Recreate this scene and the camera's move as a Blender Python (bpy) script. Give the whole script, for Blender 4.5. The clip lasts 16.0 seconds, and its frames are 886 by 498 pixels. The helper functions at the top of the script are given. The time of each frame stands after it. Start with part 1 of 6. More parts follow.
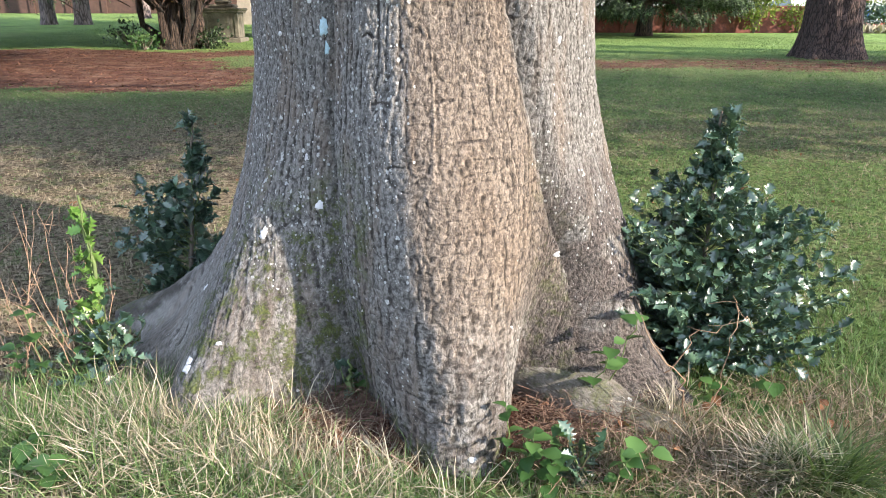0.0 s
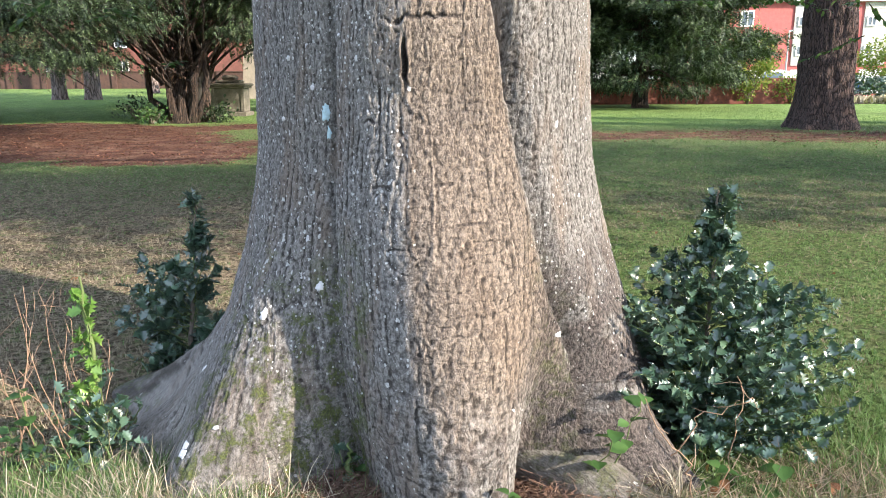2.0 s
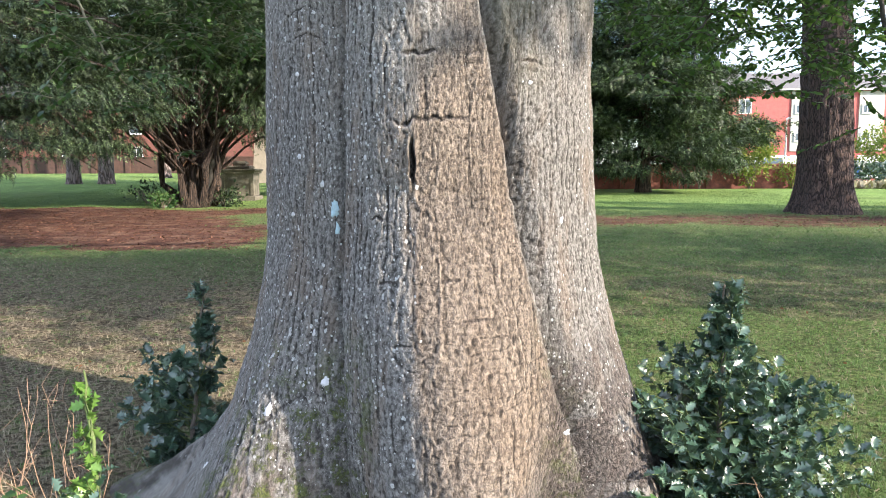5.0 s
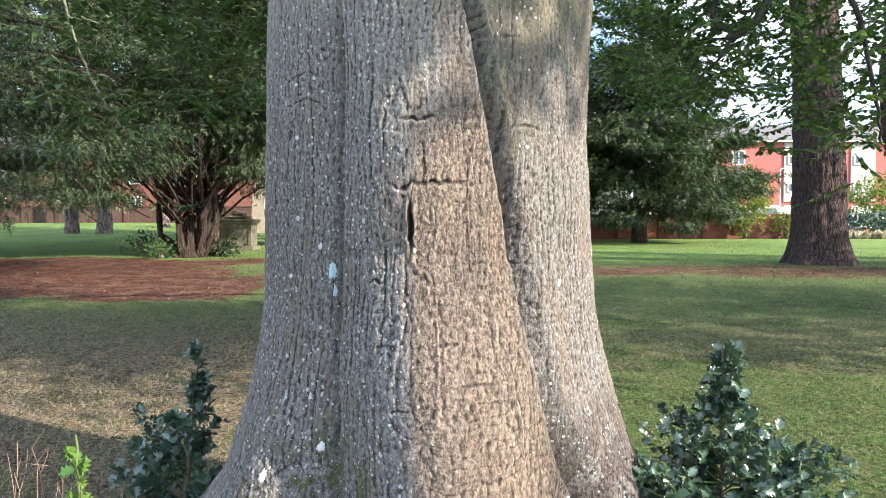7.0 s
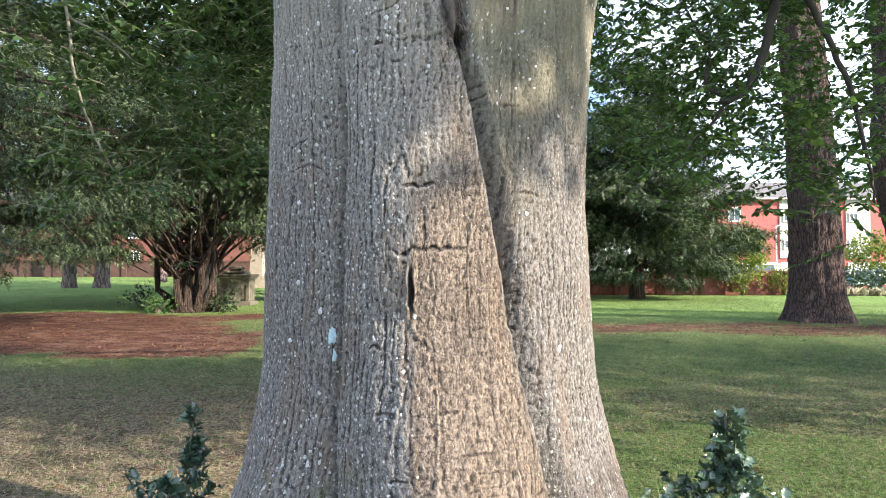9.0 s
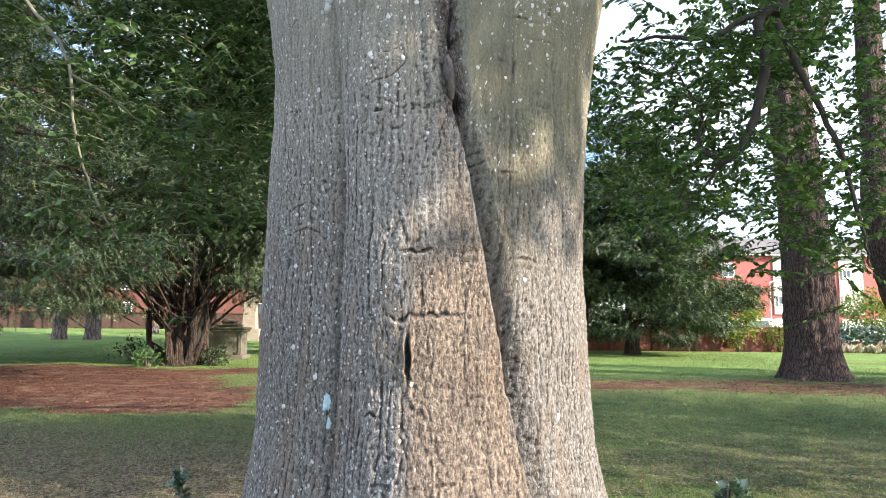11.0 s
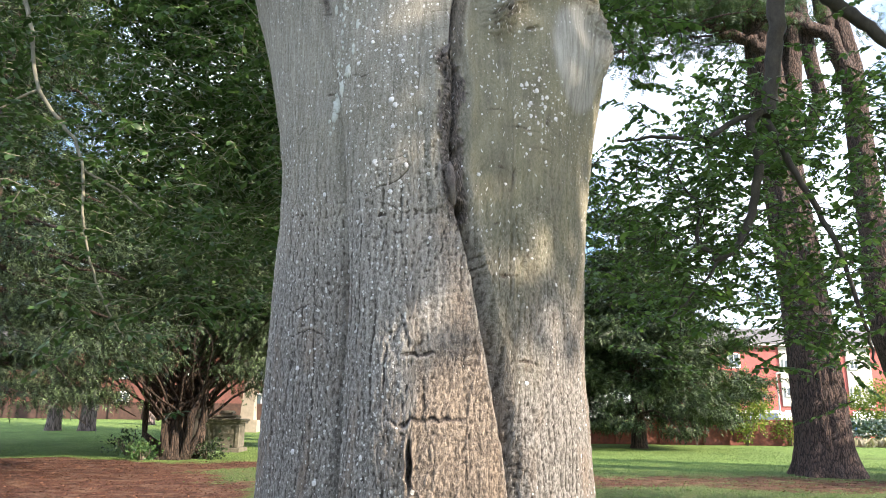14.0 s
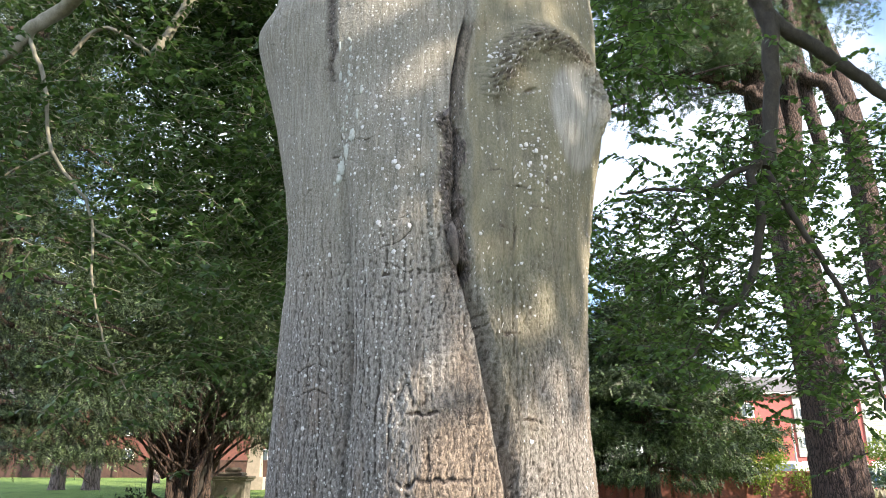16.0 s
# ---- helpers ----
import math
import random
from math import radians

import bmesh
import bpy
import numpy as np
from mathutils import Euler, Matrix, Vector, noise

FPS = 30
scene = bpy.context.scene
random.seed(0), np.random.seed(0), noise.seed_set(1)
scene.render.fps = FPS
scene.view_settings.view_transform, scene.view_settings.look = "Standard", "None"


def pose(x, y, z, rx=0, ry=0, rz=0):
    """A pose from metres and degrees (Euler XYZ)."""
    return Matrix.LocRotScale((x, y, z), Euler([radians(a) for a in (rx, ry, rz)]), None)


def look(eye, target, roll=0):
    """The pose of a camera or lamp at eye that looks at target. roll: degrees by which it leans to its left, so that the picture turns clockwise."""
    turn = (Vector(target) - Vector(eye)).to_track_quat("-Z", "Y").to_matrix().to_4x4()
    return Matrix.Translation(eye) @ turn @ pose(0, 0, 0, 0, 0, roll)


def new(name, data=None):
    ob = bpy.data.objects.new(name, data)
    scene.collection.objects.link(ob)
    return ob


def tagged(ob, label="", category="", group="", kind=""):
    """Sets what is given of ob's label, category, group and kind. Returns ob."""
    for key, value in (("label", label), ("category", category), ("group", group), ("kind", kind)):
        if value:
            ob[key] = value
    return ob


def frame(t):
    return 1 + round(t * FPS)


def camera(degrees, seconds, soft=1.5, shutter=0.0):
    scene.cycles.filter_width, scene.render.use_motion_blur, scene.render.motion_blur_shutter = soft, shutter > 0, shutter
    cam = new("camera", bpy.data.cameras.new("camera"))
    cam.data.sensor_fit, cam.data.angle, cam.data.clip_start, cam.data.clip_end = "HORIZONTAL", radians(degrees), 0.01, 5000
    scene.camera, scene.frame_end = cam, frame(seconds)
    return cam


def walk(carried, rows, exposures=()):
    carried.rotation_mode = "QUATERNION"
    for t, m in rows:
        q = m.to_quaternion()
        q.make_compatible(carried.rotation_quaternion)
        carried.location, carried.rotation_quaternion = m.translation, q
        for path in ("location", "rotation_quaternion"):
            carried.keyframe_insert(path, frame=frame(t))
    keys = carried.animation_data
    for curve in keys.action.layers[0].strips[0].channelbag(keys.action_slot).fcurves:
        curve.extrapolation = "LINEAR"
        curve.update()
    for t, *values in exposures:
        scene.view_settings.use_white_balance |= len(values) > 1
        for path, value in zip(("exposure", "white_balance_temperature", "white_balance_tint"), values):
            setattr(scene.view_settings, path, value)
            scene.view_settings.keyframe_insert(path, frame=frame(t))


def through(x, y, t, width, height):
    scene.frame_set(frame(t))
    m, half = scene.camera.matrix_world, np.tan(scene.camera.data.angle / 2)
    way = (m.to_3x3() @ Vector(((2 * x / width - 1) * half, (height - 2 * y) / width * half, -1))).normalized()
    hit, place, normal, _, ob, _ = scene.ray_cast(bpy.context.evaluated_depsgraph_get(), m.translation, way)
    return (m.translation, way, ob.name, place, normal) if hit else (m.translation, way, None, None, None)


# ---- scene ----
cam = camera(63.7, 16.0, 0.65)
PATH = [
    (0, (0.04, -2.249, 1.39), (0.066, -0.35, 0.762), 0.1),
    (0.5, (0.04, -2.253, 1.404), (0.069, -0.339, 0.824), 0.1),
    (1, (0.045, -2.247, 1.413), (0.073, -0.319, 0.88), -0.0),
    (1.5, (0.046, -2.24, 1.422), (0.073, -0.301, 0.934), -0.1),
    (2, (0.045, -2.239, 1.434), (0.067, -0.29, 0.989), -0.2),
    (2.5, (0.047, -2.244, 1.442), (0.061, -0.285, 1.038), -0.2),
    (3, (0.044, -2.243, 1.451), (0.055, -0.276, 1.086), -0.2),
    (3.5, (0.043, -2.241, 1.462), (0.05, -0.268, 1.134), -0.1),
    (4, (0.041, -2.241, 1.466), (0.046, -0.263, 1.174), -0.1),
    (6.5, (0.042, -2.24, 1.516), (0.055, -0.244, 1.402), -0.3),
    (7, (0.039, -2.238, 1.527), (0.055, -0.24, 1.445), -0.1),
    (7.5, (0.036, -2.236, 1.534), (0.054, -0.236, 1.488), 0.0),
    (8, (0.032, -2.242, 1.544), (0.053, -0.243, 1.536), 0.1),
    (8.5, (0.032, -2.243, 1.552), (0.053, -0.243, 1.585), 0.0),
    (9, (0.031, -2.244, 1.563), (0.053, -0.245, 1.635), 0.1),
    (11.5, (0.019, -2.233, 1.615), (0.058, -0.251, 1.877), 0.6),
    (12, (0.02, -2.235, 1.622), (0.06, -0.259, 1.928), 0.7),
    (12.5, (0.019, -2.244, 1.628), (0.059, -0.275, 1.975), 0.8),
    (13, (0.016, -2.255, 1.635), (0.054, -0.294, 2.024), 0.8),
    (13.5, (0.018, -2.263, 1.641), (0.049, -0.31, 2.068), 0.8),
    (14, (0.02, -2.271, 1.652), (0.047, -0.326, 2.116), 0.7),
    (14.5, (0.02, -2.279, 1.66), (0.042, -0.343, 2.16), 0.5),
    (15, (0.023, -2.288, 1.668), (0.04, -0.361, 2.203), 0.4),
    (15.5, (0.028, -2.303, 1.668), (0.04, -0.386, 2.237), 0.2),
    (16, (0.033, -2.314, 1.671), (0.04, -0.406, 2.272), 0.1),
]
walk(cam, [(t, look(e, g, r)) for t, e, g, r in PATH], [(0, 2.05, 5760, 12), (9, 2.10, 5860, 12), (16, 2.14, 6080, 13)])

# ---- light ----
SUN = Vector((0.86, -0.46, 0.48)).normalized()
world = bpy.data.worlds.new("sky")
scene.world = world
world.use_nodes = True
wn, wl = world.node_tree.nodes, world.node_tree.links
bg = wn["Background"]
sky = wn.new("ShaderNodeTexSky")
sky.sky_type, sky.sun_disc = "NISHITA", False
sky.sun_elevation = math.asin(SUN.z)
sky.sun_rotation = math.atan2(SUN.x, SUN.y)
cloud_co = wn.new("ShaderNodeTexCoord")
cloud = wn.new("ShaderNodeTexNoise")
cloud.inputs["Scale"].default_value, cloud.inputs["Detail"].default_value = 2.2, 6
cloud_ramp = wn.new("ShaderNodeValToRGB")
cloud_ramp.color_ramp.elements[0].position, cloud_ramp.color_ramp.elements[1].position = 0.45, 0.64
cloud_mix = wn.new("ShaderNodeMix")
cloud_mix.data_type = "RGBA"
cloud_mix.inputs["B"].default_value = (8.5, 8.8, 9.3, 1)
wl.new(cloud_co.outputs["Generated"], cloud.inputs["Vector"])
wl.new(cloud.outputs["Fac"], cloud_ramp.inputs["Fac"])
wl.new(cloud_ramp.outputs["Color"], cloud_mix.inputs["Factor"])
wl.new(sky.outputs["Color"], cloud_mix.inputs["A"])
wl.new(cloud_mix.outputs["Result"], bg.inputs["Color"])
bg.inputs["Strength"].default_value = 0.092
lamp = bpy.data.lights.new("sun", "SUN")
lamp.energy, lamp.angle, lamp.color = 3.6, radians(0.6), (1.0, 0.82, 0.60)
sun = new("sun", lamp)
sun.matrix_world = look(SUN * 60, (0, 0, 0))


# ---- small tools ----
rng = np.random.default_rng(7)


def smooth(a, b, x):
    t = np.clip((x - a) / (b - a), 0, 1)
    return t * t * (3 - 2 * t)


def hash2(ix, iy, seed):
    h = (ix.astype(np.int64) * 374761393 + iy.astype(np.int64) * 668265263 + seed * 974634777) & 0xFFFFFFFF
    h = ((h ^ (h >> 13)) * 1274126177) & 0xFFFFFFFF
    return ((h ^ (h >> 16)) & 0xFFFF) / 65535.0


def vn(x, y, seed=0):
    """Smooth value noise in the plane, 0 to 1."""
    x, y = np.broadcast_arrays(np.asarray(x, float), np.asarray(y, float))
    ix, iy = np.floor(x), np.floor(y)
    u, v = x - ix, y - iy
    u, v = u * u * (3 - 2 * u), v * v * (3 - 2 * v)
    a, b = hash2(ix, iy, seed), hash2(ix + 1, iy, seed)
    c, d = hash2(ix, iy + 1, seed), hash2(ix + 1, iy + 1, seed)
    return (a * (1 - u) + b * u) * (1 - v) + (c * (1 - u) + d * u) * v


def fbm(x, y, seed=0, octaves=4):
    total, amp, norm = 0, 1.0, 0
    for k in range(octaves):
        total = total + amp * vn(x * 2 ** k, y * 2 ** k, seed + k)
        norm, amp = norm + amp, amp * 0.5
    return total / norm


class Geo:
    """Gathers blocks of vertices and faces, and makes one mesh of them."""

    def __init__(self):
        self.verts, self.faces, self.count = [], [], 0

    def add(self, verts, faces):
        verts, faces = np.asarray(verts, float).reshape(-1, 3), np.asarray(faces, int)
        self.verts.append(verts)
        self.faces.append(faces + self.count)
        self.count += len(verts)

    def mesh(self, name, material=None, soft=True):
        me = bpy.data.meshes.new(name)
        verts = np.concatenate(self.verts)
        loops = np.concatenate([f.ravel() for f in self.faces])
        sizes = np.concatenate([np.full(len(f), f.shape[1]) for f in self.faces])
        me.vertices.add(len(verts))
        me.vertices.foreach_set("co", verts.ravel())
        me.loops.add(len(loops))
        me.loops.foreach_set("vertex_index", loops)
        me.polygons.add(len(sizes))
        me.polygons.foreach_set("loop_start", np.concatenate([[0], np.cumsum(sizes)[:-1]]))
        me.polygons.foreach_set("use_smooth", np.full(len(sizes), soft))
        me.update(calc_edges=True)
        me.validate()
        if material:
            me.materials.append(material)
        return me

    def tube(self, pts, radii, sides=8, rough=0.0, cap=True):
        pts = np.asarray(pts, float)
        radii = np.broadcast_to(np.asarray(radii, float), len(pts))
        way = np.gradient(pts, axis=0)
        way /= np.linalg.norm(way, axis=1)[:, None] + 1e-9
        ref = np.array([0.31, 0.87, 0.38]) if abs(way[0][2]) > 0.7 else np.array([0.05, 0.1, 1.0])
        side = np.cross(way, ref)
        side /= np.linalg.norm(side, axis=1)[:, None] + 1e-9
        up = np.cross(side, way)
        a = np.linspace(0, 2 * np.pi, sides, endpoint=False)
        r = radii[:, None] * (1 + rough * (rng.random((len(pts), sides)) - 0.5))
        ring = pts[:, None] + r[..., None] * (np.cos(a)[None, :, None] * side[:, None] + np.sin(a)[None, :, None] * up[:, None])
        n = len(pts)
        i, j = np.meshgrid(np.arange(n - 1), np.arange(sides), indexing="ij")
        k = (j + 1) % sides
        self.add(ring, np.stack([i * sides + j, i * sides + k, (i + 1) * sides + k, (i + 1) * sides + j], -1).reshape(-1, 4))
        if cap:
            self.add(np.concatenate([ring[-1], [pts[-1] + way[-1] * radii[-1] * 0.5]]), [(q, (q + 1) % sides, sides) for q in range(sides)])

    def scatter(self, template, pos, turn, size):
        """Copies of a template (verts, faces) at places pos, turned by 3x3 matrices, each of its own size."""
        tv, tf = np.asarray(template[0], float), np.asarray(template[1], int)
        pts = np.einsum("nij,vj->nvi", turn, tv) * np.asarray(size, float).reshape(-1, 1, 1) + np.asarray(pos)[:, None]
        faces = tf[None] + (np.arange(len(pos)) * len(tv))[:, None, None]
        self.add(pts, faces.reshape(-1, tf.shape[1]))

    def box(self, x0, y0, z0, x1, y1, z1):
        v = [(x, y, z) for z in (z0, z1) for y in (y0, y1) for x in (x0, x1)]
        self.add(v, [(0, 2, 3, 1), (4, 5, 7, 6), (0, 1, 5, 4), (2, 6, 7, 3), (0, 4, 6, 2), (1, 3, 7, 5)])


def turns(way, normal=None):
    """3x3 matrices whose y runs along way and whose z leans to normal."""
    way = np.asarray(way, float)
    way = way / (np.linalg.norm(way, axis=1)[:, None] + 1e-9)
    normal = rng.normal(size=way.shape) if normal is None else np.asarray(normal, float)
    x = np.cross(way, normal)
    x /= np.linalg.norm(x, axis=1)[:, None] + 1e-9
    return np.stack([x, way, np.cross(x, way)], -1)


def thing(name, label, category, group="", kind="", at=(0, 0, 0)):
    ob = new(name)
    ob.location = at
    return tagged(ob, label, category, group, kind)


def part(name, geo, material, parent, label="", soft=True, kind=""):
    me = geo if isinstance(geo, bpy.types.Mesh) else geo.mesh(name, material, soft)
    ob = new(name, me)
    ob.parent = parent
    ob.matrix_parent_inverse = Matrix.Translation(-parent.matrix_basis.translation) if parent.parent is None else Matrix()
    return tagged(ob, label, kind=kind)


def single(name, geo, material, label, category, group="", kind="", soft=True):
    return tagged(new(name, geo.mesh(name, material, soft)), label, category, group, kind)


# ---- materials ----
def material(name, roughness=0.8, metallic=0.0):
    m = bpy.data.materials.new(name)
    m.use_nodes = True
    b = m.node_tree.nodes["Principled BSDF"]
    b.inputs["Roughness"].default_value, b.inputs["Metallic"].default_value = roughness, metallic
    return m, m.node_tree.nodes, m.node_tree.links, b


def noise_node(n, l, scale, detail=4, rough=0.6, vector=None):
    t = n.new("ShaderNodeTexNoise")
    t.inputs["Scale"].default_value, t.inputs["Detail"].default_value, t.inputs["Roughness"].default_value = scale, detail, rough
    if vector:
        l.new(vector, t.inputs["Vector"])
    return t.outputs["Fac"]


def ramp_node(n, l, fac, stops):
    r = n.new("ShaderNodeValToRGB")
    e = r.color_ramp.elements
    while len(e) < len(stops):
        e.new(0.5)
    for q, (p, c) in zip(e, stops):
        q.position = p
        q.color = (*c, 1) if len(c) == 3 else c
    l.new(fac, r.inputs["Fac"])
    return r.outputs["Color"]


def mix_node(n, l, fac, a, b, blend="MIX"):
    m = n.new("ShaderNodeMix")
    m.data_type, m.blend_type = "RGBA", blend
    for socket, value in (("Factor", fac), ("A", a), ("B", b)):
        if isinstance(value, (int, float)):
            m.inputs[socket].default_value = value
        elif isinstance(value, tuple):
            m.inputs[socket].default_value = (*value, 1)
        else:
            l.new(value, m.inputs[socket])
    return m.outputs["Result"]


def math_node(n, l, op, a, b=0.0, clamp=False):
    m = n.new("ShaderNodeMath")
    m.operation, m.use_clamp = op, clamp
    for i, v in enumerate((a, b)):
        if isinstance(v, (int, float)):
            m.inputs[i].default_value = v
        else:
            l.new(v, m.inputs[i])
    return m.outputs["Value"]


def mapped(n, l, scale):
    """Object coordinates, stretched."""
    c, m = n.new("ShaderNodeTexCoord"), n.new("ShaderNodeMapping")
    m.inputs["Scale"].default_value = scale
    l.new(c.outputs["Object"], m.inputs["Vector"])
    return m.outputs["Vector"]


def attribute(n, name):
    a = n.new("ShaderNodeAttribute")
    a.attribute_name = name
    return a.outputs["Fac"]


def bump(n, l, b, height, strength, distance):
    k = n.new("ShaderNodeBump")
    k.inputs["Strength"].default_value, k.inputs["Distance"].default_value = strength, distance
    l.new(height, k.inputs["Height"])
    l.new(k.outputs["Normal"], b.inputs["Normal"])


def plain(name, colour, other=None, roughness=0.8, scale=8.0, relief=0.3, distance=0.004, stretch=(1, 1, 1), metallic=0.0):
    """Two colours mixed by noise at two scales, with a fine relief."""
    m, n, l, b = material(name, roughness, metallic)
    v = mapped(n, l, stretch)
    other = other or tuple(c * 0.6 for c in colour)
    big, fine = noise_node(n, l, scale, 5, 0.65, v), noise_node(n, l, scale * 9, 4, 0.6, v)
    mixed = math_node(n, l, "ADD", math_node(n, l, "MULTIPLY", big, 0.65), math_node(n, l, "MULTIPLY", fine, 0.35))
    l.new(ramp_node(n, l, mixed, [(0.34, other), (0.62, colour)]), b.inputs["Base Color"])
    bump(n, l, b, fine, relief, distance)
    return m


def leafy(name, dark, light, roughness=0.5, through=0.3, gloss=0.5, few=0.22):
    """Leaves that differ one from the other and let some light through."""
    m, n, l, b = material(name, roughness)
    g = n.new("ShaderNodeNewGeometry")
    o = n.new("ShaderNodeObjectInfo")
    v = math_node(n, l, "FRACT", math_node(n, l, "ADD", g.outputs["Random Per Island"], o.outputs["Random"]))
    c = ramp_node(n, l, v, [(0.0, dark), (0.5, tuple((1 - few) * p + few * q for p, q in zip(dark, light))), (0.82 if few > 0.2 else 0.91, tuple((p + q) / 2 for p, q in zip(dark, light))), (1.0, light)])
    l.new(c, b.inputs["Base Color"])
    b.inputs["Specular IOR Level"].default_value = gloss
    t = n.new("ShaderNodeBsdfTranslucent")
    l.new(mix_node(n, l, 0.5, c, (0.12, 0.22, 0.035)), t.inputs["Color"])
    s = n.new("ShaderNodeMixShader")
    s.inputs[0].default_value = through
    l.new(b.outputs[0], s.inputs[1])
    l.new(t.outputs[0], s.inputs[2])
    l.new(s.outputs[0], n["Material Output"].inputs["Surface"])
    return m


def plated(name, colour, crack, scale=7.0, tall=0.30, relief=0.06):
    """Old bark broken into upright plates by dark fissures."""
    m, n, l, b = material(name, 0.9)
    v = mapped(n, l, (1, 1, tall))
    warp = n.new("ShaderNodeTexNoise")
    warp.inputs["Scale"].default_value, warp.inputs["Detail"].default_value = scale * 0.9, 4
    l.new(v, warp.inputs["Vector"])
    moved = n.new("ShaderNodeVectorMath")
    moved.operation = "MULTIPLY_ADD"
    l.new(warp.outputs["Color"], moved.inputs[0])
    moved.inputs[1].default_value = (0.16, 0.16, 0.16)
    l.new(v, moved.inputs[2])
    k = n.new("ShaderNodeTexVoronoi")
    k.feature = "DISTANCE_TO_EDGE"
    k.inputs["Scale"].default_value = scale
    l.new(moved.outputs[0], k.inputs["Vector"])
    grain = noise_node(n, l, scale * 9, 5, 0.7, v)
    h = math_node(n, l, "ADD", math_node(n, l, "MULTIPLY", k.outputs["Distance"], 4.0, True), math_node(n, l, "MULTIPLY", grain, 0.9))
    l.new(ramp_node(n, l, h, [(0.40, crack), (0.85, tuple(0.5 * (p + q) for p, q in zip(colour, crack))), (1.0, colour)]), b.inputs["Base Color"])
    bump(n, l, b, h, 1.0, relief)
    return m


def bark_material():
    """Grey bark with a rough brown face that carries the sun's warm tone, moss, green algae and pale lichen, by the
    weights kept on the mesh.
    Its pattern lies on the unrolled skin: metres round the trunk and metres up."""
    m, n, l, b = material("beech_bark", 0.85)
    w = mapped(n, l, (1, 1, 1))
    roll = n.new("ShaderNodeAttribute")
    roll.attribute_name = "unrolled"
    wobble = n.new("ShaderNodeTexNoise")
    wobble.noise_dimensions = "2D"
    wobble.inputs["Scale"].default_value, wobble.inputs["Detail"].default_value = 34, 5
    l.new(roll.outputs["Vector"], wobble.inputs["Vector"])
    bent = n.new("ShaderNodeVectorMath")
    bent.operation = "MULTIPLY_ADD"
    l.new(wobble.outputs["Color"], bent.inputs[0])
    bent.inputs[1].default_value = (0.014, 0.022, 0)
    l.new(roll.outputs["Vector"], bent.inputs[2])

    def stretched(source, sx, sy):
        k = n.new("ShaderNodeMapping")
        k.inputs["Scale"].default_value = (sx, sy, 1)
        l.new(source, k.inputs["Vector"])
        return k.outputs["Vector"]

    def flat_noise(sx, sy, detail, rough, source=None):
        k = n.new("ShaderNodeTexNoise")
        k.noise_dimensions = "2D"
        k.inputs["Scale"].default_value, k.inputs["Detail"].default_value, k.inputs["Roughness"].default_value = 1, detail, rough
        l.new(stretched(source or bent.outputs[0], sx, sy), k.inputs["Vector"])
        return k.outputs["Fac"]

    def plates(sx, sy, width):
        """0 along the cracks between upright plates, 1 on the plates; and a random tone for each plate."""
        k, q = n.new("ShaderNodeTexVoronoi"), n.new("ShaderNodeTexVoronoi")
        for v in (k, q):
            v.voronoi_dimensions = "2D"
            v.inputs["Scale"].default_value = 1
            l.new(stretched(bent.outputs[0], sx, sy), v.inputs["Vector"])
        k.feature = "DISTANCE_TO_EDGE"
        r = n.new("ShaderNodeSeparateColor")
        l.new(q.outputs["Color"], r.inputs["Color"])
        return math_node(n, l, "MULTIPLY", k.outputs["Distance"], 1 / width, True), r.outputs[0]

    def amount(f, k, off=0.0):
        return math_node(n, l, "MULTIPLY", math_node(n, l, "SUBTRACT", f, off) if off else f, k)

    def total(*terms):
        out = terms[0]
        for q in terms[1:]:
            out = math_node(n, l, "ADD", out, q)
        return out

    skin, browned = attribute(n, "skin"), attribute(n, "bare")
    coarse = math_node(n, l, "SUBTRACT", 1.0, math_node(n, l, "MULTIPLY", skin, 0.80))
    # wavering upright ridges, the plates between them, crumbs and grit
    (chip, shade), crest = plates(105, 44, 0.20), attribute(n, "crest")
    lump, grit, big = flat_noise(100, 58, 5, 0.70), flat_noise(150, 120, 4, 0.75), noise_node(n, l, 4, 5, 0.6, w)
    block = flat_noise(92, 58, 6, 0.74)
    # hollows darkened and crests lightened in the colour, standing in for crevice shade
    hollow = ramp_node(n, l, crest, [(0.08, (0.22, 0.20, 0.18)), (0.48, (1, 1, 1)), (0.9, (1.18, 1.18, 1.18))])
    tone = total(amount(lump, 0.62), amount(grit, 0.44), amount(shade, 0.12))
    grey = ramp_node(n, l, tone, [(0.47, (0.050, 0.047, 0.043)), (0.57, (0.137, 0.130, 0.121)), (0.67, (0.265, 0.255, 0.240))])
    grey = mix_node(n, l, amount(big, 0.45), grey, (0.136, 0.123, 0.108))
    rust = ramp_node(n, l, flat_noise(9, 2.2, 4, 0.6), [(0.50, (0, 0, 0)), (0.66, (0.5, 0.5, 0.5))])
    grey = mix_node(n, l, rust, grey, (0.160, 0.118, 0.086))
    streak = flat_noise(60, 4, 5, 0.65)
    skin_tone = total(amount(streak, 0.40), amount(lump, 0.34), amount(grit, 0.36))
    smooth_skin = ramp_node(n, l, skin_tone, [(0.45, (0.130, 0.120, 0.104)), (0.56, (0.250, 0.236, 0.208)), (0.67, (0.375, 0.357, 0.322))])
    c = mix_node(n, l, amount(skin, 0.92), grey, smooth_skin)
    browned_tone = total(amount(block, 0.62), amount(grit, 0.40), amount(shade, 0.10))
    # brown of the rough face, warm sunlight put into its colour
    bare = ramp_node(n, l, browned_tone, [(0.47, (0.058, 0.041, 0.029)), (0.56, (0.150, 0.112, 0.080)), (0.66, (0.285, 0.222, 0.163))])
    c = mix_node(n, l, amount(browned, 0.85), c, bare)
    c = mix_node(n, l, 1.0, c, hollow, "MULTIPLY")
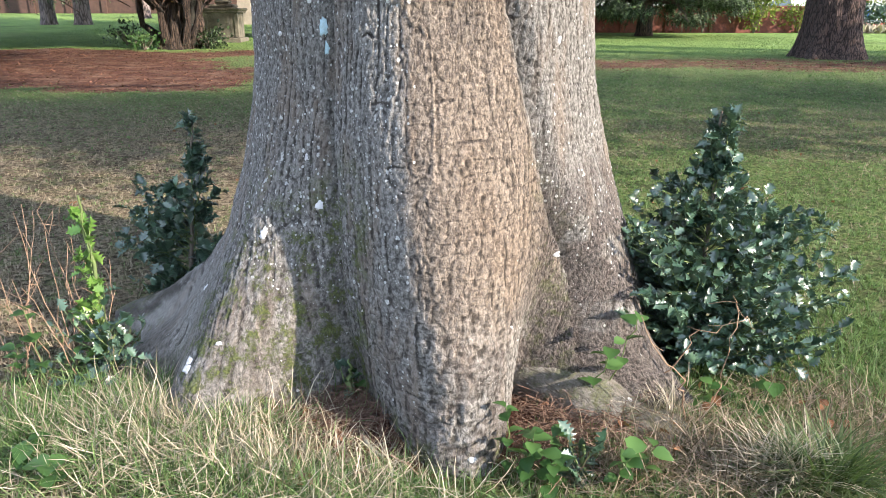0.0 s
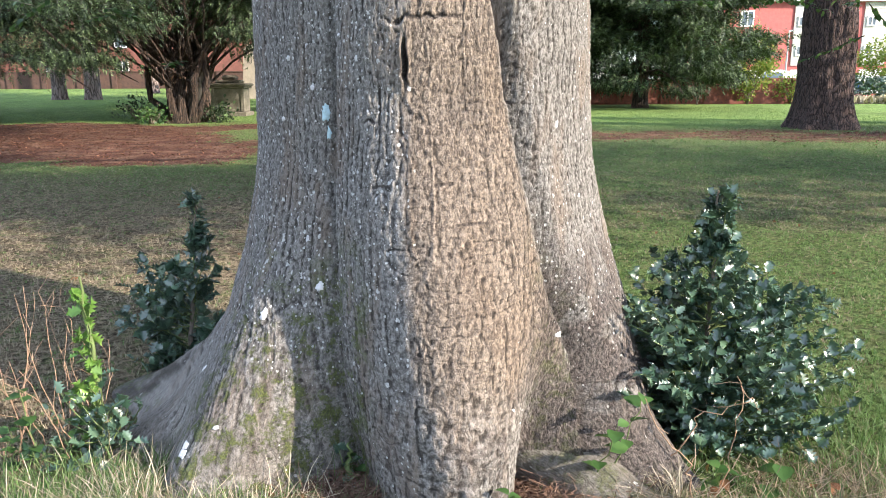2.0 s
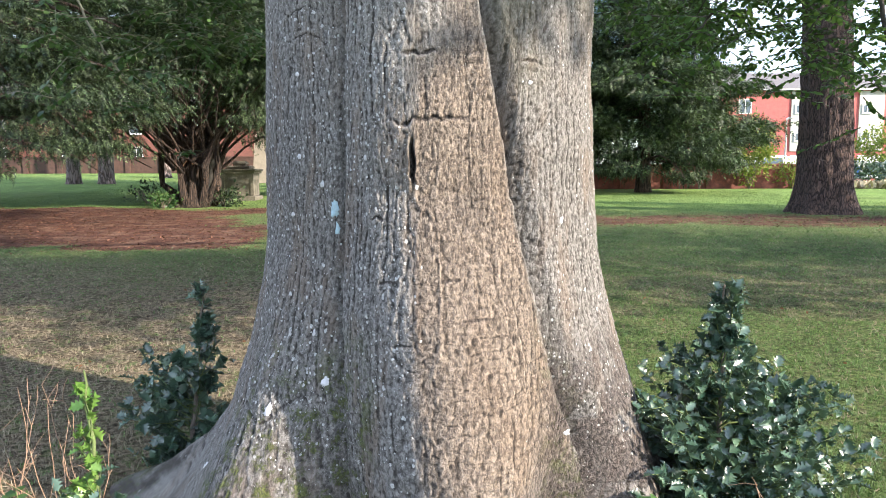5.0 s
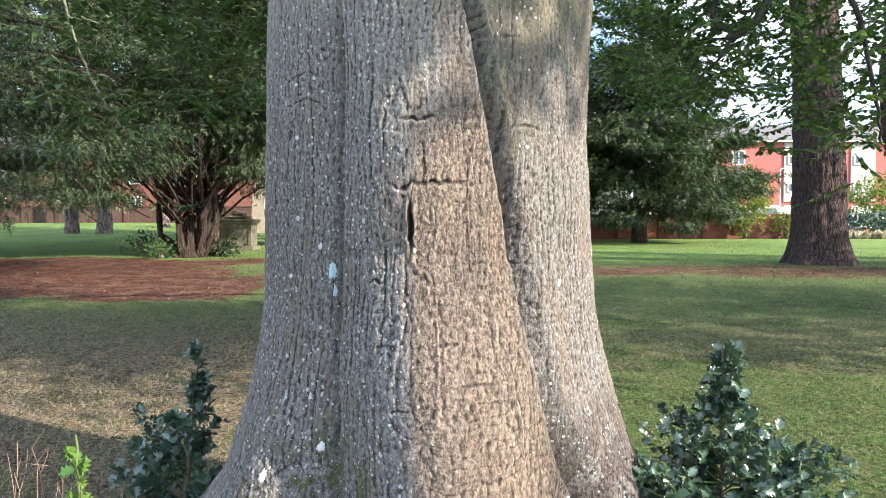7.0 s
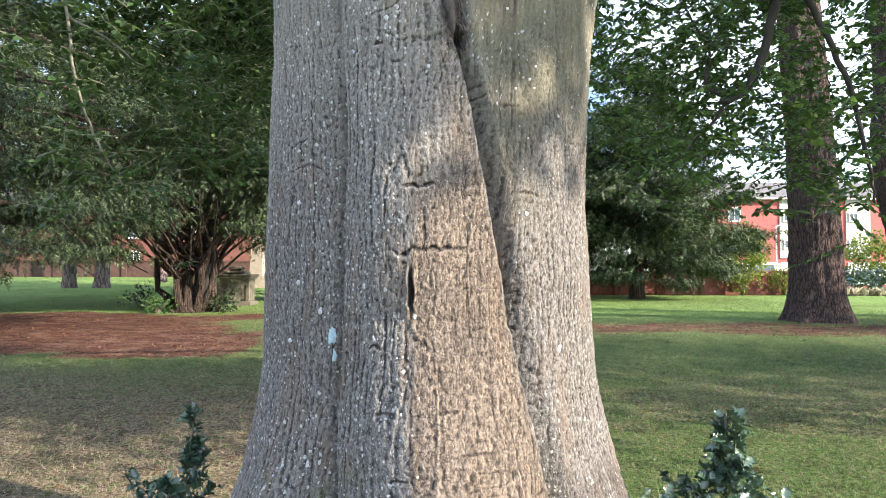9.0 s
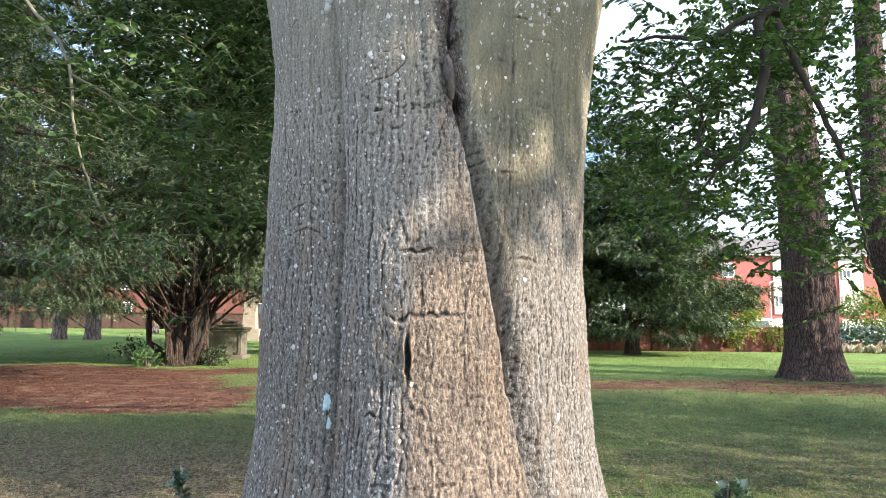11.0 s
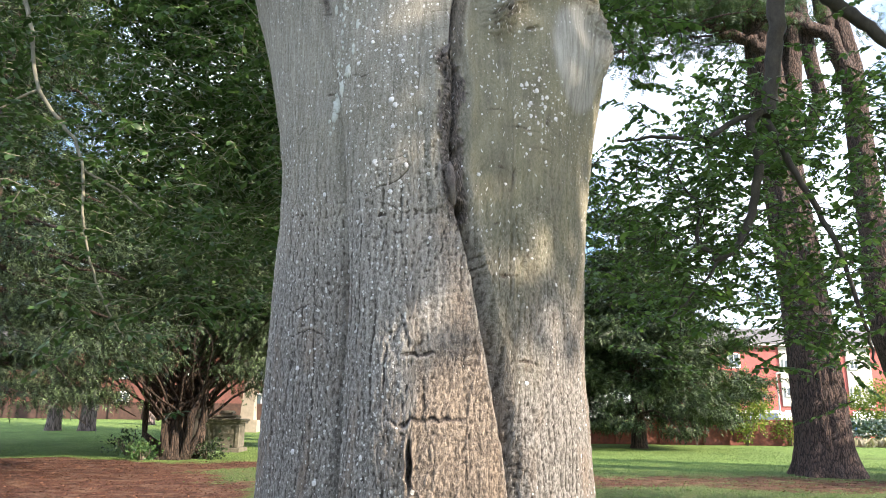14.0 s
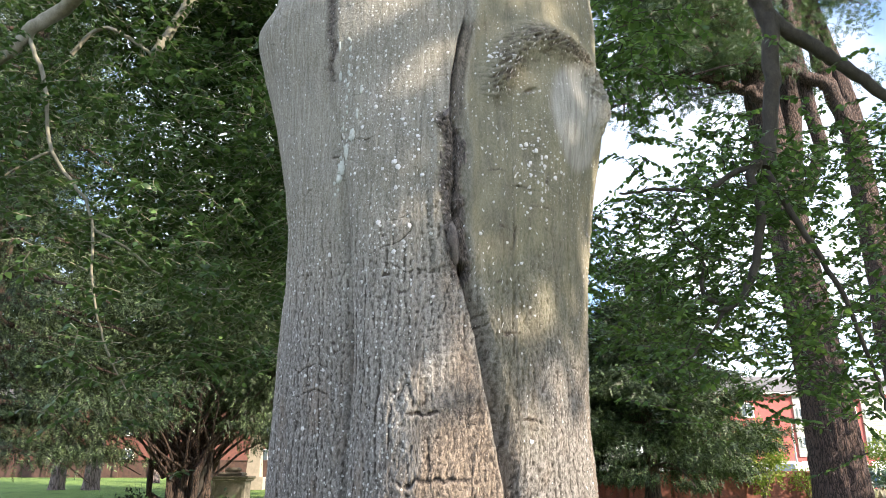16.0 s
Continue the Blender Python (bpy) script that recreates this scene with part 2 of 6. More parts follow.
    algae = ramp_node(n, l, total(amount(flat_noise(12, 5, 5, 0.6), 0.7), amount(grit, 0.3)), [(0.34, (0.085, 0.080, 0.042)), (0.66, (0.18, 0.172, 0.095))])
    c = mix_node(n, l, amount(attribute(n, "algae"), 0.72), c, algae)
    rotten = ramp_node(n, l, block, [(0.40, (0.020, 0.016, 0.014)), (0.50, (0.105, 0.084, 0.074)), (0.62, (0.235, 0.195, 0.175))])
    c = mix_node(n, l, amount(attribute(n, "dead"), 0.88), c, rotten)
    c = mix_node(n, l, amount(attribute(n, "scar"), 0.9), c, ramp_node(n, l, streak, [(0.35, (0.19, 0.185, 0.165)), (0.65, (0.33, 0.325, 0.30))]))
    patchy = ramp_node(n, l, noise_node(n, l, 13, 8, 0.8, w), [(0.50, (0, 0, 0)), (0.57, (1, 1, 1))])
    moss_mask = math_node(n, l, "MULTIPLY", attribute(n, "moss"), patchy)
    moss = ramp_node(n, l, noise_node(n, l, 150, 3, 0.6, w), [(0.3, (0.022, 0.034, 0.006)), (0.7, (0.13, 0.155, 0.026))])
    c = mix_node(n, l, amount(moss_mask, 0.92), c, moss)
    # round crusts of pale lichen, in loose swarms
    dots = None
    for sx, sy, most, off, clump, low in ((56, 46, 0.66, 0.42, 3.2, 0.48), (125, 106, 0.64, 0.46, 4.5, 0.50), (30, 25, 0.50, 0.32, 2.6, 0.51)):
        k = n.new("ShaderNodeTexVoronoi")
        k.voronoi_dimensions = "2D"
        k.inputs["Scale"].default_value = 1
        l.new(stretched(roll.outputs["Vector"], sx, sy), k.inputs["Vector"])
        red = n.new("ShaderNodeSeparateColor")
        l.new(k.outputs["Color"], red.inputs["Color"])
        limit = math_node(n, l, "SUBTRACT", math_node(n, l, "MULTIPLY", red.outputs[0], most), off)
        keep = math_node(n, l, "ADD", flat_noise(clump, clump * 0.7, 5, 0.65, roll.outputs["Vector"]), amount(attribute(n, "spots"), 0.34))
        keep = math_node(n, l, "GREATER_THAN", total(keep, amount(red.outputs[1], 0.16)), low + 0.24)
        edge = math_node(n, l, "ADD", k.outputs["Distance"], amount(lump, 0.60, 0.5))
        on = math_node(n, l, "MULTIPLY", math_node(n, l, "LESS_THAN", edge, limit), keep)
        dots = on if dots is None else math_node(n, l, "MAXIMUM", dots, on)
    c = mix_node(n, l, amount(dots, 0.88), c, ramp_node(n, l, grit, [(0.35, (0.40, 0.40, 0.38)), (0.6, (0.60, 0.60, 0.585))]))
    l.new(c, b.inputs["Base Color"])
    # relief, in metres
    h = math_node(n, l, "MULTIPLY", total(amount(lump, 0.009), amount(chip, 0.0014)), coarse)
    h = total(h, math_node(n, l, "MULTIPLY", amount(block, 0.006), browned), amount(grit, 0.0050), amount(moss_mask, 0.004), amount(dots, 0.0008))
    h = total(h, math_node(n, l, "MULTIPLY", math_node(n, l, "MULTIPLY", block, attribute(n, "dead")), 0.03))
    bump(n, l, b, h, 1.0, 1.0)
    return m


BARK = bark_material()
LICHEN = plain("lichen", (0.60, 0.59, 0.60), (0.44, 0.44, 0.43), 0.9, 60, 0.5, 0.002)
STREAK = plain("lichen_streak", (0.42, 0.44, 0.41), (0.28, 0.29, 0.25), 0.9, 70, 0.5, 0.002)
LICHEN_BLUE = plain("blue_lichen", (0.42, 0.58, 0.66), (0.30, 0.38, 0.38), 0.9, 50, 0.5, 0.002)
FLAKE = plain("flaking_bark", (0.20, 0.175, 0.16), (0.045, 0.035, 0.032), 0.9, 45, 1.0, 0.008, (1, 1, 0.4))
DEAD = plain("dead_wood", (0.20, 0.15, 0.11), (0.05, 0.035, 0.025), 0.9, 30, 0.8, 0.006, (1, 1, 0.3))
BRANCH = plain("branch_bark", (0.17, 0.14, 0.11), (0.07, 0.055, 0.045), 0.85, 18, 0.6, 0.006, (1, 1, 0.5))
CEDAR_BARK = plated("cedar_bark", (0.105, 0.068, 0.058), (0.009, 0.006, 0.005), 13, 0.26, 0.05)
PINE_BARK = plated("pine_bark", (0.25, 0.195, 0.185), (0.05, 0.035, 0.03), 7.0, 0.25, 0.05)
YEW_BARK = plated("yew_bark", (0.085, 0.056, 0.040), (0.006, 0.005, 0.004), 13.0, 0.10, 0.05)
HOLLY = leafy("holly_leaf", (0.018, 0.046, 0.029), (0.105, 0.175, 0.110), 0.29, 0.08, 1.0)
HOLLY_YOUNG = leafy("young_holly_leaf", (0.05, 0.12, 0.02), (0.20, 0.33, 0.07), 0.3, 0.25, 0.6, 0.4)
BEECH_LEAF = leafy("beech_leaf", (0.010, 0.030, 0.010), (0.125, 0.215, 0.070), 0.36, 0.35, 0.4, 0.18)
# sunlit and shaded copies of the beech leaf, light and shade in their colour
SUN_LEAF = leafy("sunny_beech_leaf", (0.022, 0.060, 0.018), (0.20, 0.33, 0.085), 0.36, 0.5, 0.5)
SHADED_LEAF = leafy("shaded_leaf", (0.006, 0.018, 0.005), (0.060, 0.115, 0.030), 0.45, 0.2, 0.25, 0.12)
YEW_LEAF = leafy("yew_needles", (0.005, 0.012, 0.006), (0.17, 0.245, 0.11), 0.5, 0.12, 0.3, 0.12)
CEDAR_LEAF = leafy("cedar_needles", (0.03, 0.055, 0.03), (0.10, 0.14, 0.08), 0.5, 0.25, 0.35)
YELLOW_LEAF = leafy("yellowing_leaf", (0.10, 0.15, 0.02), (0.33, 0.36, 0.06), 0.5, 0.4, 0.35)
WEED_LEAF = leafy("weed_leaf", (0.025, 0.065, 0.016), (0.085, 0.165, 0.045), 0.45, 0.3, 0.35, 0.35)
DRY_TURF = leafy("dry_turf", (0.15, 0.118, 0.085), (0.44, 0.37, 0.275), 0.8, 0.25, 0.15, 0.5)
GRASS = leafy("grass_blade", (0.045, 0.095, 0.026), (0.27, 0.38, 0.15), 0.5, 0.4, 0.3, 0.4)
MATTED = leafy("matted_grass", (0.09, 0.062, 0.042), (0.50, 0.41, 0.31), 0.8, 0.25, 0.15, 0.35)
TUSSOCK = leafy("tussock_grass", (0.020, 0.040, 0.014), (0.15, 0.19, 0.075), 0.5, 0.3, 0.3, 0.3)
STRAW = leafy("dry_grass", (0.22, 0.175, 0.122), (0.66, 0.59, 0.47), 0.7, 0.3, 0.2, 0.5)
DEAD_LEAF = leafy("dead_leaf", (0.10, 0.042, 0.022), (0.32, 0.155, 0.08), 0.7, 0.2, 0.2, 0.5)
STEM = plain("dry_stem", (0.34, 0.23, 0.15), (0.17, 0.10, 0.06), 0.8, 30)
GREEN_STEM = plain("green_stem", (0.12, 0.17, 0.05), (0.07, 0.09, 0.03), 0.7, 30)


# ---- ground ----
def ground_z(x, y):
    x, y = np.asarray(x, float), np.asarray(y, float)
    left = smooth(4, -7, x)
    yy = np.clip(y, 0, 58)
    z = 0.0055 * yy * (1 - left) + 0.00041 * yy * yy * left
    z = z + 0.07 * np.exp(-((x + 0.75) ** 2 + (y - 0.05) ** 2) / 0.30)
    z = z + 0.05 * np.exp(-((x - 0.9) ** 2 + (y - 0.1) ** 2) / 0.20)
    near = np.exp(-(x * x + y * y) / 400)
    return z + near * (0.05 * (fbm(x * 0.5 + 9, y * 0.5, 3) - 0.5) * smooth(1.2, 3.0, np.hypot(x, y - 0.7)) + 0.03 * (fbm(x * 3, y * 3, 4) - 0.5))


def ground_weights(x, y):
    """How much of the turf is dry, and how much needle litter lies on it."""
    wob = 2.6 * (fbm(x * 0.35, y * 0.35, 21) - 0.5)
    dry = smooth(0.6, -1.6, x + 0.10 * y + wob) * smooth(11, 6, y + wob) * smooth(-6.0, -1.0, y)
    dry = np.maximum(dry, 0.45 * smooth(0.50, 0.62, fbm(x * 0.5, y * 0.5, 33)) * smooth(12, 6, y))
    sway = 9.0 * (fbm(x * 0.16, y * 0.16, 61) - 0.5) + 3.0 * (fbm(x * 0.7, y * 0.7, 62) - 0.5)
    litter = smooth(-2.5, -5.0, x + sway) * smooth(9.3, 11.6, y + sway) * smooth(23.6, 21.6, y + 0.7 * sway)
    path = 0.62 * smooth(2.0, 4.5, x) * smooth(15.2, 17.0, y + 0.5 * sway) * smooth(21.4, 19.6, y + 0.5 * sway + 0.05 * x)
    litter = np.maximum(litter, path)
    skirt = smooth(1.25, 0.75, np.hypot(x, 0.9 * (y - 0.72)) + 0.25 * wob * 0.4)
    litter = np.maximum(litter, 0.9 * skirt)
    return dry, np.clip(litter, 0, 1)


def build_ground():
    u = np.concatenate([-np.geomspace(900, 6, 60), np.linspace(-5.9, 5.9, 150), np.geomspace(6, 900, 60)])
    v = np.concatenate([-np.geomspace(900, 5, 40), np.linspace(-4.9, 9.9, 190), np.geomspace(10, 900, 120)])
    x, y = np.meshgrid(u, v)
    geo = Geo()
    i, j = np.meshgrid(np.arange(len(v) - 1), np.arange(len(u) - 1), indexing="ij")
    w = len(u)
    geo.add(np.stack([x, y, ground_z(x, y)], -1), np.stack([i * w + j, i * w + j + 1, (i + 1) * w + j + 1, (i + 1) * w + j], -1).reshape(-1, 4))
    m, n, l, b = material("lawn", 1.0)
    b.inputs["Specular IOR Level"].default_value = 0.1
    p = mapped(n, l, (1, 1, 1))
    clump, mid, fine, big = noise_node(n, l, 26, 4, 0.7, p), noise_node(n, l, 6, 6, 0.7, p), noise_node(n, l, 120, 4, 0.8, p), noise_node(n, l, 0.7, 4, 0.6, p)
    grain = math_node(n, l, "ADD", math_node(n, l, "MULTIPLY", fine, 0.42), math_node(n, l, "MULTIPLY", clump, 0.58))
    green = ramp_node(n, l, grain, [(0.38, (0.012, 0.022, 0.007)), (0.50, (0.078, 0.122, 0.036)), (0.62, (0.20, 0.26, 0.098))])
    green = mix_node(n, l, ramp_node(n, l, mid, [(0.42, (0, 0, 0)), (0.66, (0.7, 0.7, 0.7))]), green, ramp_node(n, l, grain, [(0.38, (0.035, 0.036, 0.018)), (0.62, (0.23, 0.225, 0.115))]))
    straw = ramp_node(n, l, grain, [(0.40, (0.034, 0.025, 0.018)), (0.50, (0.150, 0.112, 0.080)), (0.62, (0.37, 0.30, 0.225))])
    straw = mix_node(n, l, ramp_node(n, l, mid, [(0.50, (0, 0, 0)), (0.62, (0.9, 0.9, 0.9))]), straw, green)
    # sunlight on the far lawn put into the turf as a brighter green
    green = mix_node(n, l, attribute(n, "bright"), green, ramp_node(n, l, grain, [(0.38, (0.048, 0.090, 0.020)), (0.50, (0.155, 0.250, 0.062)), (0.62, (0.30, 0.42, 0.13))]))
    needles = ramp_node(n, l, grain, [(0.36, (0.012, 0.006, 0.005)), (0.50, (0.090, 0.042, 0.030)), (0.66, (0.22, 0.115, 0.080))])
    dry_w = math_node(n, l, "ADD", attribute(n, "dry"), math_node(n, l, "MULTIPLY", math_node(n, l, "SUBTRACT", big, 0.5), 0.7), True)
    dry_w = math_node(n, l, "MULTIPLY", dry_w, 0.9)
    c = mix_node(n, l, dry_w, green, straw)
    torn = math_node(n, l, "ADD", math_node(n, l, "SUBTRACT", mid, 0.5), math_node(n, l, "SUBTRACT", noise_node(n, l, 1.3, 5, 0.7, p), 0.5))
    lit = math_node(n, l, "ADD", attribute(n, "litter"), math_node(n, l, "MULTIPLY", torn, 1.3))
    lit = ramp_node(n, l, lit, [(0.35, (0, 0, 0)), (0.62, (1, 1, 1))])
    needles = mix_node(n, l, ramp_node(n, l, noise_node(n, l, 1.7, 7, 0.75, p), [(0.48, (0, 0, 0)), (0.62, (0.8, 0.8, 0.8))]), needles, (0.20, 0.125, 0.088))
    needles = mix_node(n, l, ramp_node(n, l, noise_node(n, l, 3.1, 7, 0.75, p), [(0.52, (0, 0, 0)), (0.66, (0.7, 0.7, 0.7))]), needles, (0.022, 0.016, 0.012))
    c = mix_node(n, l, lit, c, needles)
    patch, broad = noise_node(n, l, 2.4, 5, 0.65, p), noise_node(n, l, 0.35, 4, 0.6, p)
    tone = math_node(n, l, "ADD", math_node(n, l, "MULTIPLY", patch, 1.5), math_node(n, l, "MULTIPLY", broad, 1.1))
    c = mix_node(n, l, 0.9, c, ramp_node(n, l, math_node(n, l, "MULTIPLY", tone, 0.5), [(0.44, (0.48, 0.48, 0.46)), (0.64, (0.95, 0.95, 0.95)), (0.85, (1.1, 1.1, 1.0))]), "MULTIPLY")
    l.new(c, b.inputs["Base Color"])
    bump(n, l, b, math_node(n, l, "ADD", grain, math_node(n, l, "MULTIPLY", mid, 0.6)), 1.0, 0.05)
    ob = single("ground", geo, m, "short lawn, green with dry patches and reddish needle litter", "lawn", kind="structure")
    dry, litter = ground_weights(x, y)
    # the last weight brightens the far turf in streaks, as if sunlit
    for name, values in (("dry", dry), ("litter", litter), ("bright", 0.9 * smooth(18.5, 24, y + 5 * (fbm(x * 0.3, y * 0.3, 71) - 0.5)) * (0.45 + 0.75 * fbm(x * 0.25, y * 0.6, 72)))):
        ob.data.attributes.new(name, "FLOAT", "POINT").data.foreach_set("value", values.ravel())


build_ground()

# ---- the big beech ----
CX, CY = 0.0, 0.74
LEFT_Z = [-0.3, 0.0, 0.15, 0.30, 0.43, 0.56, 0.80, 1.03, 1.24, 1.45, 1.95, 2.45, 2.70, 2.90, 3.10, 3.29, 3.56, 3.75, 3.95, 4.6, 9]
LEFT_W = [1.30, 1.12, 1.02, 0.93, 0.87, 0.80, 0.72, 0.672, 0.65, 0.645, 0.643, 0.63, 0.648, 0.676, 0.72, 0.765, 0.838, 0.865, 0.83, 0.80, 0.7]
RIGHT_Z = [-0.3, 0.0, 0.2, 0.55, 0.70, 0.79, 0.93, 1.02, 1.17, 1.42, 1.95, 2.24, 2.45, 2.70, 2.88, 3.08, 3.25, 3.45, 3.66, 3.85, 4.6, 9]
RIGHT_W = [1.12, 1.02, 0.95, 0.842, 0.792, 0.765, 0.73, 0.704, 0.67, 0.65, 0.638, 0.646, 0.664, 0.70, 0.732, 0.774, 0.806, 0.815, 0.808, 0.815, 0.80, 0.7]
CLEFT_Z = [0.0, 0.49, 0.56, 0.68, 0.82, 1.15, 1.43, 1.64, 1.81, 1.97, 2.16, 2.36, 2.52, 2.72, 2.89, 3.06, 3.24, 3.43, 3.56, 4.2]
CLEFT_X = [0.50, 0.461, 0.438, 0.392, 0.347, 0.298, 0.253, 0.221, 0.186, 0.157, 0.128, 0.086, 0.062, 0.066, 0.075, 0.058, 0.066, 0.089, 0.113, 0.16]
FOLD_Z = [0.0, 0.20, 0.38, 0.62, 0.825, 0.98, 1.17, 1.43, 1.64, 2.09, 2.50, 2.73, 2.97, 3.30, 4.2]
FOLD_X = [-0.25, -0.25, -0.254, -0.275, -0.305, -0.336, -0.344, -0.350, -0.346, -0.338, -0.340, -0.361, -0.417, -0.527, -0.65]


def bell(x, w):
    return np.exp(-(x / w) ** 2)


def trunk_centre(z):
    return CY + np.interp(z, [0, 1.6, 2.8, 3.3, 4.6, 9], [0, 0.02, 0.10, 0.20, 0.34, 0.8])


def trunk_form(th, z):
    """Radius of the trunk round its axis, without the bark's relief. th: degrees from the front, to the right."""
    a = np.radians(th)
    wide = np.where(th < 0, np.interp(z, LEFT_Z, LEFT_W), np.interp(z, RIGHT_Z, RIGHT_W)) / 0.975
    mid = 0.5 * (np.interp(z, LEFT_Z, LEFT_W) + np.interp(z, RIGHT_Z, RIGHT_W)) / 0.975
    wide = mid + (wide - mid) * smooth(0, 40, np.abs(th))
    deep = np.interp(z, [0, 0.5, 1.0, 4.6, 9], [0.66, 0.64, 0.65, 0.66, 0.6])
    r = 1 / np.sqrt((np.sin(a) / wide) ** 2 + (np.cos(a) / deep) ** 2)
    k = 57.3
    # roots that run out over the ground
    r = r + np.interp(z, [-0.3, 0, 0.15, 0.35, 0.55, 0.8, 1.1, 1.4], [0.5, 0.45, 0.43, 0.40, 0.335, 0.23, 0.10, 0.0]) * bell(th - 7, np.interp(z, [0, 0.5, 1], [14, 20, 27]))
    r = r + np.interp(z, [-0.3, 0, 0.1, 0.25, 0.45, 0.64, 0.9, 1.2], [0.7, 0.46, 0.385, 0.30, 0.205, 0.125, 0.04, 0]) * bell(th + 45, np.interp(z, [0, 0.25, 0.7], [14, 17, 22]))
    r = r + np.interp(z, [-0.3, 0, 0.1, 0.25, 0.45, 0.64, 0.95], [0.8, 0.46, 0.34, 0.22, 0.14, 0.09, 0]) * bell(th - 52, np.interp(z, [0, 0.6], [9, 16]))
    r = r + np.interp(z, [-0.3, 0, 0.1, 0.2, 0.4], [0.6, 0.35, 0.2, 0.08, 0]) * bell(th + 72, 9)
    r = r + np.interp(z, [-0.3, 0, 0.12, 0.3, 0.5], [0.8, 0.45, 0.25, 0.1, 0]) * bell(th + 103, 14)
    r = r + np.interp(z, [-0.3, 0, 0.12, 0.3, 0.5], [0.7, 0.4, 0.22, 0.1, 0]) * bell(th - 100, 16)
    # lobes and the clefts between them
    cleft = k * np.arctan2(np.interp(z, CLEFT_Z, CLEFT_X), CY - 0.2)
    fold = k * np.arctan2(np.interp(z, FOLD_Z, FOLD_X), CY - 0.2)
    d, e = th - cleft, th - fold
    open_ = smooth(0.02, 0.30, z) * (1 + 0.35 * smooth(1.0, 0.5, z)) * (0.12 + 0.88 * smooth(2.42, 2.2, z))
    wavy = d + 0.7 * (vn(z * 9, 0 * z, 5) - 0.5) + 0.5 * (vn(z * 30, 0 * z, 6) - 0.5)
    wide_ = np.interp(z, [0.3, 0.6, 1.4, 2.3], [13, 11, 9, 6])
    groove = np.clip(1 - wavy / wide_, 0, 1) ** 1.3 * smooth(-0.45, 0.35, wavy)
    r = r - open_ * (0.112 * groove + 0.035 * bell(wavy - 0.35, 0.55)) - 0.006 * smooth(0, 3, wavy) * smooth(22, 4, d)
    # the flank that falls from the crest of the middle lobe to the fold
    crest = -1.5 - 2.5 * (z - 1.2)
    fall = np.clip((crest - th) / (crest - fold), 0, 1)
    fall = np.where(th > fold, fall * fall * (1.5 - 0.5 * fall), smooth(fold - 46, fold, th))
    r = r - 0.078 * fall * smooth(0.25, 0.7, z) * (0.25 + 0.75 * smooth(2.7, 2.0, z))
    r = r - smooth(3.6, 2.6, z) * (0.028 * bell(e, 2.2) + 0.014 * bell(e + 3, 12)) - 0.11 * smooth(0.65, 0.05, z) * (bell(th + 25, 7) + 0.7 * bell(th - 29, 6))
    r = r + 0.012 * bell(th - 3 + 3 * (z - 1.2), 9) * smooth(0.2, 0.9, z) * smooth(2.3, 1.6, z)
    # dead, broken strip where the cleft closes, and the long lip above it
    strip = bell(d, 3.2) * smooth(2.25, 2.40, z) * smooth(3.12, 2.95, z)
    r = r - 0.020 * bell(wavy, 0.7) * smooth(2.3, 2.4, z) * smooth(3.05, 2.95, z) - 0.034 * bell(d + 0.5 * (vn(z * 7, 0 * z, 85) - 0.5), 0.34) * smooth(2.95, 3.05, z) * smooth(3.56, 3.48, z) - 0.006 * strip * (0.5 + fbm(th * 0.5, z * 9, 84)) + 0.016 * bell(np.abs(d) - 6.0, 1.8) * smooth(2.3, 2.45, z) * smooth(3.2, 3.0, z)
    r = r + 0.02 * bell(d - 4, 3) * smooth(2.9, 3.05, z) * smooth(3.75, 3.55, z)
    # a stub of dead wood in the closed cleft, over a hole
    knot = d + 0.5
    r = r + 0.020 * np.exp(-(knot / 3.0) ** 2) * np.exp(-((z - 2.485) / 0.075) ** 4)
    r = r - 0.060 * bell(d - 1.2, 1.3) * bell(z - 2.375, 0.022)
    # collar and stump scar of a lost limb; knob on the other flank
    x, y = (th - 47) / 23, (z - 3.16) / 0.34
    ring = np.sqrt(x * x + y * y)
    r = r + 0.055 * bell(ring - 1.0, 0.24) * smooth(-0.25, 0.35, y) + 0.035 * smooth(1.1, 0.2, ring)
    r = r + 0.05 * bell((th + 72) / 12, 1) * bell((z - 3.72) / 0.17, 1)
    # narrow hole where the skin has split
    jag = 1.1 * (vn(z * 45, 0 * z, 87) - 0.5)
    r = r - 0.045 * np.exp(-((th + 4.2 + jag) / (0.75 - 5 * np.abs(z - 1.505))) ** 4) * np.exp(-((z - 1.505) / 0.065) ** 4)
    # the torn lip beside the hole
    r = r + 0.010 * (bell(th + 5.3 + jag, 0.4) + 0.6 * bell(th + 3.1 + jag, 0.4)) * np.exp(-((z - 1.505) / 0.075) ** 4)
    return r


def trunk_place(th, z, lift=0.0):
    r = trunk_form(th, z) + lift
    a = np.radians(th)
    return np.stack([CX + r * np.sin(a), trunk_centre(z) - r * np.cos(a), z + 0 * th], -1)


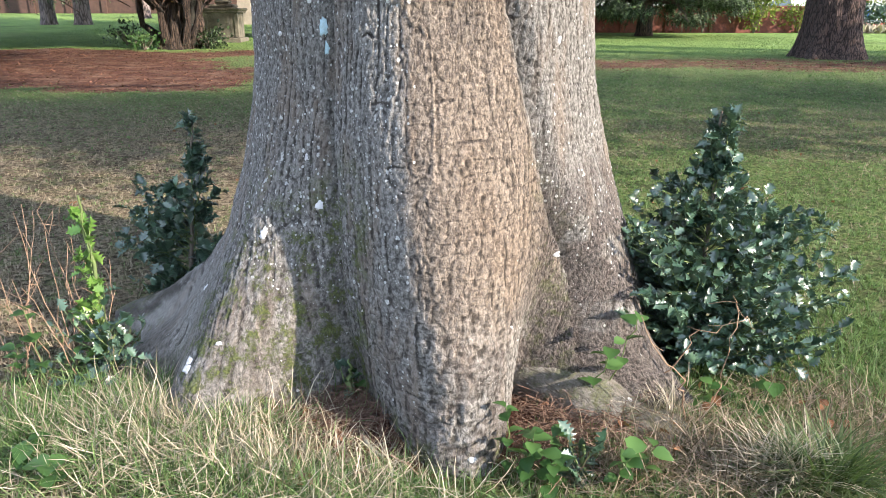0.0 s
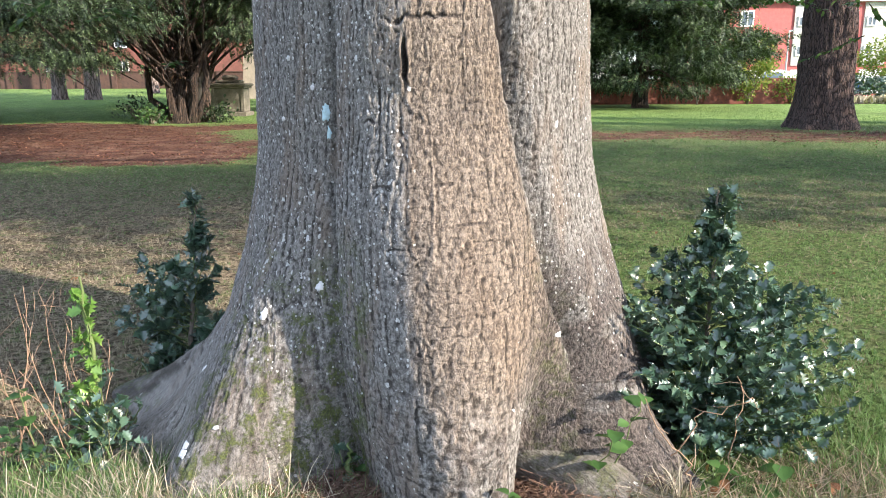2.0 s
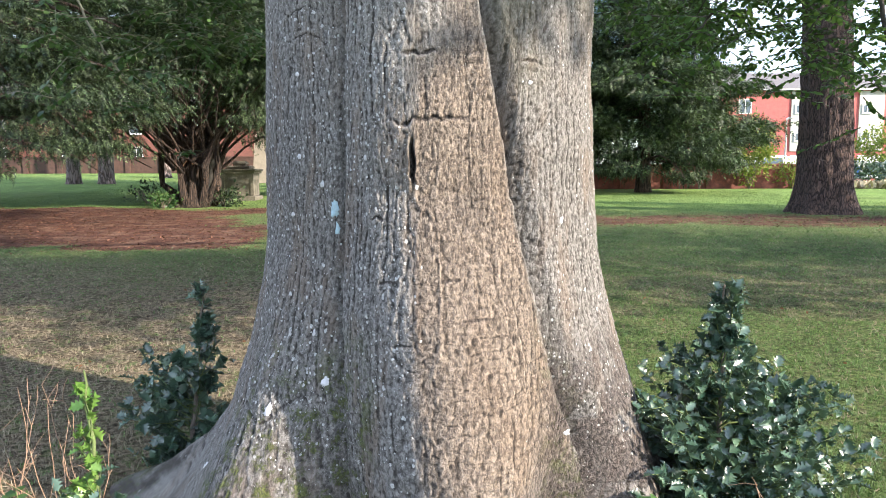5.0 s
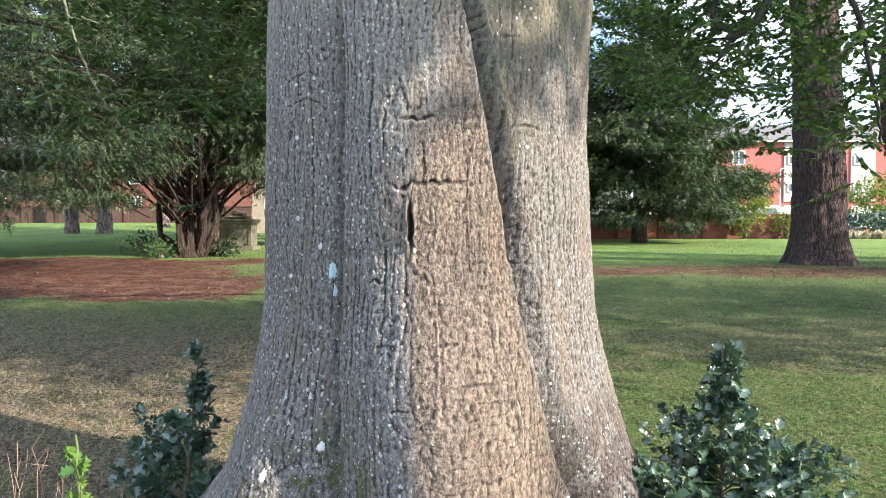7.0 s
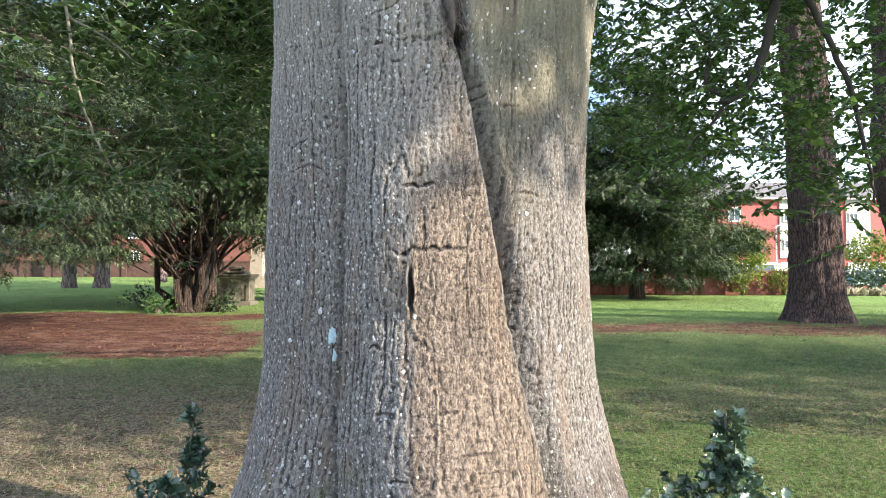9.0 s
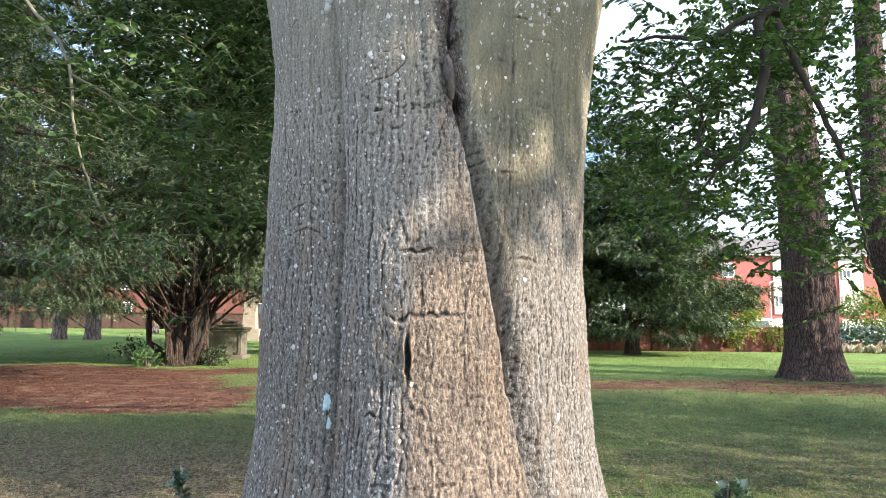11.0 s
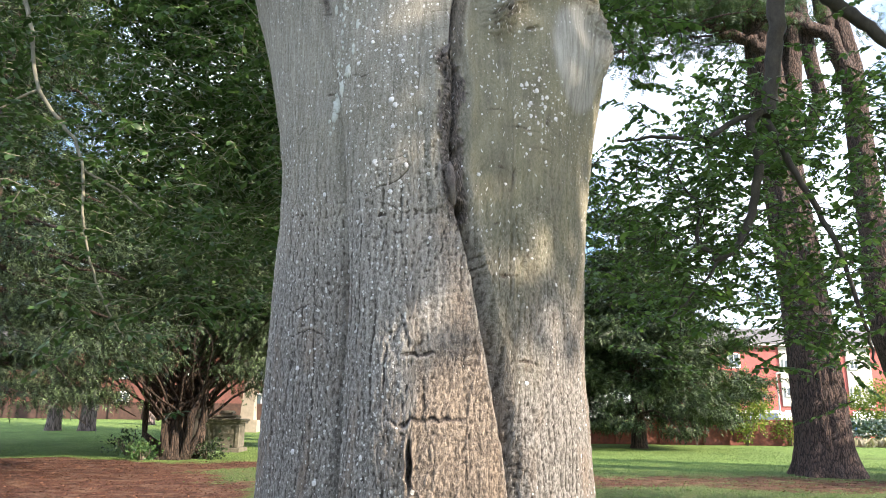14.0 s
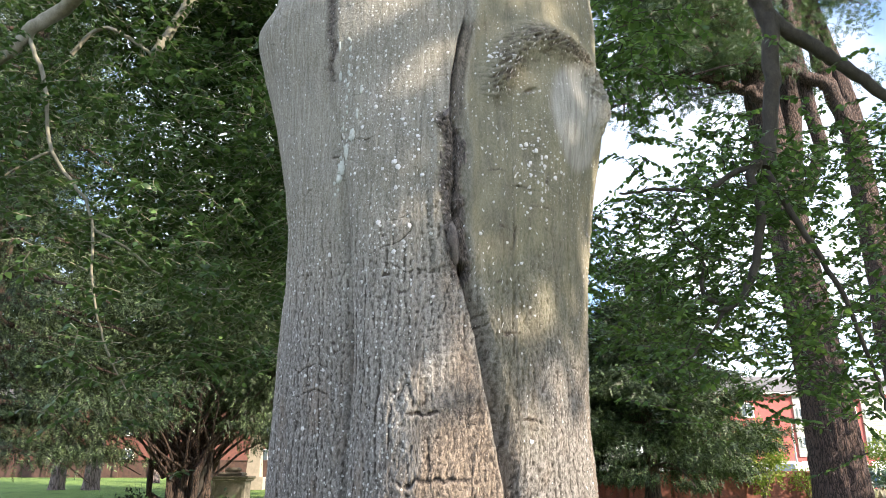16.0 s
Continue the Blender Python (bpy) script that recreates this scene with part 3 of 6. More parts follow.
# scars, pits and cross cracks of the bark: x, z, half width, half height, depth
SCARS = [(-0.248, 2.941, 0.016, 0.006, 8), (-0.477, 2.917, 0.014, 0.007, 8), (-0.154, 2.359, 0.016, 0.008, 10), (-0.094, 2.296, 0.018, 0.006, 9), (0.237, 2.341, 0.015, 0.005, 8),
         (0.285, 2.153, 0.030, 0.006, 10), (0.313, 2.532, 0.009, 0.024, 12), (0.254, 2.558, 0.014, 0.007, 8), (0.516, 2.295, 0.008, 0.014, 10), (0.39, 2.238, 0.007, 0.014, 10),
         (-0.485, 2.137, 0.010, 0.008, 10), (0.518, 2.78, 0.008, 0.018, 9), (-0.014, 1.863, 0.045, 0.007, 13), (0.05, 1.652, 0.085, 0.007, 12), (-0.06, 1.640, 0.040, 0.008, 12),
         (0.367, 1.85, 0.035, 0.006, 10), (0.45, 1.97, 0.010, 0.012, 11), (0.335, 1.379, 0.028, 0.004, 5), (-0.150, 1.322, 0.030, 0.006, 11), (-0.119, 1.112, 0.020, 0.006, 9),
         (0.059, 1.131, 0.025, 0.006, 10), (0.125, 1.007, 0.035, 0.005, 9), (-0.264, 1.955, 0.013, 0.012, 11), (-0.466, 2.107, 0.010, 0.010, 10), (-0.288, 1.619, 0.007, 0.016, 9),
         (-0.34, 1.702, 0.016, 0.007, 9), (0.264, 2.144, 0.012, 0.006, 8), (-0.364, 1.018, 0.008, 0.012, 8), (0.182, 0.477, 0.008, 0.030, 12), (0.190, 0.415, 0.014, 0.018, 12),
         (0.40, 3.20, 0.022, 0.012, 20), (0.234, 2.794, 0.03, 0.004, 6), (0.363, 2.735, 0.06, 0.005, 7), (0.465, 2.67, 0.05, 0.006, 7), (-0.43, 2.985, 0.010, 0.012, 12)]


def trunk_weights(th, z):
    """Relief of the bark in metres and the weights of its kinds of surface."""
    s = np.radians(th) * 0.66
    cleft = 57.3 * np.arctan2(np.interp(z, CLEFT_Z, CLEFT_X), CY - 0.2)
    d = th - cleft
    foot = smooth(0.42, 0.18, z + 0.2 * (fbm(s * 5, z * 5, 67) - 0.5)) * smooth(-14, -30, th)
    skin = smooth(2.15, 3.0, z - 0.2 * smooth(2, 14, d) + 1.2 * (fbm(s * 3, z * 1.5, 11) - 0.5) - 0.25 * bell(th + 10, 20))
    skin = np.maximum(skin, 0.45 * foot)
    pale = np.maximum(skin, 0.85 * smooth(1.35, 2.6, z + 0.9 * (fbm(s * 3, z * 1.5, 68) - 0.5) - 0.3 * smooth(2, 14, d)))
    # bare: rough brown face, tinted as sunlit, its edge where the sunlight ends
    edge = th + 2 + 9 * (fbm(s * 7, z * 4, 12) - 0.5) + 2.5 * (z - 1.2)
    bare = smooth(-1.5, 1.5, edge) * smooth(1.0, -1.0, d + 1.0) * smooth(2.05, 1.75, z + 0.5 * (fbm(s * 9, z * 2, 13) - 0.5)) * smooth(0.25, 0.6, z)
    sway = 0.020 * (fbm(s * 14, z * 7, 14, 3) - 0.5) + 0.006 * (vn(s * 70, z * 45, 15) - 0.5)
    rise = 0.030 * (fbm(s * 20, z * 12, 16, 3) - 0.5)
    u, v = s * (1 + 0.45 * smooth(0.95, 0.1, z)) + sway, z + rise
    tall = 1 - np.abs(2 * vn(u * 41, v * 5.5, 17) - 1)
    mid = 1 - np.abs(2 * vn(u * 83 + 7, v * 17, 18) - 1)
    crumb = fbm(u * 120, v * 78, 19, 3) - 0.5
    deep = smooth(0.0, 0.24, np.abs(2 * vn(u * 24 + 3, v * 3.4, 21) - 1))
    deep = 1 - (1 - deep) * smooth(0.42, 0.60, vn(s * 7, z * 3.2, 49))
    h = (1 - 0.86 * skin) * (1 - bare) * (0.0052 * tall + 0.0034 * mid + 0.0080 * crumb + 0.0045 * deep - 0.0088)
    pitted = fbm(u * 150, v * 66, 46, 3)
    split = smooth(0.0, 0.30, np.abs(2 * vn(u * 46 + 9, v * 9, 64) - 1))
    torn = smooth(0.0, 0.16, np.abs(2 * vn(u * 11, v * 30, 50) - 1))
    torn = 1 - (1 - torn) * smooth(0.50, 0.64, vn(s * 13, z * 9, 55))
    worm = np.abs(2 * vn(u * 17, v * 2.6, 56) - 1)
    worm = (1 - smooth(0.0, 0.13, worm)) * smooth(0.42, 0.58, vn(s * 8, z * 3.0, 47))
    h = h + bare * (0.0075 * (pitted - 0.5) + 0.0018 * split + 0.0020 * mid + 0.0026 * torn + 0.0050 * worm - 0.0058 + 0.010 * (fbm(u * 26, v * 6, 48, 3) - 0.5))
    h = h + skin * (1 - bare) * 0.0020 * (fbm(u * 90, v * 30, 57, 3) - 0.5)
    cross = np.abs(vn(s * 5 + 3, z * 11 + 0.7 * (vn(s * 22, z * 3, 40) - 0.5), 41) - 0.5) * 2
    h = h - 0.004 * (1 - smooth(0, 0.08, cross)) * smooth(0.55, 0.75, vn(s * 8, z * 6, 42)) * (1 - 0.5 * skin) * (1 - bare)
    h = h + 0.002 * (fbm(s * 30, z * 14, 20) - 0.5) + 0.02 * (fbm(s * 4, z * 2.2, 22) - 0.5)
    strip = bell(d + 0.6 + 3 * (vn(z * 8, 0 * z, 77) - 0.5), 3.4) * smooth(2.25, 2.42, z) * smooth(3.15, 2.95, z)
    flaky = fbm(u * 52, v * 38, 23, 4)
    shards = 1 - np.abs(2 * vn(u * 48, v * 20, 58) - 1)
    h = h + strip * (0.040 * (flaky - 0.5) + 0.010 * shards - 0.012)
    lip = smooth(0.0, 0.8, d) * smooth(5.5, 3.5, d) * smooth(2.95, 3.08, z) * smooth(3.56, 3.48, z)
    h = h - 0.007 * lip + 0.012 * lip * (fbm(u * 70, v * 22, 59, 3) - 0.5)
    seam = bell(th + 41 + 3 * (z - 3.4) + 4 * (vn(z * 11, 0 * z, 65) - 0.5), 2.0) * smooth(3.22, 3.36, z) * smooth(3.95, 3.8, z)
    h = h + seam * (0.020 * (fbm(u * 50, v * 60, 66, 3) - 0.5) - 0.010)
    pits = 0 * z
    for sx, sz, half, tall, deep in SCARS:
        ds = s - 0.66 * math.atan2(sx, CY - 0.16)
        dz = z - sz - 0.25 * tall * np.sin(ds / half * 2.2)
        dz = dz - 2.4 * tall * (vn(s * 45, z * 3, 44) - 0.5)
        cut = np.exp(-(ds / half) ** 2 - (dz / tall) ** 2) * (0.25 + 1.1 * vn(s * 55, z * 8, 45))
        pits = np.maximum(pits, cut)
        h = h - 0.0013 * deep * cut + 0.0003 * deep * np.exp(-(ds / half) ** 2 - ((dz + 1.9 * tall) / tall) ** 2)
    low = smooth(0.85, 0.25, z)
    h = h + low * bell(th - 10, 22) * 0.028 * (fbm(s * 34, z * 30, 24, 4) - 0.5)
    x, y = (th - 47) / 23, (z - 3.16) / 0.34
    ring = np.sqrt(x * x + y * y)
    collar = bell(ring - 1.03, 0.22) * smooth(-0.3, 0.3, y)
    wrinkle = 1 - np.abs(2 * vn(u * 34 + 40 * (z - 3.2) * np.sign(x), v * 42, 25) - 1)
    h = h + collar * (0.024 * wrinkle + 0.030 * (fbm(u * 60, v * 60, 60, 3) - 0.5) - 0.008)
    h = h - 0.010 * bell((th - 62) - 3 * (vn(z * 7, 0 * z, 63) - 0.5), 1.6) * smooth(2.92, 3.05, z) * smooth(3.45, 3.35, z)
    algae = smooth(1.7, 2.3, z + 0.8 * (fbm(s * 4, z * 2, 26) - 0.5)) * smooth(0, 10, d) * (0.4 + 0.6 * fbm(s * 5, z * 3, 27)) + 0.45 * smooth(2.2, 2.8, z)
    moss = 0.95 * smooth(1.05, 0.55, z + 0.3 * (fbm(s * 6, z * 4, 28) - 0.5)) * (smooth(-66, -50, th) * smooth(-10, -20, th) + 0.6 * bell(th - 36, 7) + 0.9 * bell(z - 0.03, 0.07))
    spots = np.clip((0.25 - 0.15 * skin + 0.45 * smooth(0, -12, th) * (1 - 0.7 * skin)) * (1 - bare), 0, 1)
    slot = np.exp(-((th + 4.2) / 1.0) ** 4) * np.exp(-((z - 1.505) / 0.060) ** 4)
    scar = smooth(1.0, 0.8, np.sqrt(((th - 56) / 17) ** 2 + ((z - 3.16) / 0.30) ** 2) + 0.3 * (fbm(s * 8, z * 4, 29) - 0.5))
    swarm = smooth(2.35, 2.75, z) * smooth(-40, -26, th) * smooth(6, -2, d) + 0.9 * bell(th - 40, 12) * bell(z - 2.95, 0.22) + 0.6 * smooth(2.3, 2.8, z) * smooth(6, 20, d)
    swarm = swarm + 0.5 * bell(th + 36, 8) * smooth(2.5, 3.0, z)
    spots = np.clip(np.maximum(spots, 0.85 * swarm), 0, 1) * (1 - 0.8 * smooth(6.5, 2.5, np.abs(d)) * smooth(2.3, 2.5, z)) * (1 - 0.7 * scar) * (1 - 0.9 * smooth(0.7, 0.35, z))
    core = 0.9 * smooth(0.15, 0.55, strip + 0.5 * (flaky - 0.5))
    core = np.maximum(core, bell(d, 0.45) * smooth(2.95, 3.05, z) * smooth(3.58, 3.5, z))
    # besides dead bark, this darkens pits, the hole, the groove and wrinkle bottoms
    dead = np.maximum.reduce([core, 0.45 * lip, np.clip(0.95 * collar * (1.15 - wrinkle), 0, 0.9), 0.75 * seam, 0.7 * pits, slot])
    crust = smooth(0.50, 0.60, fbm(s * 13, z * 9, 91)) * smooth(0.70, 0.25, z + 0.3 * (fbm(s * 7, z * 5, 92) - 0.5)) * (0.75 * smooth(8, 24, th) * smooth(75, 55, th) + 0.40 * bell(th - 4, 14) + 0.35 * smooth(-10, -24, th))
    crust = np.maximum(crust, 0.9 * smooth(0.36, 0.48, fbm(s * 13, z * 9, 94)) * smooth(1.0, 0.6, z + 0.3 * (fbm(s * 7, z * 5, 95) - 0.5)) * smooth(27, 36, th) * smooth(85, 65, th))
    dead = np.maximum(dead, crust)
    h = h + 0.006 * crust * (fbm(s * 60, z * 50, 93) - 0.3)
    return h, np.clip(pale, 0, 1), np.clip(bare * 0.85 + 0.25 * strip + 0.5 * lip + 0.5 * bell(d + 5, 4) * smooth(1.9, 2.1, z) * smooth(2.45, 2.3, z), 0, 1), np.clip(algae, 0, 1), np.clip(moss, 0, 1), spots, np.clip(dead, 0, 1), scar


def build_trunk(tree):
    th = np.concatenate([np.linspace(-180, -80, 30, endpoint=False), np.linspace(-80, 80, 660), np.linspace(80, 180, 30, endpoint=False)[1:]])
    z = np.concatenate([np.linspace(-0.1, 4.0, 1160), np.linspace(4.1, 9.0, 40)])
    T, Z = np.meshgrid(th, z)
    h, *weights = trunk_weights(T, Z)
    pts = trunk_place(T, Z, h)
    n, w = len(z), len(th)
    # relief against its blurred self, for the crevice shade put into the colour
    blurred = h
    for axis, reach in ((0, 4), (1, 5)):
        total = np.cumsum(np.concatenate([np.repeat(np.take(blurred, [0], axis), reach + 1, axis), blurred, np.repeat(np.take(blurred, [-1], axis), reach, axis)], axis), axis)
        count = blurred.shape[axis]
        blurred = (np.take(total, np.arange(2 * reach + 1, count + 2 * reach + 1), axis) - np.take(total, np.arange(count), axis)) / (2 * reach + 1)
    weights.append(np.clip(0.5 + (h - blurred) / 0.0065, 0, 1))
    i, j = np.meshgrid(np.arange(n - 1), np.arange(w), indexing="ij")
    k = (j + 1) % w
    geo = Geo()
    geo.add(pts, np.stack([i * w + j, i * w + k, (i + 1) * w + k, (i + 1) * w + j], -1).reshape(-1, 4))
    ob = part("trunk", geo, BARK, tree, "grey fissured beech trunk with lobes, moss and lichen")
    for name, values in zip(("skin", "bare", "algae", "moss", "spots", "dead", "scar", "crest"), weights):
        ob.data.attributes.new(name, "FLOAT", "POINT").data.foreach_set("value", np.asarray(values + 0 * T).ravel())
    form = trunk_form(T, Z)
    run = np.sqrt(np.diff(Z, axis=0) ** 2 + np.diff(form, axis=0) ** 2)
    run = np.concatenate([np.zeros((1, w)), np.cumsum(run, 0)])
    level = int(np.searchsorted(z, 1.2))
    flat = np.stack([np.radians(T) * (0.66 + 0.6 * (form - 0.66)), run - run[level] + 1.2, 0 * Z], -1)
    ob.data.attributes.new("unrolled", "FLOAT_VECTOR", "POINT").data.foreach_set("vector", flat.ravel())
    return ob


beech = thing("beech_tree", "old grey beech with flaring roots, clefts and lichen spots", "tree")
trunk = build_trunk(beech)


def lichen_patch(x, z, size, tall=1.0, material_=None):
    """A crusty patch on the bark at the height z, x metres from the axis."""
    th = math.degrees(math.atan2(x, CY - 0.15))
    for _ in range(6):
        p = trunk_place(np.array([th]), np.array([z]))[0]
        th += math.degrees((x - p[0]) / 0.66)
    n = 22
    a = np.linspace(0, 2 * np.pi, n, endpoint=False)
    rad = 0.62 * size * (0.72 + 0.5 * rng.random(n))
    geo = Geo()
    rings = []
    for q, lift in ((1.0, -0.002), (0.88, 0.0016), (0.35, 0.0020)):
        ring_th, ring_z = th + np.degrees(q * rad * np.cos(a) / 0.7), z + q * tall * rad * np.sin(a)
        rings.append(trunk_place(ring_th, ring_z, trunk_weights(ring_th, ring_z)[0] + lift + 0.0012 + 0.0008 * rng.random(n)))
    pts = np.concatenate(rings + [trunk_place(np.array([th]), np.array([z]), trunk_weights(np.array([th]), np.array([z]))[0] + 0.0034)])
    geo.add(pts, [(r * n + i, r * n + (i + 1) % n, (r + 1) * n + (i + 1) % n, (r + 1) * n + i) for r in range(2) for i in range(n)])
    geo.verts[-1] = pts
    geo.faces.append(np.array([(2 * n + i, 2 * n + (i + 1) % n, 3 * n) for i in range(n)]))
    part("lichen", geo, material_ or LICHEN, trunk)




def surface_root(points, r0, r1):
    """A root that runs out along the ground, half sunk in it."""
    pts = np.array([(x, y, gz_early(x, y) + lift) for x, y, lift in points])
    t = np.linspace(0, len(pts) - 1, 26)
    line = np.stack([np.interp(t, np.arange(len(pts)), pts[:, k]) for k in range(3)], -1)
    geo = Geo()
    geo.tube(line, np.linspace(r0, r1, 26) * (1 + 0.10 * np.sin(np.arange(26) * 0.9) + 0.06 * rng.random(26)), 26, 0.05)
    ob = part("root", geo, BARK, beech)
    co = geo.verts[0]
    a = np.tile(np.linspace(0, 0.5, 26), 26)
    flat = np.column_stack([a[:26 * 26], np.repeat(np.linspace(0, 0.6, 26), 26), np.zeros(26 * 26)])
    flat = np.concatenate([flat, np.zeros((len(ob.data.vertices) - len(flat), 3))])
    ob.data.attributes.new("unrolled", "FLOAT_VECTOR", "POINT").data.foreach_set("vector", flat.ravel())
    for name, value in (("skin", 0.3), ("spots", 0.2), ("algae", 0.35), ("crest", 0.45), ("dead", 0.3), ("moss", 0.5)):
        ob.data.attributes.new(name, "FLOAT", "POINT").data.foreach_set("value", np.full(len(ob.data.vertices), value))


def gz_early(x, y):
    return float(ground_z(np.array(x), np.array(y)))


surface_root([(0.30, 0.40, 0.10), (0.56, 0.13, -0.02), (0.74, -0.03, -0.085), (0.92, -0.17, -0.13), (1.06, -0.28, -0.20)], 0.15, 0.11)

def dead_flakes():
    """Loose flakes of dead bark and a broken stub, where the cleft has closed."""
    many = 12
    geo = Geo()
    for i in range(many):
        z = 2.43 + 0.65 * (i + rng.random()) / many
        cleft = 57.3 * math.atan2(np.interp(z, CLEFT_Z, CLEFT_X), CY - 0.2)
        th = cleft + rng.normal() * np.interp(z, [2.3, 2.45, 2.9, 3.1], [2.0, 3.4, 3.0, 1.2])
        lift = -0.006 + 0.008 * rng.random()
        o = trunk_place(np.array([th]), np.array([z]), lift)[0]
        a = radians(th)
        out, side, up = np.array((np.sin(a), -np.cos(a), 0)), np.array((np.cos(a), np.sin(a), 0)), np.array((0, 0, 1.0))
        out = out + 0.5 * rng.normal() * side + 0.35 * rng.normal() * up
        out /= np.linalg.norm(out)
        side = np.cross(up, out)
        side /= np.linalg.norm(side)
        up = np.cross(out, side) + 0.25 * rng.normal() * side
        wide, tall = 0.004 + 0.010 * rng.random() ** 2, 0.016 + 0.040 * rng.random()
        q = np.linspace(0, 2 * np.pi, 7, endpoint=False)
        r = 0.45 + 0.9 * rng.random(7)
        rim = o + (r * np.cos(q))[:, None] * side * wide + (r * np.sin(q))[:, None] * up * tall
        geo.add(np.concatenate([rim - 0.010 * out, rim + 0.002 * out, [o + 0.006 * out]]), [(k, (k + 1) % 7, 7 + (k + 1) % 7) for k in range(7)] + [(k, 7 + (k + 1) % 7, 7 + k) for k in range(7)] + [(7 + k, 7 + (k + 1) % 7, 14) for k in range(7)])
    part("dead_bark", geo, FLAKE, trunk, "dark flaking dead bark", soft=False, kind="stuff")
    p = [trunk_place(np.array([t]), np.array([h]), e)[0] for t, h, e in ((6.8, 2.57, -0.004), (6.4, 2.53, 0.010), (6.6, 2.48, 0.016), (7.4, 2.43, 0.014), (7.9, 2.40, 0.004))]
    stub = Geo()
    stub.tube(p, [0.010, 0.017, 0.018, 0.015, 0.008], 11, 0.5)
    part("stub", stub, FLAKE, trunk, "broken stub of dead wood")


dead_flakes()

for x, z, size, tall in ((-0.365, 0.745, 0.022, 1.2), (-0.568, 0.64, 0.018, 2.0), (0.475, 0.585, 0.020, 0.9), (0.474, 1.303, 0.014, 1.6), (-0.21, 1.523, 0.011, 1.5),
                         (0.345, 1.775, 0.013, 1.0), (-0.409, 0.905, 0.012, 1.8), (-0.545, 0.20, 0.024, 0.9), (-0.56, 0.30, 0.011, 1.0), (-0.83, 0.22, 0.018, 1.2), (0.155, 0.07, 0.014, 1.0),
                         (-0.13, 2.79, 0.016, 1.0), (-0.135, 2.70, 0.013, 1.0), (-0.86, 0.36, 0.015, 1.1), (-0.145, 2.815, 0.018, 1.0), (-0.198, 2.568, 0.018, 1.0), (-0.138, 2.444, 0.015, 1.0)):
    lichen_patch(x, z, size, tall)
for x0, z0, sx, sz, many in ((0.43, 2.86, 0.035, 0.13, 28), (0.40, 2.95, 0.03, 0.05, 10), (0.27, 3.34, 0.06, 0.04, 16), (-0.10, 2.95, 0.10, 0.22, 42), (0.30, 2.72, 0.14, 0.20, 22), (-0.22, 3.10, 0.06, 0.15, 8), (-0.20, 2.35, 0.20, 0.25, 12), (0.38, 2.25, 0.10, 0.2, 8), (-0.40, 1.6, 0.10, 0.4, 12)):
    for _ in range(many):
        lichen_patch(float(np.clip(x0 + sx * rng.normal(), -0.5, 0.54)), z0 + sz * rng.normal(), 0.0055 + 0.009 * rng.random() ** 2, 0.8 + 0.5 * rng.random())
for i in range(34):
    t = (i + rng.random()) / 34
    lichen_patch(-0.385 + 0.07 * t + 0.010 * rng.normal() - 0.05 * t * t, 2.72 + 0.78 * t, 0.005 + 0.006 * rng.random(), 1.3 + rng.random(), STREAK)
for x, z, size, tall in ((-0.334, 1.345, 0.026, 1.9), (-0.325, 1.275, 0.016, 2.4)):
    lichen_patch(x, z, size, tall, LICHEN_BLUE)
for x, z, size, tall in ((-0.365, 2.862, 0.026, 2.2), (-0.350, 2.915, 0.024, 2.4), (-0.326, 2.985, 0.022, 2.4), (-0.376, 2.80, 0.016, 2.4), (-0.31, 3.08, 0.012, 4.0), (-0.30, 3.20, 0.010, 4.0), (-0.40, 3.30, 0.012, 4.0), (-0.41, 3.45, 0.012, 4.0)):
    lichen_patch(x, z, size, tall, STREAK)


# ---- leaves and sprays ----
def ovate(teeth=0.0, curl=0.12, width=0.34):
    """A leaf 1 long: mid-rib and two halves, folded and drooping."""
    t = np.array([0.0, 0.22, 0.5, 0.78, 1.0])
    w = np.array([0.02, 0.78, 1.0, 0.62, 0.0]) * width
    rib = np.stack([0 * t, t, -curl * t * t], -1)
    l, r = rib + np.stack([-w, 0 * t, 0.35 * w], -1), rib + np.stack([w, 0 * t, 0.35 * w], -1)
    v = np.concatenate([rib, l[1:4], r[1:4]])
    f = [(0, 1, 5), (1, 2, 6), (1, 6, 5), (2, 3, 7), (2, 7, 6), (3, 4, 7), (0, 8, 1), (1, 8, 9), (1, 9, 2), (2, 9, 10), (2, 10, 3), (3, 10, 4)]
    return v, f


def spiny():
    """A holly leaf 1 long: waved, with spines on its edge."""
    rows = [(0.02, 0.03, 0), (0.16, 0.16, 0.02), (0.24, 0.34, 0.14), (0.34, 0.17, -0.04), (0.46, 0.38, 0.15), (0.56, 0.18, -0.04), (0.68, 0.33, 0.14), (0.78, 0.13, -0.02), (1.0, 0.0, -0.10)]
    v, f = [], []
    for t, w, h in rows:
        v += [(-w, t, h + 0.02), (0, t, -0.03 - 0.10 * t * t), (w, t, h + 0.02)]
    for i in range(len(rows) - 1):
        a, b = 3 * i, 3 * i + 3
        f += [(a, a + 1, b + 1), (a, b + 1, b), (a + 1, a + 2, b + 2), (a + 1, b + 2, b + 1)]
    return np.array(v), f


def frond(pairs=5, spread=0.42, fat=0.055, droop=0.25):
    """A flat conifer spray 1 long."""
    v, f = [], []
    for i in range(pairs + 1):
        t = i / pairs
        for side in ((-1, 1) if i < pairs else (0,)):
            y, z = 0.9 * t, -droop * t * t
            k = spread * (1 - 0.55 * t) * (0.8 + 0.4 * ((i * 37 + side * 11) % 7) / 7)
            tip = (side * k, y + 0.28 + 0.1 * (side == 0), z - 0.10 * abs(side))
            n = len(v)
            v += [(0, y - 0.04, z), (0, y + 2.4 * fat, z - 0.01), tip] if side else [(-fat, y, z), (fat, y, z), tip]
            f.append((n, n + 1, n + 2))
    return np.array(v), f


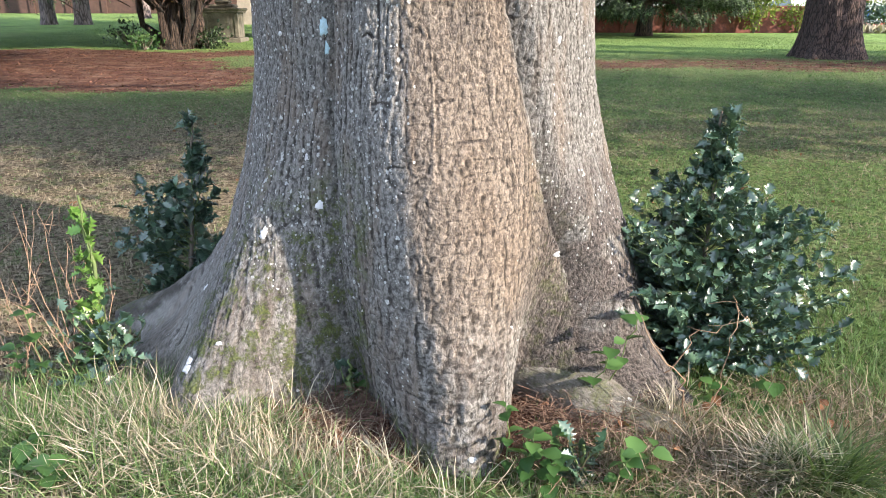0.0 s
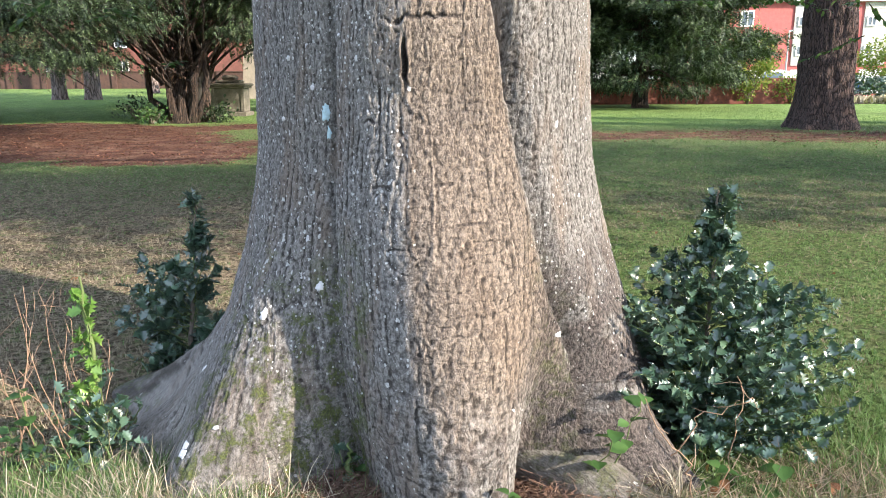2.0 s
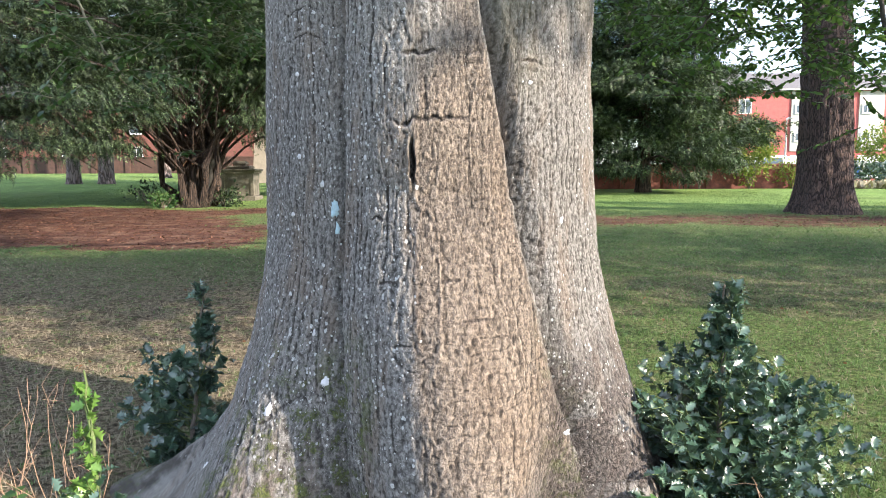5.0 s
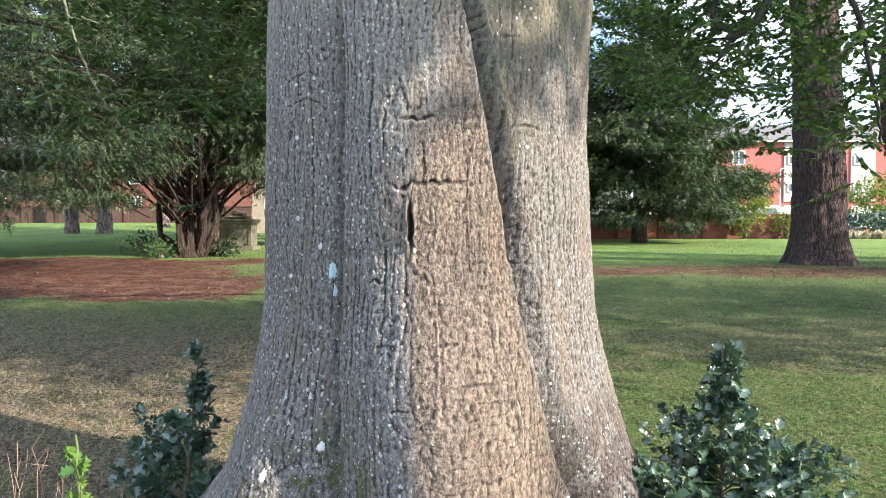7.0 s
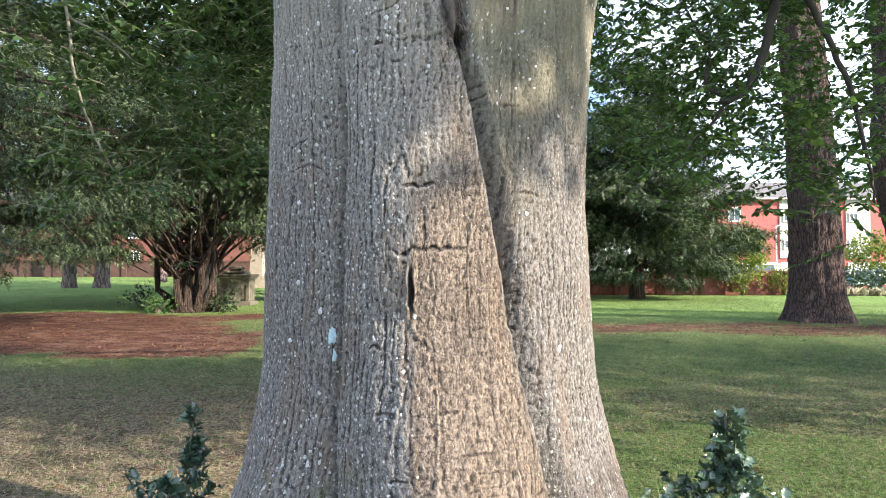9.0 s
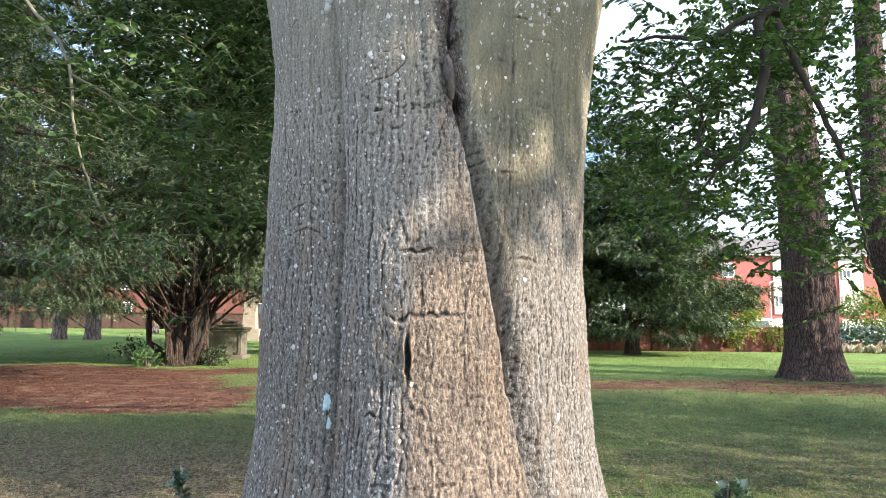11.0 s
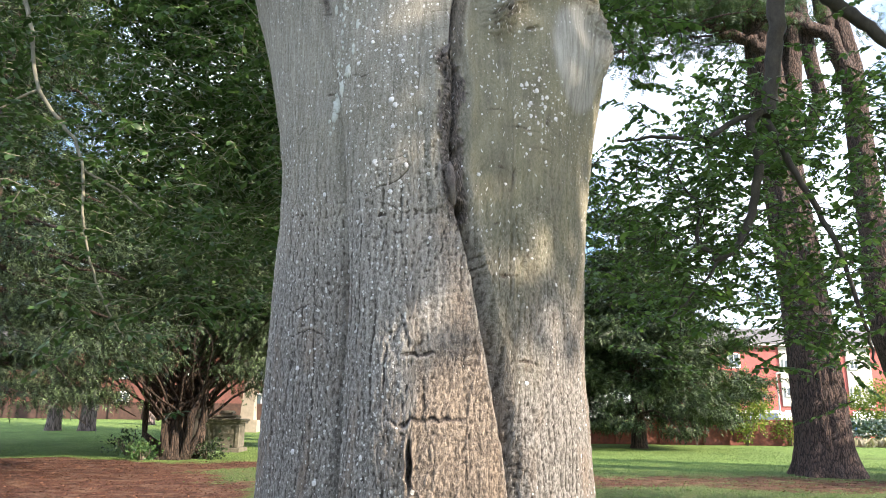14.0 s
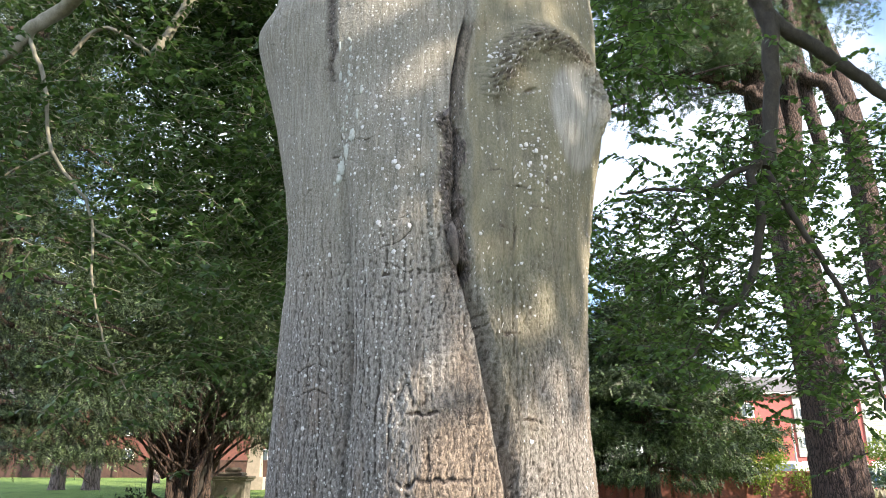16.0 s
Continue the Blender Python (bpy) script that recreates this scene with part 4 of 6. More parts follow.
SMALL_T = (np.array([(0, 0, 0), (-0.34, 0.5, 0.10), (0, 1, -0.1), (0.34, 0.5, 0.10)]), [(0, 1, 2), (0, 2, 3)])
ROUND_T = (np.array([(0, 0, 0), (-0.30, 0.28, 0.05), (-0.27, 0.68, 0.0), (0, 1, -0.14), (0.27, 0.68, 0.0), (0.30, 0.28, 0.05)]), [(0, 1, 5), (1, 2, 4), (1, 4, 5), (2, 3, 4)])
BEECH_T, HOLLY_T, YEW_T, WEED_T = ovate(), spiny(), frond(3, 0.40, 0.075), ovate(curl=0.3, width=0.45)
CEDAR_T = frond(3, 0.5, 0.06, 0.0)


def clumps(centre, radii, many, each, spread, hollow=0.55, low=-1.0):
    """Places for sprays: clumps in the outer shell of an ellipsoid, with gaps between; and the ways they point."""
    d = rng.normal(size=(many * 3, 3))
    d /= np.linalg.norm(d, axis=1)[:, None]
    d = d[d[:, 2] > low][:many]
    q = d * (hollow + (1 - hollow) * rng.random((len(d), 1)) ** 0.6) * (0.85 + 0.3 * rng.random((len(d), 1)))
    c = np.asarray(centre) + q * np.asarray(radii)
    p = np.repeat(c, each, 0) + rng.normal(size=(len(c) * each, 3)) * spread
    out = np.repeat(d, each, 0) + 0.7 * rng.normal(size=p.shape)
    return p, out


def spray_crown(blobs, template, size, droop=0.5, spread=0.35, tiers=False):
    """tiers: most sprays stand in broad flat boughs with dark gaps between them, the rest fill the core."""
    geo = Geo()
    for centre, radii, many, each in blobs:
        if tiers:
            wide = np.array((0.62, 0.62, 0.20)) * (spread / 0.35)
            wide = wide * (0.9, 0.9, 0.8)
            p, out = clumps(centre, radii, max(many // 6, 3), int(each * 4.4), wide, 0.78)
            inner, way = clumps(centre, np.asarray(radii) * 0.86, many // 3, each, 0.4, 0.35)
            p, out = np.concatenate([p, inner]), np.concatenate([out, way])
        else:
            p, out = clumps(centre, radii, many, each, spread)
        out[:, 2] -= droop
        up = rng.normal(size=out.shape) * 0.5 + np.array([0, 0, 1.0])
        geo.scatter(template, p, turns(out, up), size * (0.6 + 0.8 * rng.random(len(p))))
    return geo


def bend(a, b, sag=0.0, n=7, wander=0.05):
    """Points from a to b that sag and wander a little."""
    a, b = np.asarray(a, float), np.asarray(b, float)
    t = np.linspace(0, 1, n)[:, None]
    p = a + (b - a) * t
    p[:, 2] -= sag * 4 * (t * (1 - t))[:, 0] * np.linalg.norm(b - a)
    step = np.cumsum(rng.normal(size=(n, 3)), 0) * wander * np.linalg.norm(b - a) / n ** 0.5
    return p + step * np.sin(t * np.pi) ** 0.5


def knotty(points, n=5, wander=0.03):
    """A limb's line through some points, with small kinks."""
    p = np.asarray(points, float)
    t = np.linspace(0, len(p) - 1, n * (len(p) - 1) + 1)
    # cubic through the points
    out = []
    for u in t:
        i = min(int(u), len(p) - 2)
        f = u - i
        a, b, c, d = p[max(i - 1, 0)], p[i], p[i + 1], p[min(i + 2, len(p) - 1)]
        out.append(0.5 * (2 * b + (c - a) * f + (2 * a - 5 * b + 4 * c - d) * f * f + (3 * b - a - 3 * c + d) * f ** 3))
    out = np.array(out)
    k = rng.normal(size=out.shape) * wander
    k[0] = k[-1] = 0
    return out + k


def bole(path, radii, sides=40, flare=0.0, ribs=7, depth=0.08, rows=60):
    """A standing trunk with ribbed bark, along a list of points."""
    path, radii = np.asarray(path, float), np.asarray(radii, float)
    t = np.linspace(0, len(path) - 1, rows)
    c = np.stack([np.interp(t, np.arange(len(path)), path[:, k]) for k in range(3)], -1)
    r = np.interp(t, np.arange(len(path)), radii)
    a = np.linspace(0, 2 * np.pi, sides, endpoint=False)
    A, H = np.meshgrid(a, c[:, 2] - c[0, 2])
    crust = np.abs(vn(A * ribs * 1.3 + 2 * vn(H * 0.9, A * 2, 53), H * 2.2, 54) - 0.5)
    R = r[:, None] * (1 + depth * (fbm(np.cos(A) * 3 + 9, np.sin(A) * 3 + H * 0.25, 51) - 0.5) * 2 + 0.4 * depth * np.sin(5 * A + 2 * fbm(H * 0.6, 0 * H, 52)) + 1.1 * depth * (crust - 0.25))
    R = R * (1 + flare * np.exp(-np.maximum(H - 0.15, 0) / (0.55 * radii[0])) * (0.7 + 0.5 * np.sin(5 * A + 1) ** 2))
    pts = np.stack([c[:, None, 0] + R * np.cos(A), c[:, None, 1] + R * np.sin(A), c[:, None, 2] + 0 * A], -1)
    i, j = np.meshgrid(np.arange(rows - 1), np.arange(sides), indexing="ij")
    k = (j + 1) % sides
    geo = Geo()
    geo.add(pts, np.stack([i * sides + j, i * sides + k, (i + 1) * sides + k, (i + 1) * sides + j], -1).reshape(-1, 4))
    return geo


def gz(x, y):
    return float(ground_z(np.array(x), np.array(y)))


# ---- trees at a distance ----
def pine(x, y, r, lean):
    tree = thing("pine_tree", "tall pine with pinkish plated bark", "tree", "pines by the far wall", at=(x, y, gz(x, y) - 0.1))
    part("trunk", bole([(x, y, gz(x, y) - 0.2), (x + lean * 0.5, y, 6), (x + lean, y, 14)], [r, r * 0.85, r * 0.5], 60, 0.25, 4, 0.07, 120), PINE_BARK, tree)
    part("crown", spray_crown([((x + lean, y, 14), (3.2, 3.2, 3.0), 70, 12)], CEDAR_T, 0.6, 0.2), CEDAR_LEAF, tree, kind="stuff")


for args in ((-22.5, 42, 0.42, 0.0), (-20.5, 42, 0.46, 0.1), (-19.9, 50, 0.38, 0.0)):
    pine(*args)


def yew_tree():
    x0, y0 = -8.7, 23.2
    z0 = gz(x0, y0)
    tree = thing("yew_tree", "old many-stemmed yew with dark drooping foliage", "tree", at=(x0, y0, z0 - 0.1))
    bottoms = [(-0.46, 0.1), (-0.30, -0.22), (-0.12, -0.32), (0.08, -0.30), (0.0, 0.3), (0.26, -0.24), (0.36, -0.05), (0.48, 0.15)]
    part("trunk", bole([(x0, y0, z0 - 0.2), (x0 - 0.02, y0, z0 + 0.7), (x0 + 0.05, y0, z0 + 1.5)], [0.50, 0.38, 0.30], 90, 0.35, 4, 0.26, 60), YEW_BARK, tree)
    for bx, by in bottoms:
        p = bend((x0 + bx, y0 + by, z0 - 0.15), (x0 + bx * 2.7 + 0.12 * rng.normal(), y0 + by * 2, z0 + 3.2), 0, 8, 0.10)
        geo = Geo()
        geo.tube(p, np.linspace(0.13, 0.05, 8) * (0.8 + 0.4 * rng.random(8)), 12, 0.7)
        part("stem", geo, YEW_BARK, tree)
    geo = Geo()
    for _ in range(120):
        bx, by = bottoms[int(rng.integers(8))]
        a = rng.random() * 2 * np.pi
        h = 1.2 + 1.6 * rng.random()
        start = np.array((x0 + bx * (1 + 0.8 * h / 1.6), y0 + by * 1.5, z0 + h))
        end = start + np.array((np.cos(a) * (2.2 + 2 * rng.random()), np.sin(a) * 2.2, 1.6 + 1.5 * rng.random()))
        geo.tube(bend(start, end, -0.06, 7, 0.06), np.linspace(0.055, 0.012, 7), 5)
    part("branchwork", geo, YEW_BARK, tree, kind="stuff")
    blobs = [((x0 + 0.3, y0, z0 + 6.6), (4.6, 4.2, 3.6), 360, 76), ((x0 + 3.3, y0 + 0.5, z0 + 5.0), (2.6, 2.6, 2.2), 170, 70),
             ((x0 - 3.6, y0 - 0.5, z0 + 4.2), (2.8, 2.6, 2.2), 200, 72), ((x0 + 0.5, y0, z0 + 9.5), (3.4, 3.2, 3.2), 150, 24), ((x0 + 2.3, y0 + 0.6, z0 + 3.1), (1.3, 1.2, 0.9), 50, 36)]
    part("crown", spray_crown(blobs, YEW_T, 0.185, tiers=True), YEW_LEAF, tree, kind="stuff")


def conifer(x, y, height, radius, low, many, label, each=26, size=0.42, stem=0.45, template=None, leaf=None):
    """A broad dark evergreen whose boughs hang low."""
    z0 = gz(x, y)
    tree = thing("evergreen_tree", label, "tree", at=(x, y, z0 - 0.1))
    part("trunk", bole([(x, y, z0 - 0.2), (x, y, z0 + height * 0.9)], [stem, stem * 0.3], 20, 0.3, 5, 0.1, 30), YEW_BARK, tree)
    geo = Geo()
    for _ in range(46):
        a, h = rng.random() * 2 * np.pi, low + 0.3 + (height * 0.75 - low) * rng.random()
        reach = radius * (1 - 0.6 * h / height) * 0.95
        geo.tube(bend((x, y, z0 + h + 0.5), (x + reach * np.cos(a), y + reach * np.sin(a), z0 + h - 0.1 * reach), -0.05, 6), np.linspace(0.09, 0.015, 6), 5)
    part("branchwork", geo, YEW_BARK, tree, kind="stuff")
    blobs = []
    steps = 5
    for i in range(steps):
        t = i / (steps - 1)
        rad = radius * (1.0 - 0.62 * t)
        tall = (height - low) / steps * 0.9
        blobs.append(((x, y, z0 + low + tall + (height - low - 2 * tall) * t), (rad, rad, tall), int(many * (1.3 - 0.8 * t) / steps), each))
    part("crown", spray_crown(blobs, template or YEW_T, size, tiers=True), leaf or YEW_LEAF, tree, kind="stuff")
    return tree


yew_tree()
conifer(-15.5, 21.5, 22, 6.4, 1.5, 900, "broad dark evergreen with low hanging boughs", 46, 0.22)
conifer(-6.2, 31.5, 26, 6.5, 4.2, 900, "tall dark evergreen behind the yew", 30)
conifer(-11.2, 15.2, 17, 4.4, 1.25, 600, "dark evergreen with bare inner boughs near the lawn", 60, 0.165, 0.35)
conifer(-21.0, 28.0, 19, 6.0, 2.4, 330, "tall dark evergreen at the lawn's edge")
conifer(11.6, 38.5, 13.5, 6.2, 0.9, 1250, "dark evergreen in front of the brick wall", 40, 0.34)
conifer(5.5, 39.5, 14.0, 5.0, 0.9, 640, "dark evergreen beside the brick wall", 36, 0.36)


def cedar():
    x, y = 12.2, 20.3
    z0 = gz(x, y)
    tree = thing("cedar_tree", "massive dark red-brown cedar with high spreading limbs", "tree", at=(x, y, z0 - 0.1))
    path = [(x, y, z0 - 0.3), (x - 0.05, y, 2.5), (x - 0.2, y, 6), (x - 0.55, y, 11), (x - 0.8, y, 16), (x - 0.9, y, 22), (x - 0.9, y, 26)]
    part("trunk", bole(path, [0.84, 0.78, 0.72, 0.62, 0.52, 0.36, 0.15], 120, 0.50, 12, 0.11, 300), CEDAR_BARK, tree, "dark ridged red-brown trunk flaring at the ground")
    second = [(x + 0.1, y + 0.6, 10.0), (x + 0.65, y + 0.9, 14.0), (x + 0.88, y + 0.9, 15.7), (x + 1.42, y + 0.9, 18.7), (x + 1.6, y + 0.9, 23.0)]
    part("limb", bole(second, [0.34, 0.42, 0.40, 0.34, 0.2], 24, 0, 7, 0.06, 50), CEDAR_BARK, tree)
    third = [(x + 0.4, y - 0.1, 10.8), (x + 0.95, y - 0.3, 12.6), (x + 0.79, y - 0.3, 13.6), (x + 0.70, y - 0.3, 14.9), (x + 0.58, y - 0.3, 16.8), (x + 0.66, y - 0.3, 20.0)]
    part("limb", bole(third, [0.16, 0.24, 0.24, 0.23, 0.2, 0.12], 18, 0, 7, 0.06, 50), CEDAR_BARK, tree)
    tips = []
    boughs = [([(13.42, 19.6, 14.56), (12.62, 19.6, 15.05), (11.16, 19.6, 15.6), (9.85, 19.6, 15.72), (9.02, 19.6, 16.15), (8.18, 19.6, 16.6), (7.26, 19.6, 17.62), (6.5, 19.5, 18.6)], 0.24, 0.12),
              ([(11.6, 20.1, 14.0), (11.08, 19.8, 14.3), (10.25, 19.8, 14.66), (9.41, 19.8, 14.97), (8.52, 19.8, 14.87), (7.4, 19.6, 14.5)], 0.24, 0.09),
              ([(11.5, 20.1, 16.9), (10.44, 19.9, 16.94), (9.75, 19.9, 15.81), (8.01, 19.9, 14.96), (6.07, 19.9, 13.91)], 0.13, 0.04),
              ([(11.5, 20.1, 17.1), (10.51, 20.0, 17.2), (10.02, 20.0, 17.93), (9.2, 20.0, 18.8)], 0.11, 0.05)]
    for h, a, reach, rise in ((15.8, 190, 4.6, 1.6), (17.2, 150, 4.2, 1.5), (18.2, 20, 5.0, 2.0), (17.6, 80, 4.0, 1.4), (19.5, 190, 6.0, 1.2), (17.0, 120, 5.4, 1.0), (16.0, 60, 5.0, 1.2), (20.5, 60, 5, 1.0)):
        a = radians(a)
        start = np.array((x - 0.6, y, h))
        boughs.append((bend(start, start + np.array((np.cos(a) * reach, np.sin(a) * reach, rise)), -0.05, 6, 0.10), 0.18, 0.05))
    for line, thick, thin in boughs:
        geo = Geo()
        main = knotty(line, 4, 0.05)
        geo.tube(main, np.linspace(thick, thin, len(main)), 10, 0.18)
        for _ in range(16):
            q = main[int(rng.integers(len(main) // 4, len(main)))]
            tip = q + rng.normal(size=3) * (1.1, 1.0, 0.45) + (0, 0, 0.4)
            geo.tube(bend(q, tip, 0, 5, 0.12), np.linspace(0.045, 0.012, 5), 5)
            tips.append(tip)
        part("limb", geo, CEDAR_BARK, tree)
    blobs = [(t, (1.1, 1.0, 0.34), 8, 27) for t in tips] + [((x - 0.5, y, 23), (5, 5, 2.5), 90, 14)]
    part("crown", spray_crown(blobs, CEDAR_T, 0.19, 0.05, 0.2), CEDAR_LEAF, tree, kind="stuff")


cedar()


def leaning_cedar():
    """The second cedar, with two stems that part high up."""
    line = [(17.9, 22.5, -0.2), (17.3, 22.5, 1.04), (16.55, 22.5, 2.79), (16.05, 22.5, 4.59), (15.92, 22.5, 6.57), (16.03, 22.5, 8.16), (15.94, 22.5, 10.37), (15.97, 22.5, 14.97), (15.7, 22.5, 17.17), (15.26, 22.5, 19.62), (14.66, 22.5, 23.62)]
    x, y, z = line[0]
    tree = thing("cedar_tree", "dark leaning cedar at the edge of the lawn", "tree", at=(x, y, z))
    part("trunk", bole(line, np.interp(np.arange(len(line)), [0, 1, 6, len(line) - 1], [0.75, 0.62, 0.46, 0.2]), 60, 0.4, 10, 0.10, 200), CEDAR_BARK, tree)
    for pts, thick, thin in (([(15.96, 22.3, 13.42), (15.42, 22.3, 15.27), (15.04, 22.3, 16.77), (14.69, 22.3, 19.47), (14.59, 22.3, 20.51)], 0.34, 0.24), ([(15.95, 22.4, 6.55), (15.74, 22.4, 7.33), (15.4, 22.4, 7.48), (14.81, 22.4, 7.26)], 0.20, 0.08)):
        geo = Geo()
        main = knotty(pts, 6, 0.03)
        geo.tube(main, np.linspace(thick, thin, len(main)), 14, 0.12)
        part("limb", geo, CEDAR_BARK, tree)
    top = line[-1]
    tips = [np.array(top) + rng.normal(size=3) * (2.6, 2.0, 1.8) for _ in range(26)]
    geo = Geo()
    for tip in tips:
        geo.tube(bend((top[0] + 0.2, top[1], top[2] - 2.5 + 2.5 * rng.random()), tip, -0.05, 6, 0.1), np.linspace(0.09, 0.02, 6), 6)
    part("branchwork", geo, CEDAR_BARK, tree, kind="stuff")
    part("crown", spray_crown([(t, (1.0, 1.0, 0.3), 8, 24) for t in tips], CEDAR_T, 0.19, 0.05, 0.2), CEDAR_LEAF, tree, kind="stuff")


leaning_cedar()


# ---- walls and houses ----
BRICK = plain("red_brick", (0.20, 0.062, 0.042), (0.075, 0.030, 0.024), 0.85, 4, 0.5, 0.01)
BRICK_PALE = plain("pinkish_brick", (0.42, 0.115, 0.105), (0.33, 0.085, 0.08), 0.85, 3, 0.3, 0.01)
BRICK_DULL = plain("dull_brick", (0.19, 0.075, 0.058), (0.11, 0.045, 0.036), 0.85, 3, 0.3, 0.01)
CLADDING = plain("white_cladding", (0.47, 0.455, 0.42), (0.40, 0.39, 0.36), 0.6, 2, 0.1, 0.01)
ROOF = plain("grey_tiles", (0.16, 0.15, 0.15), (0.10, 0.095, 0.095), 0.8, 4, 0.4, 0.02)
STONE = plain("weathered_stone", (0.17, 0.155, 0.12), (0.065, 0.06, 0.045), 0.9, 3.5, 0.7, 0.02)
PALE_STONE = plain("pale_stone", (0.36, 0.32, 0.26), (0.25, 0.22, 0.18), 0.85, 4, 0.4, 0.01)
FRAME_WHITE = plain("white_frame", (0.78, 0.78, 0.78), (0.70, 0.70, 0.70), 0.4, 5, 0.05)
CAR_BLUE = plain("blue_paint", (0.03, 0.11, 0.36), (0.025, 0.09, 0.30), 0.3, 2, 0.02)
VAN_WHITE = plain("white_paint", (0.76, 0.77, 0.78), (0.70, 0.71, 0.72), 0.3, 2, 0.02)
RUBBER = plain("rubber", (0.03, 0.03, 0.03), (0.02, 0.02, 0.02), 0.8, 9)
GALVANISED = plain("grey_metal", (0.45, 0.46, 0.46), (0.36, 0.36, 0.36), 0.45, 6, 0.05, metallic=0.6)
GLASS, gn, gl, gb = material("window_glass", 0.08)
gl.new(ramp_node(gn, gl, noise_node(gn, gl, 1.5), [(0.3, (0.05, 0.07, 0.09)), (0.7, (0.11, 0.14, 0.17))]), gb.inputs["Base Color"])


DARK_BRICK = plain("dark_brick", (0.10, 0.055, 0.042), (0.05, 0.03, 0.025), 0.9, 4, 0.5, 0.01)


def churchyard_wall(x0, x1, y, height, label, name="garden_wall", pillars=2.8, brick=BRICK):
    geo = Geo()
    xs = np.linspace(x0, x1, 60)
    v = []
    for x in xs:
        z = gz(x, y)
        for yy in (y - 0.11, y + 0.11):
            v += [(x, yy, z - 0.3), (x, yy, z + height - 0.09)]
    f = []
    for i in range(len(xs) - 1):
        a, b = 4 * i, 4 * i + 4
        f += [(a, b, b + 1, a + 1), (a + 2, a + 3, b + 3, b + 2), (a + 1, b + 1, b + 3, a + 3)]
    f += [(0, 1, 3, 2), (4 * len(xs) - 4, 4 * len(xs) - 2, 4 * len(xs) - 1, 4 * len(xs) - 3)]
    geo.add(v, f)
    wall = single(name, geo, brick, label, "wall", kind="structure", soft=False)
    x = x0
    while x < x1:
        z = gz(x, y)
        cap, post = Geo(), Geo()
        post.box(x - 0.2, y - 0.22, z - 0.3, x + 0.2, y + 0.22, z + height)
        part("pillar", post, brick, wall, soft=False)
        n = 8
        for k in range(n):
            a, b = x + 0.2 + (pillars - 0.4) * k / n, x + 0.2 + (pillars - 0.4) * (k + 1) / n - 0.012
            zz = gz((a + b) / 2, y)
            cap.box(a, y - 0.16, zz + height - 0.09, b, y + 0.16, zz + height)
        part("coping", cap, brick, wall, soft=False)
        x += pillars


churchyard_wall(3.6, 24.5, 44.6, 1.62, "weathered red brick wall with pillars")
churchyard_wall(-48, -8, 57.0, 1.35, "low dark brick wall behind the pines", brick=DARK_BRICK)


def house(name, label, x0, x1, y, z0, eaves, ridge, bays, brick, garages=True):
    """A long three-storey terrace; bays: its facade from one side to the other, (width, kind)."""
    ob = thing(name, label, "house", at=(x0, y, z0))
    wall, x = Geo(), x0
    wall.box(x0, y + 0.02, z0 - 1, x1, y + 9, eaves)
    part("wall", wall, brick, ob, soft=False)
    roof = Geo()
    roof.add([(x0 - 0.4, y - 0.5, eaves), (x1 + 0.4, y - 0.5, eaves), (x1 + 0.4, y + 4.5, ridge), (x0 - 0.4, y + 4.5, ridge), (x1 + 0.4, y + 9.5, eaves), (x0 - 0.4, y + 9.5, eaves),
              (x0 - 0.4, y - 0.5, eaves - 0.2), (x1 + 0.4, y - 0.5, eaves - 0.2)], [(0, 1, 2, 3), (3, 2, 4, 5), (6, 7, 1, 0)])
    roof.add([(x0 - 0.4, y - 0.5, eaves), (x0 - 0.4, y + 4.5, ridge), (x0 - 0.4, y + 9.5, eaves)], [(0, 1, 2)])
    part("roof", roof, ROOF, ob, soft=False)
    gutter = Geo()
    gutter.box(x0 - 0.4, y - 0.56, eaves - 0.22, x1 + 0.4, y - 0.44, eaves - 0.08)
    part("gutter", gutter, FRAME_WHITE, ob, soft=False)
    for width, kind in bays:
        if kind == "clad":
            g = Geo()
            rows = 30
            for k in range(rows):
                a = z0 + 2.7 + (eaves - 0.25 - z0 - 2.7) * k / rows
                g.box(x + 0.05, y - 0.10 - 0.02 * (k % 2), a, x + width - 0.05, y + 0.05, a + (eaves - z0 - 2.95) / rows - 0.015)
            part("cladding", g, CLADDING, ob, "pale weatherboard", soft=False)
        for level in (0, 1, 2):
            zz = z0 + 0.9 + 2.75 * level
            if level == 0 and garages:
                g = Geo()
                g.box(x + 0.2, y - 0.06, z0, x + width - 0.2, y + 0.04, z0 + 2.3)
                part("garage_door", g, FRAME_WHITE, ob, soft=False)
                continue
            if kind == "brick" and width < 3.8:
                continue
            w, h = (0.95, 0.95) if kind == "clad" else (1.3, 1.5)
            cx = x + (0.3 * width if kind == "clad" else 0.7 * width)
            front = y - (0.16 if kind == "clad" else 0.03)
            fr, gl_ = Geo(), Geo()
            for a, b, c, d in ((cx - w / 2, zz, cx + w / 2, zz + 0.12), (cx - w / 2, zz + h - 0.12, cx + w / 2, zz + h), (cx - w / 2, zz + 0.12, cx - w / 2 + 0.12, zz + h - 0.12), (cx + w / 2 - 0.12, zz + 0.12, cx + w / 2, zz + h - 0.12), (cx - 0.04, zz + 0.12, cx + 0.04, zz + h - 0.12)):
                fr.box(a, front - 0.06, b, c, y + 0.03, d)
            win = part("window", fr, FRAME_WHITE, ob, soft=False)
            gl_.box(cx - w / 2 + 0.1, front - 0.02, zz + 0.1, cx + w / 2 - 0.1, y + 0.025, zz + h - 0.1)
            pane = new("pane", gl_.mesh("pane", GLASS, False))
            pane.parent, pane.matrix_parent_inverse = win, Matrix()
        x += width
    return ob


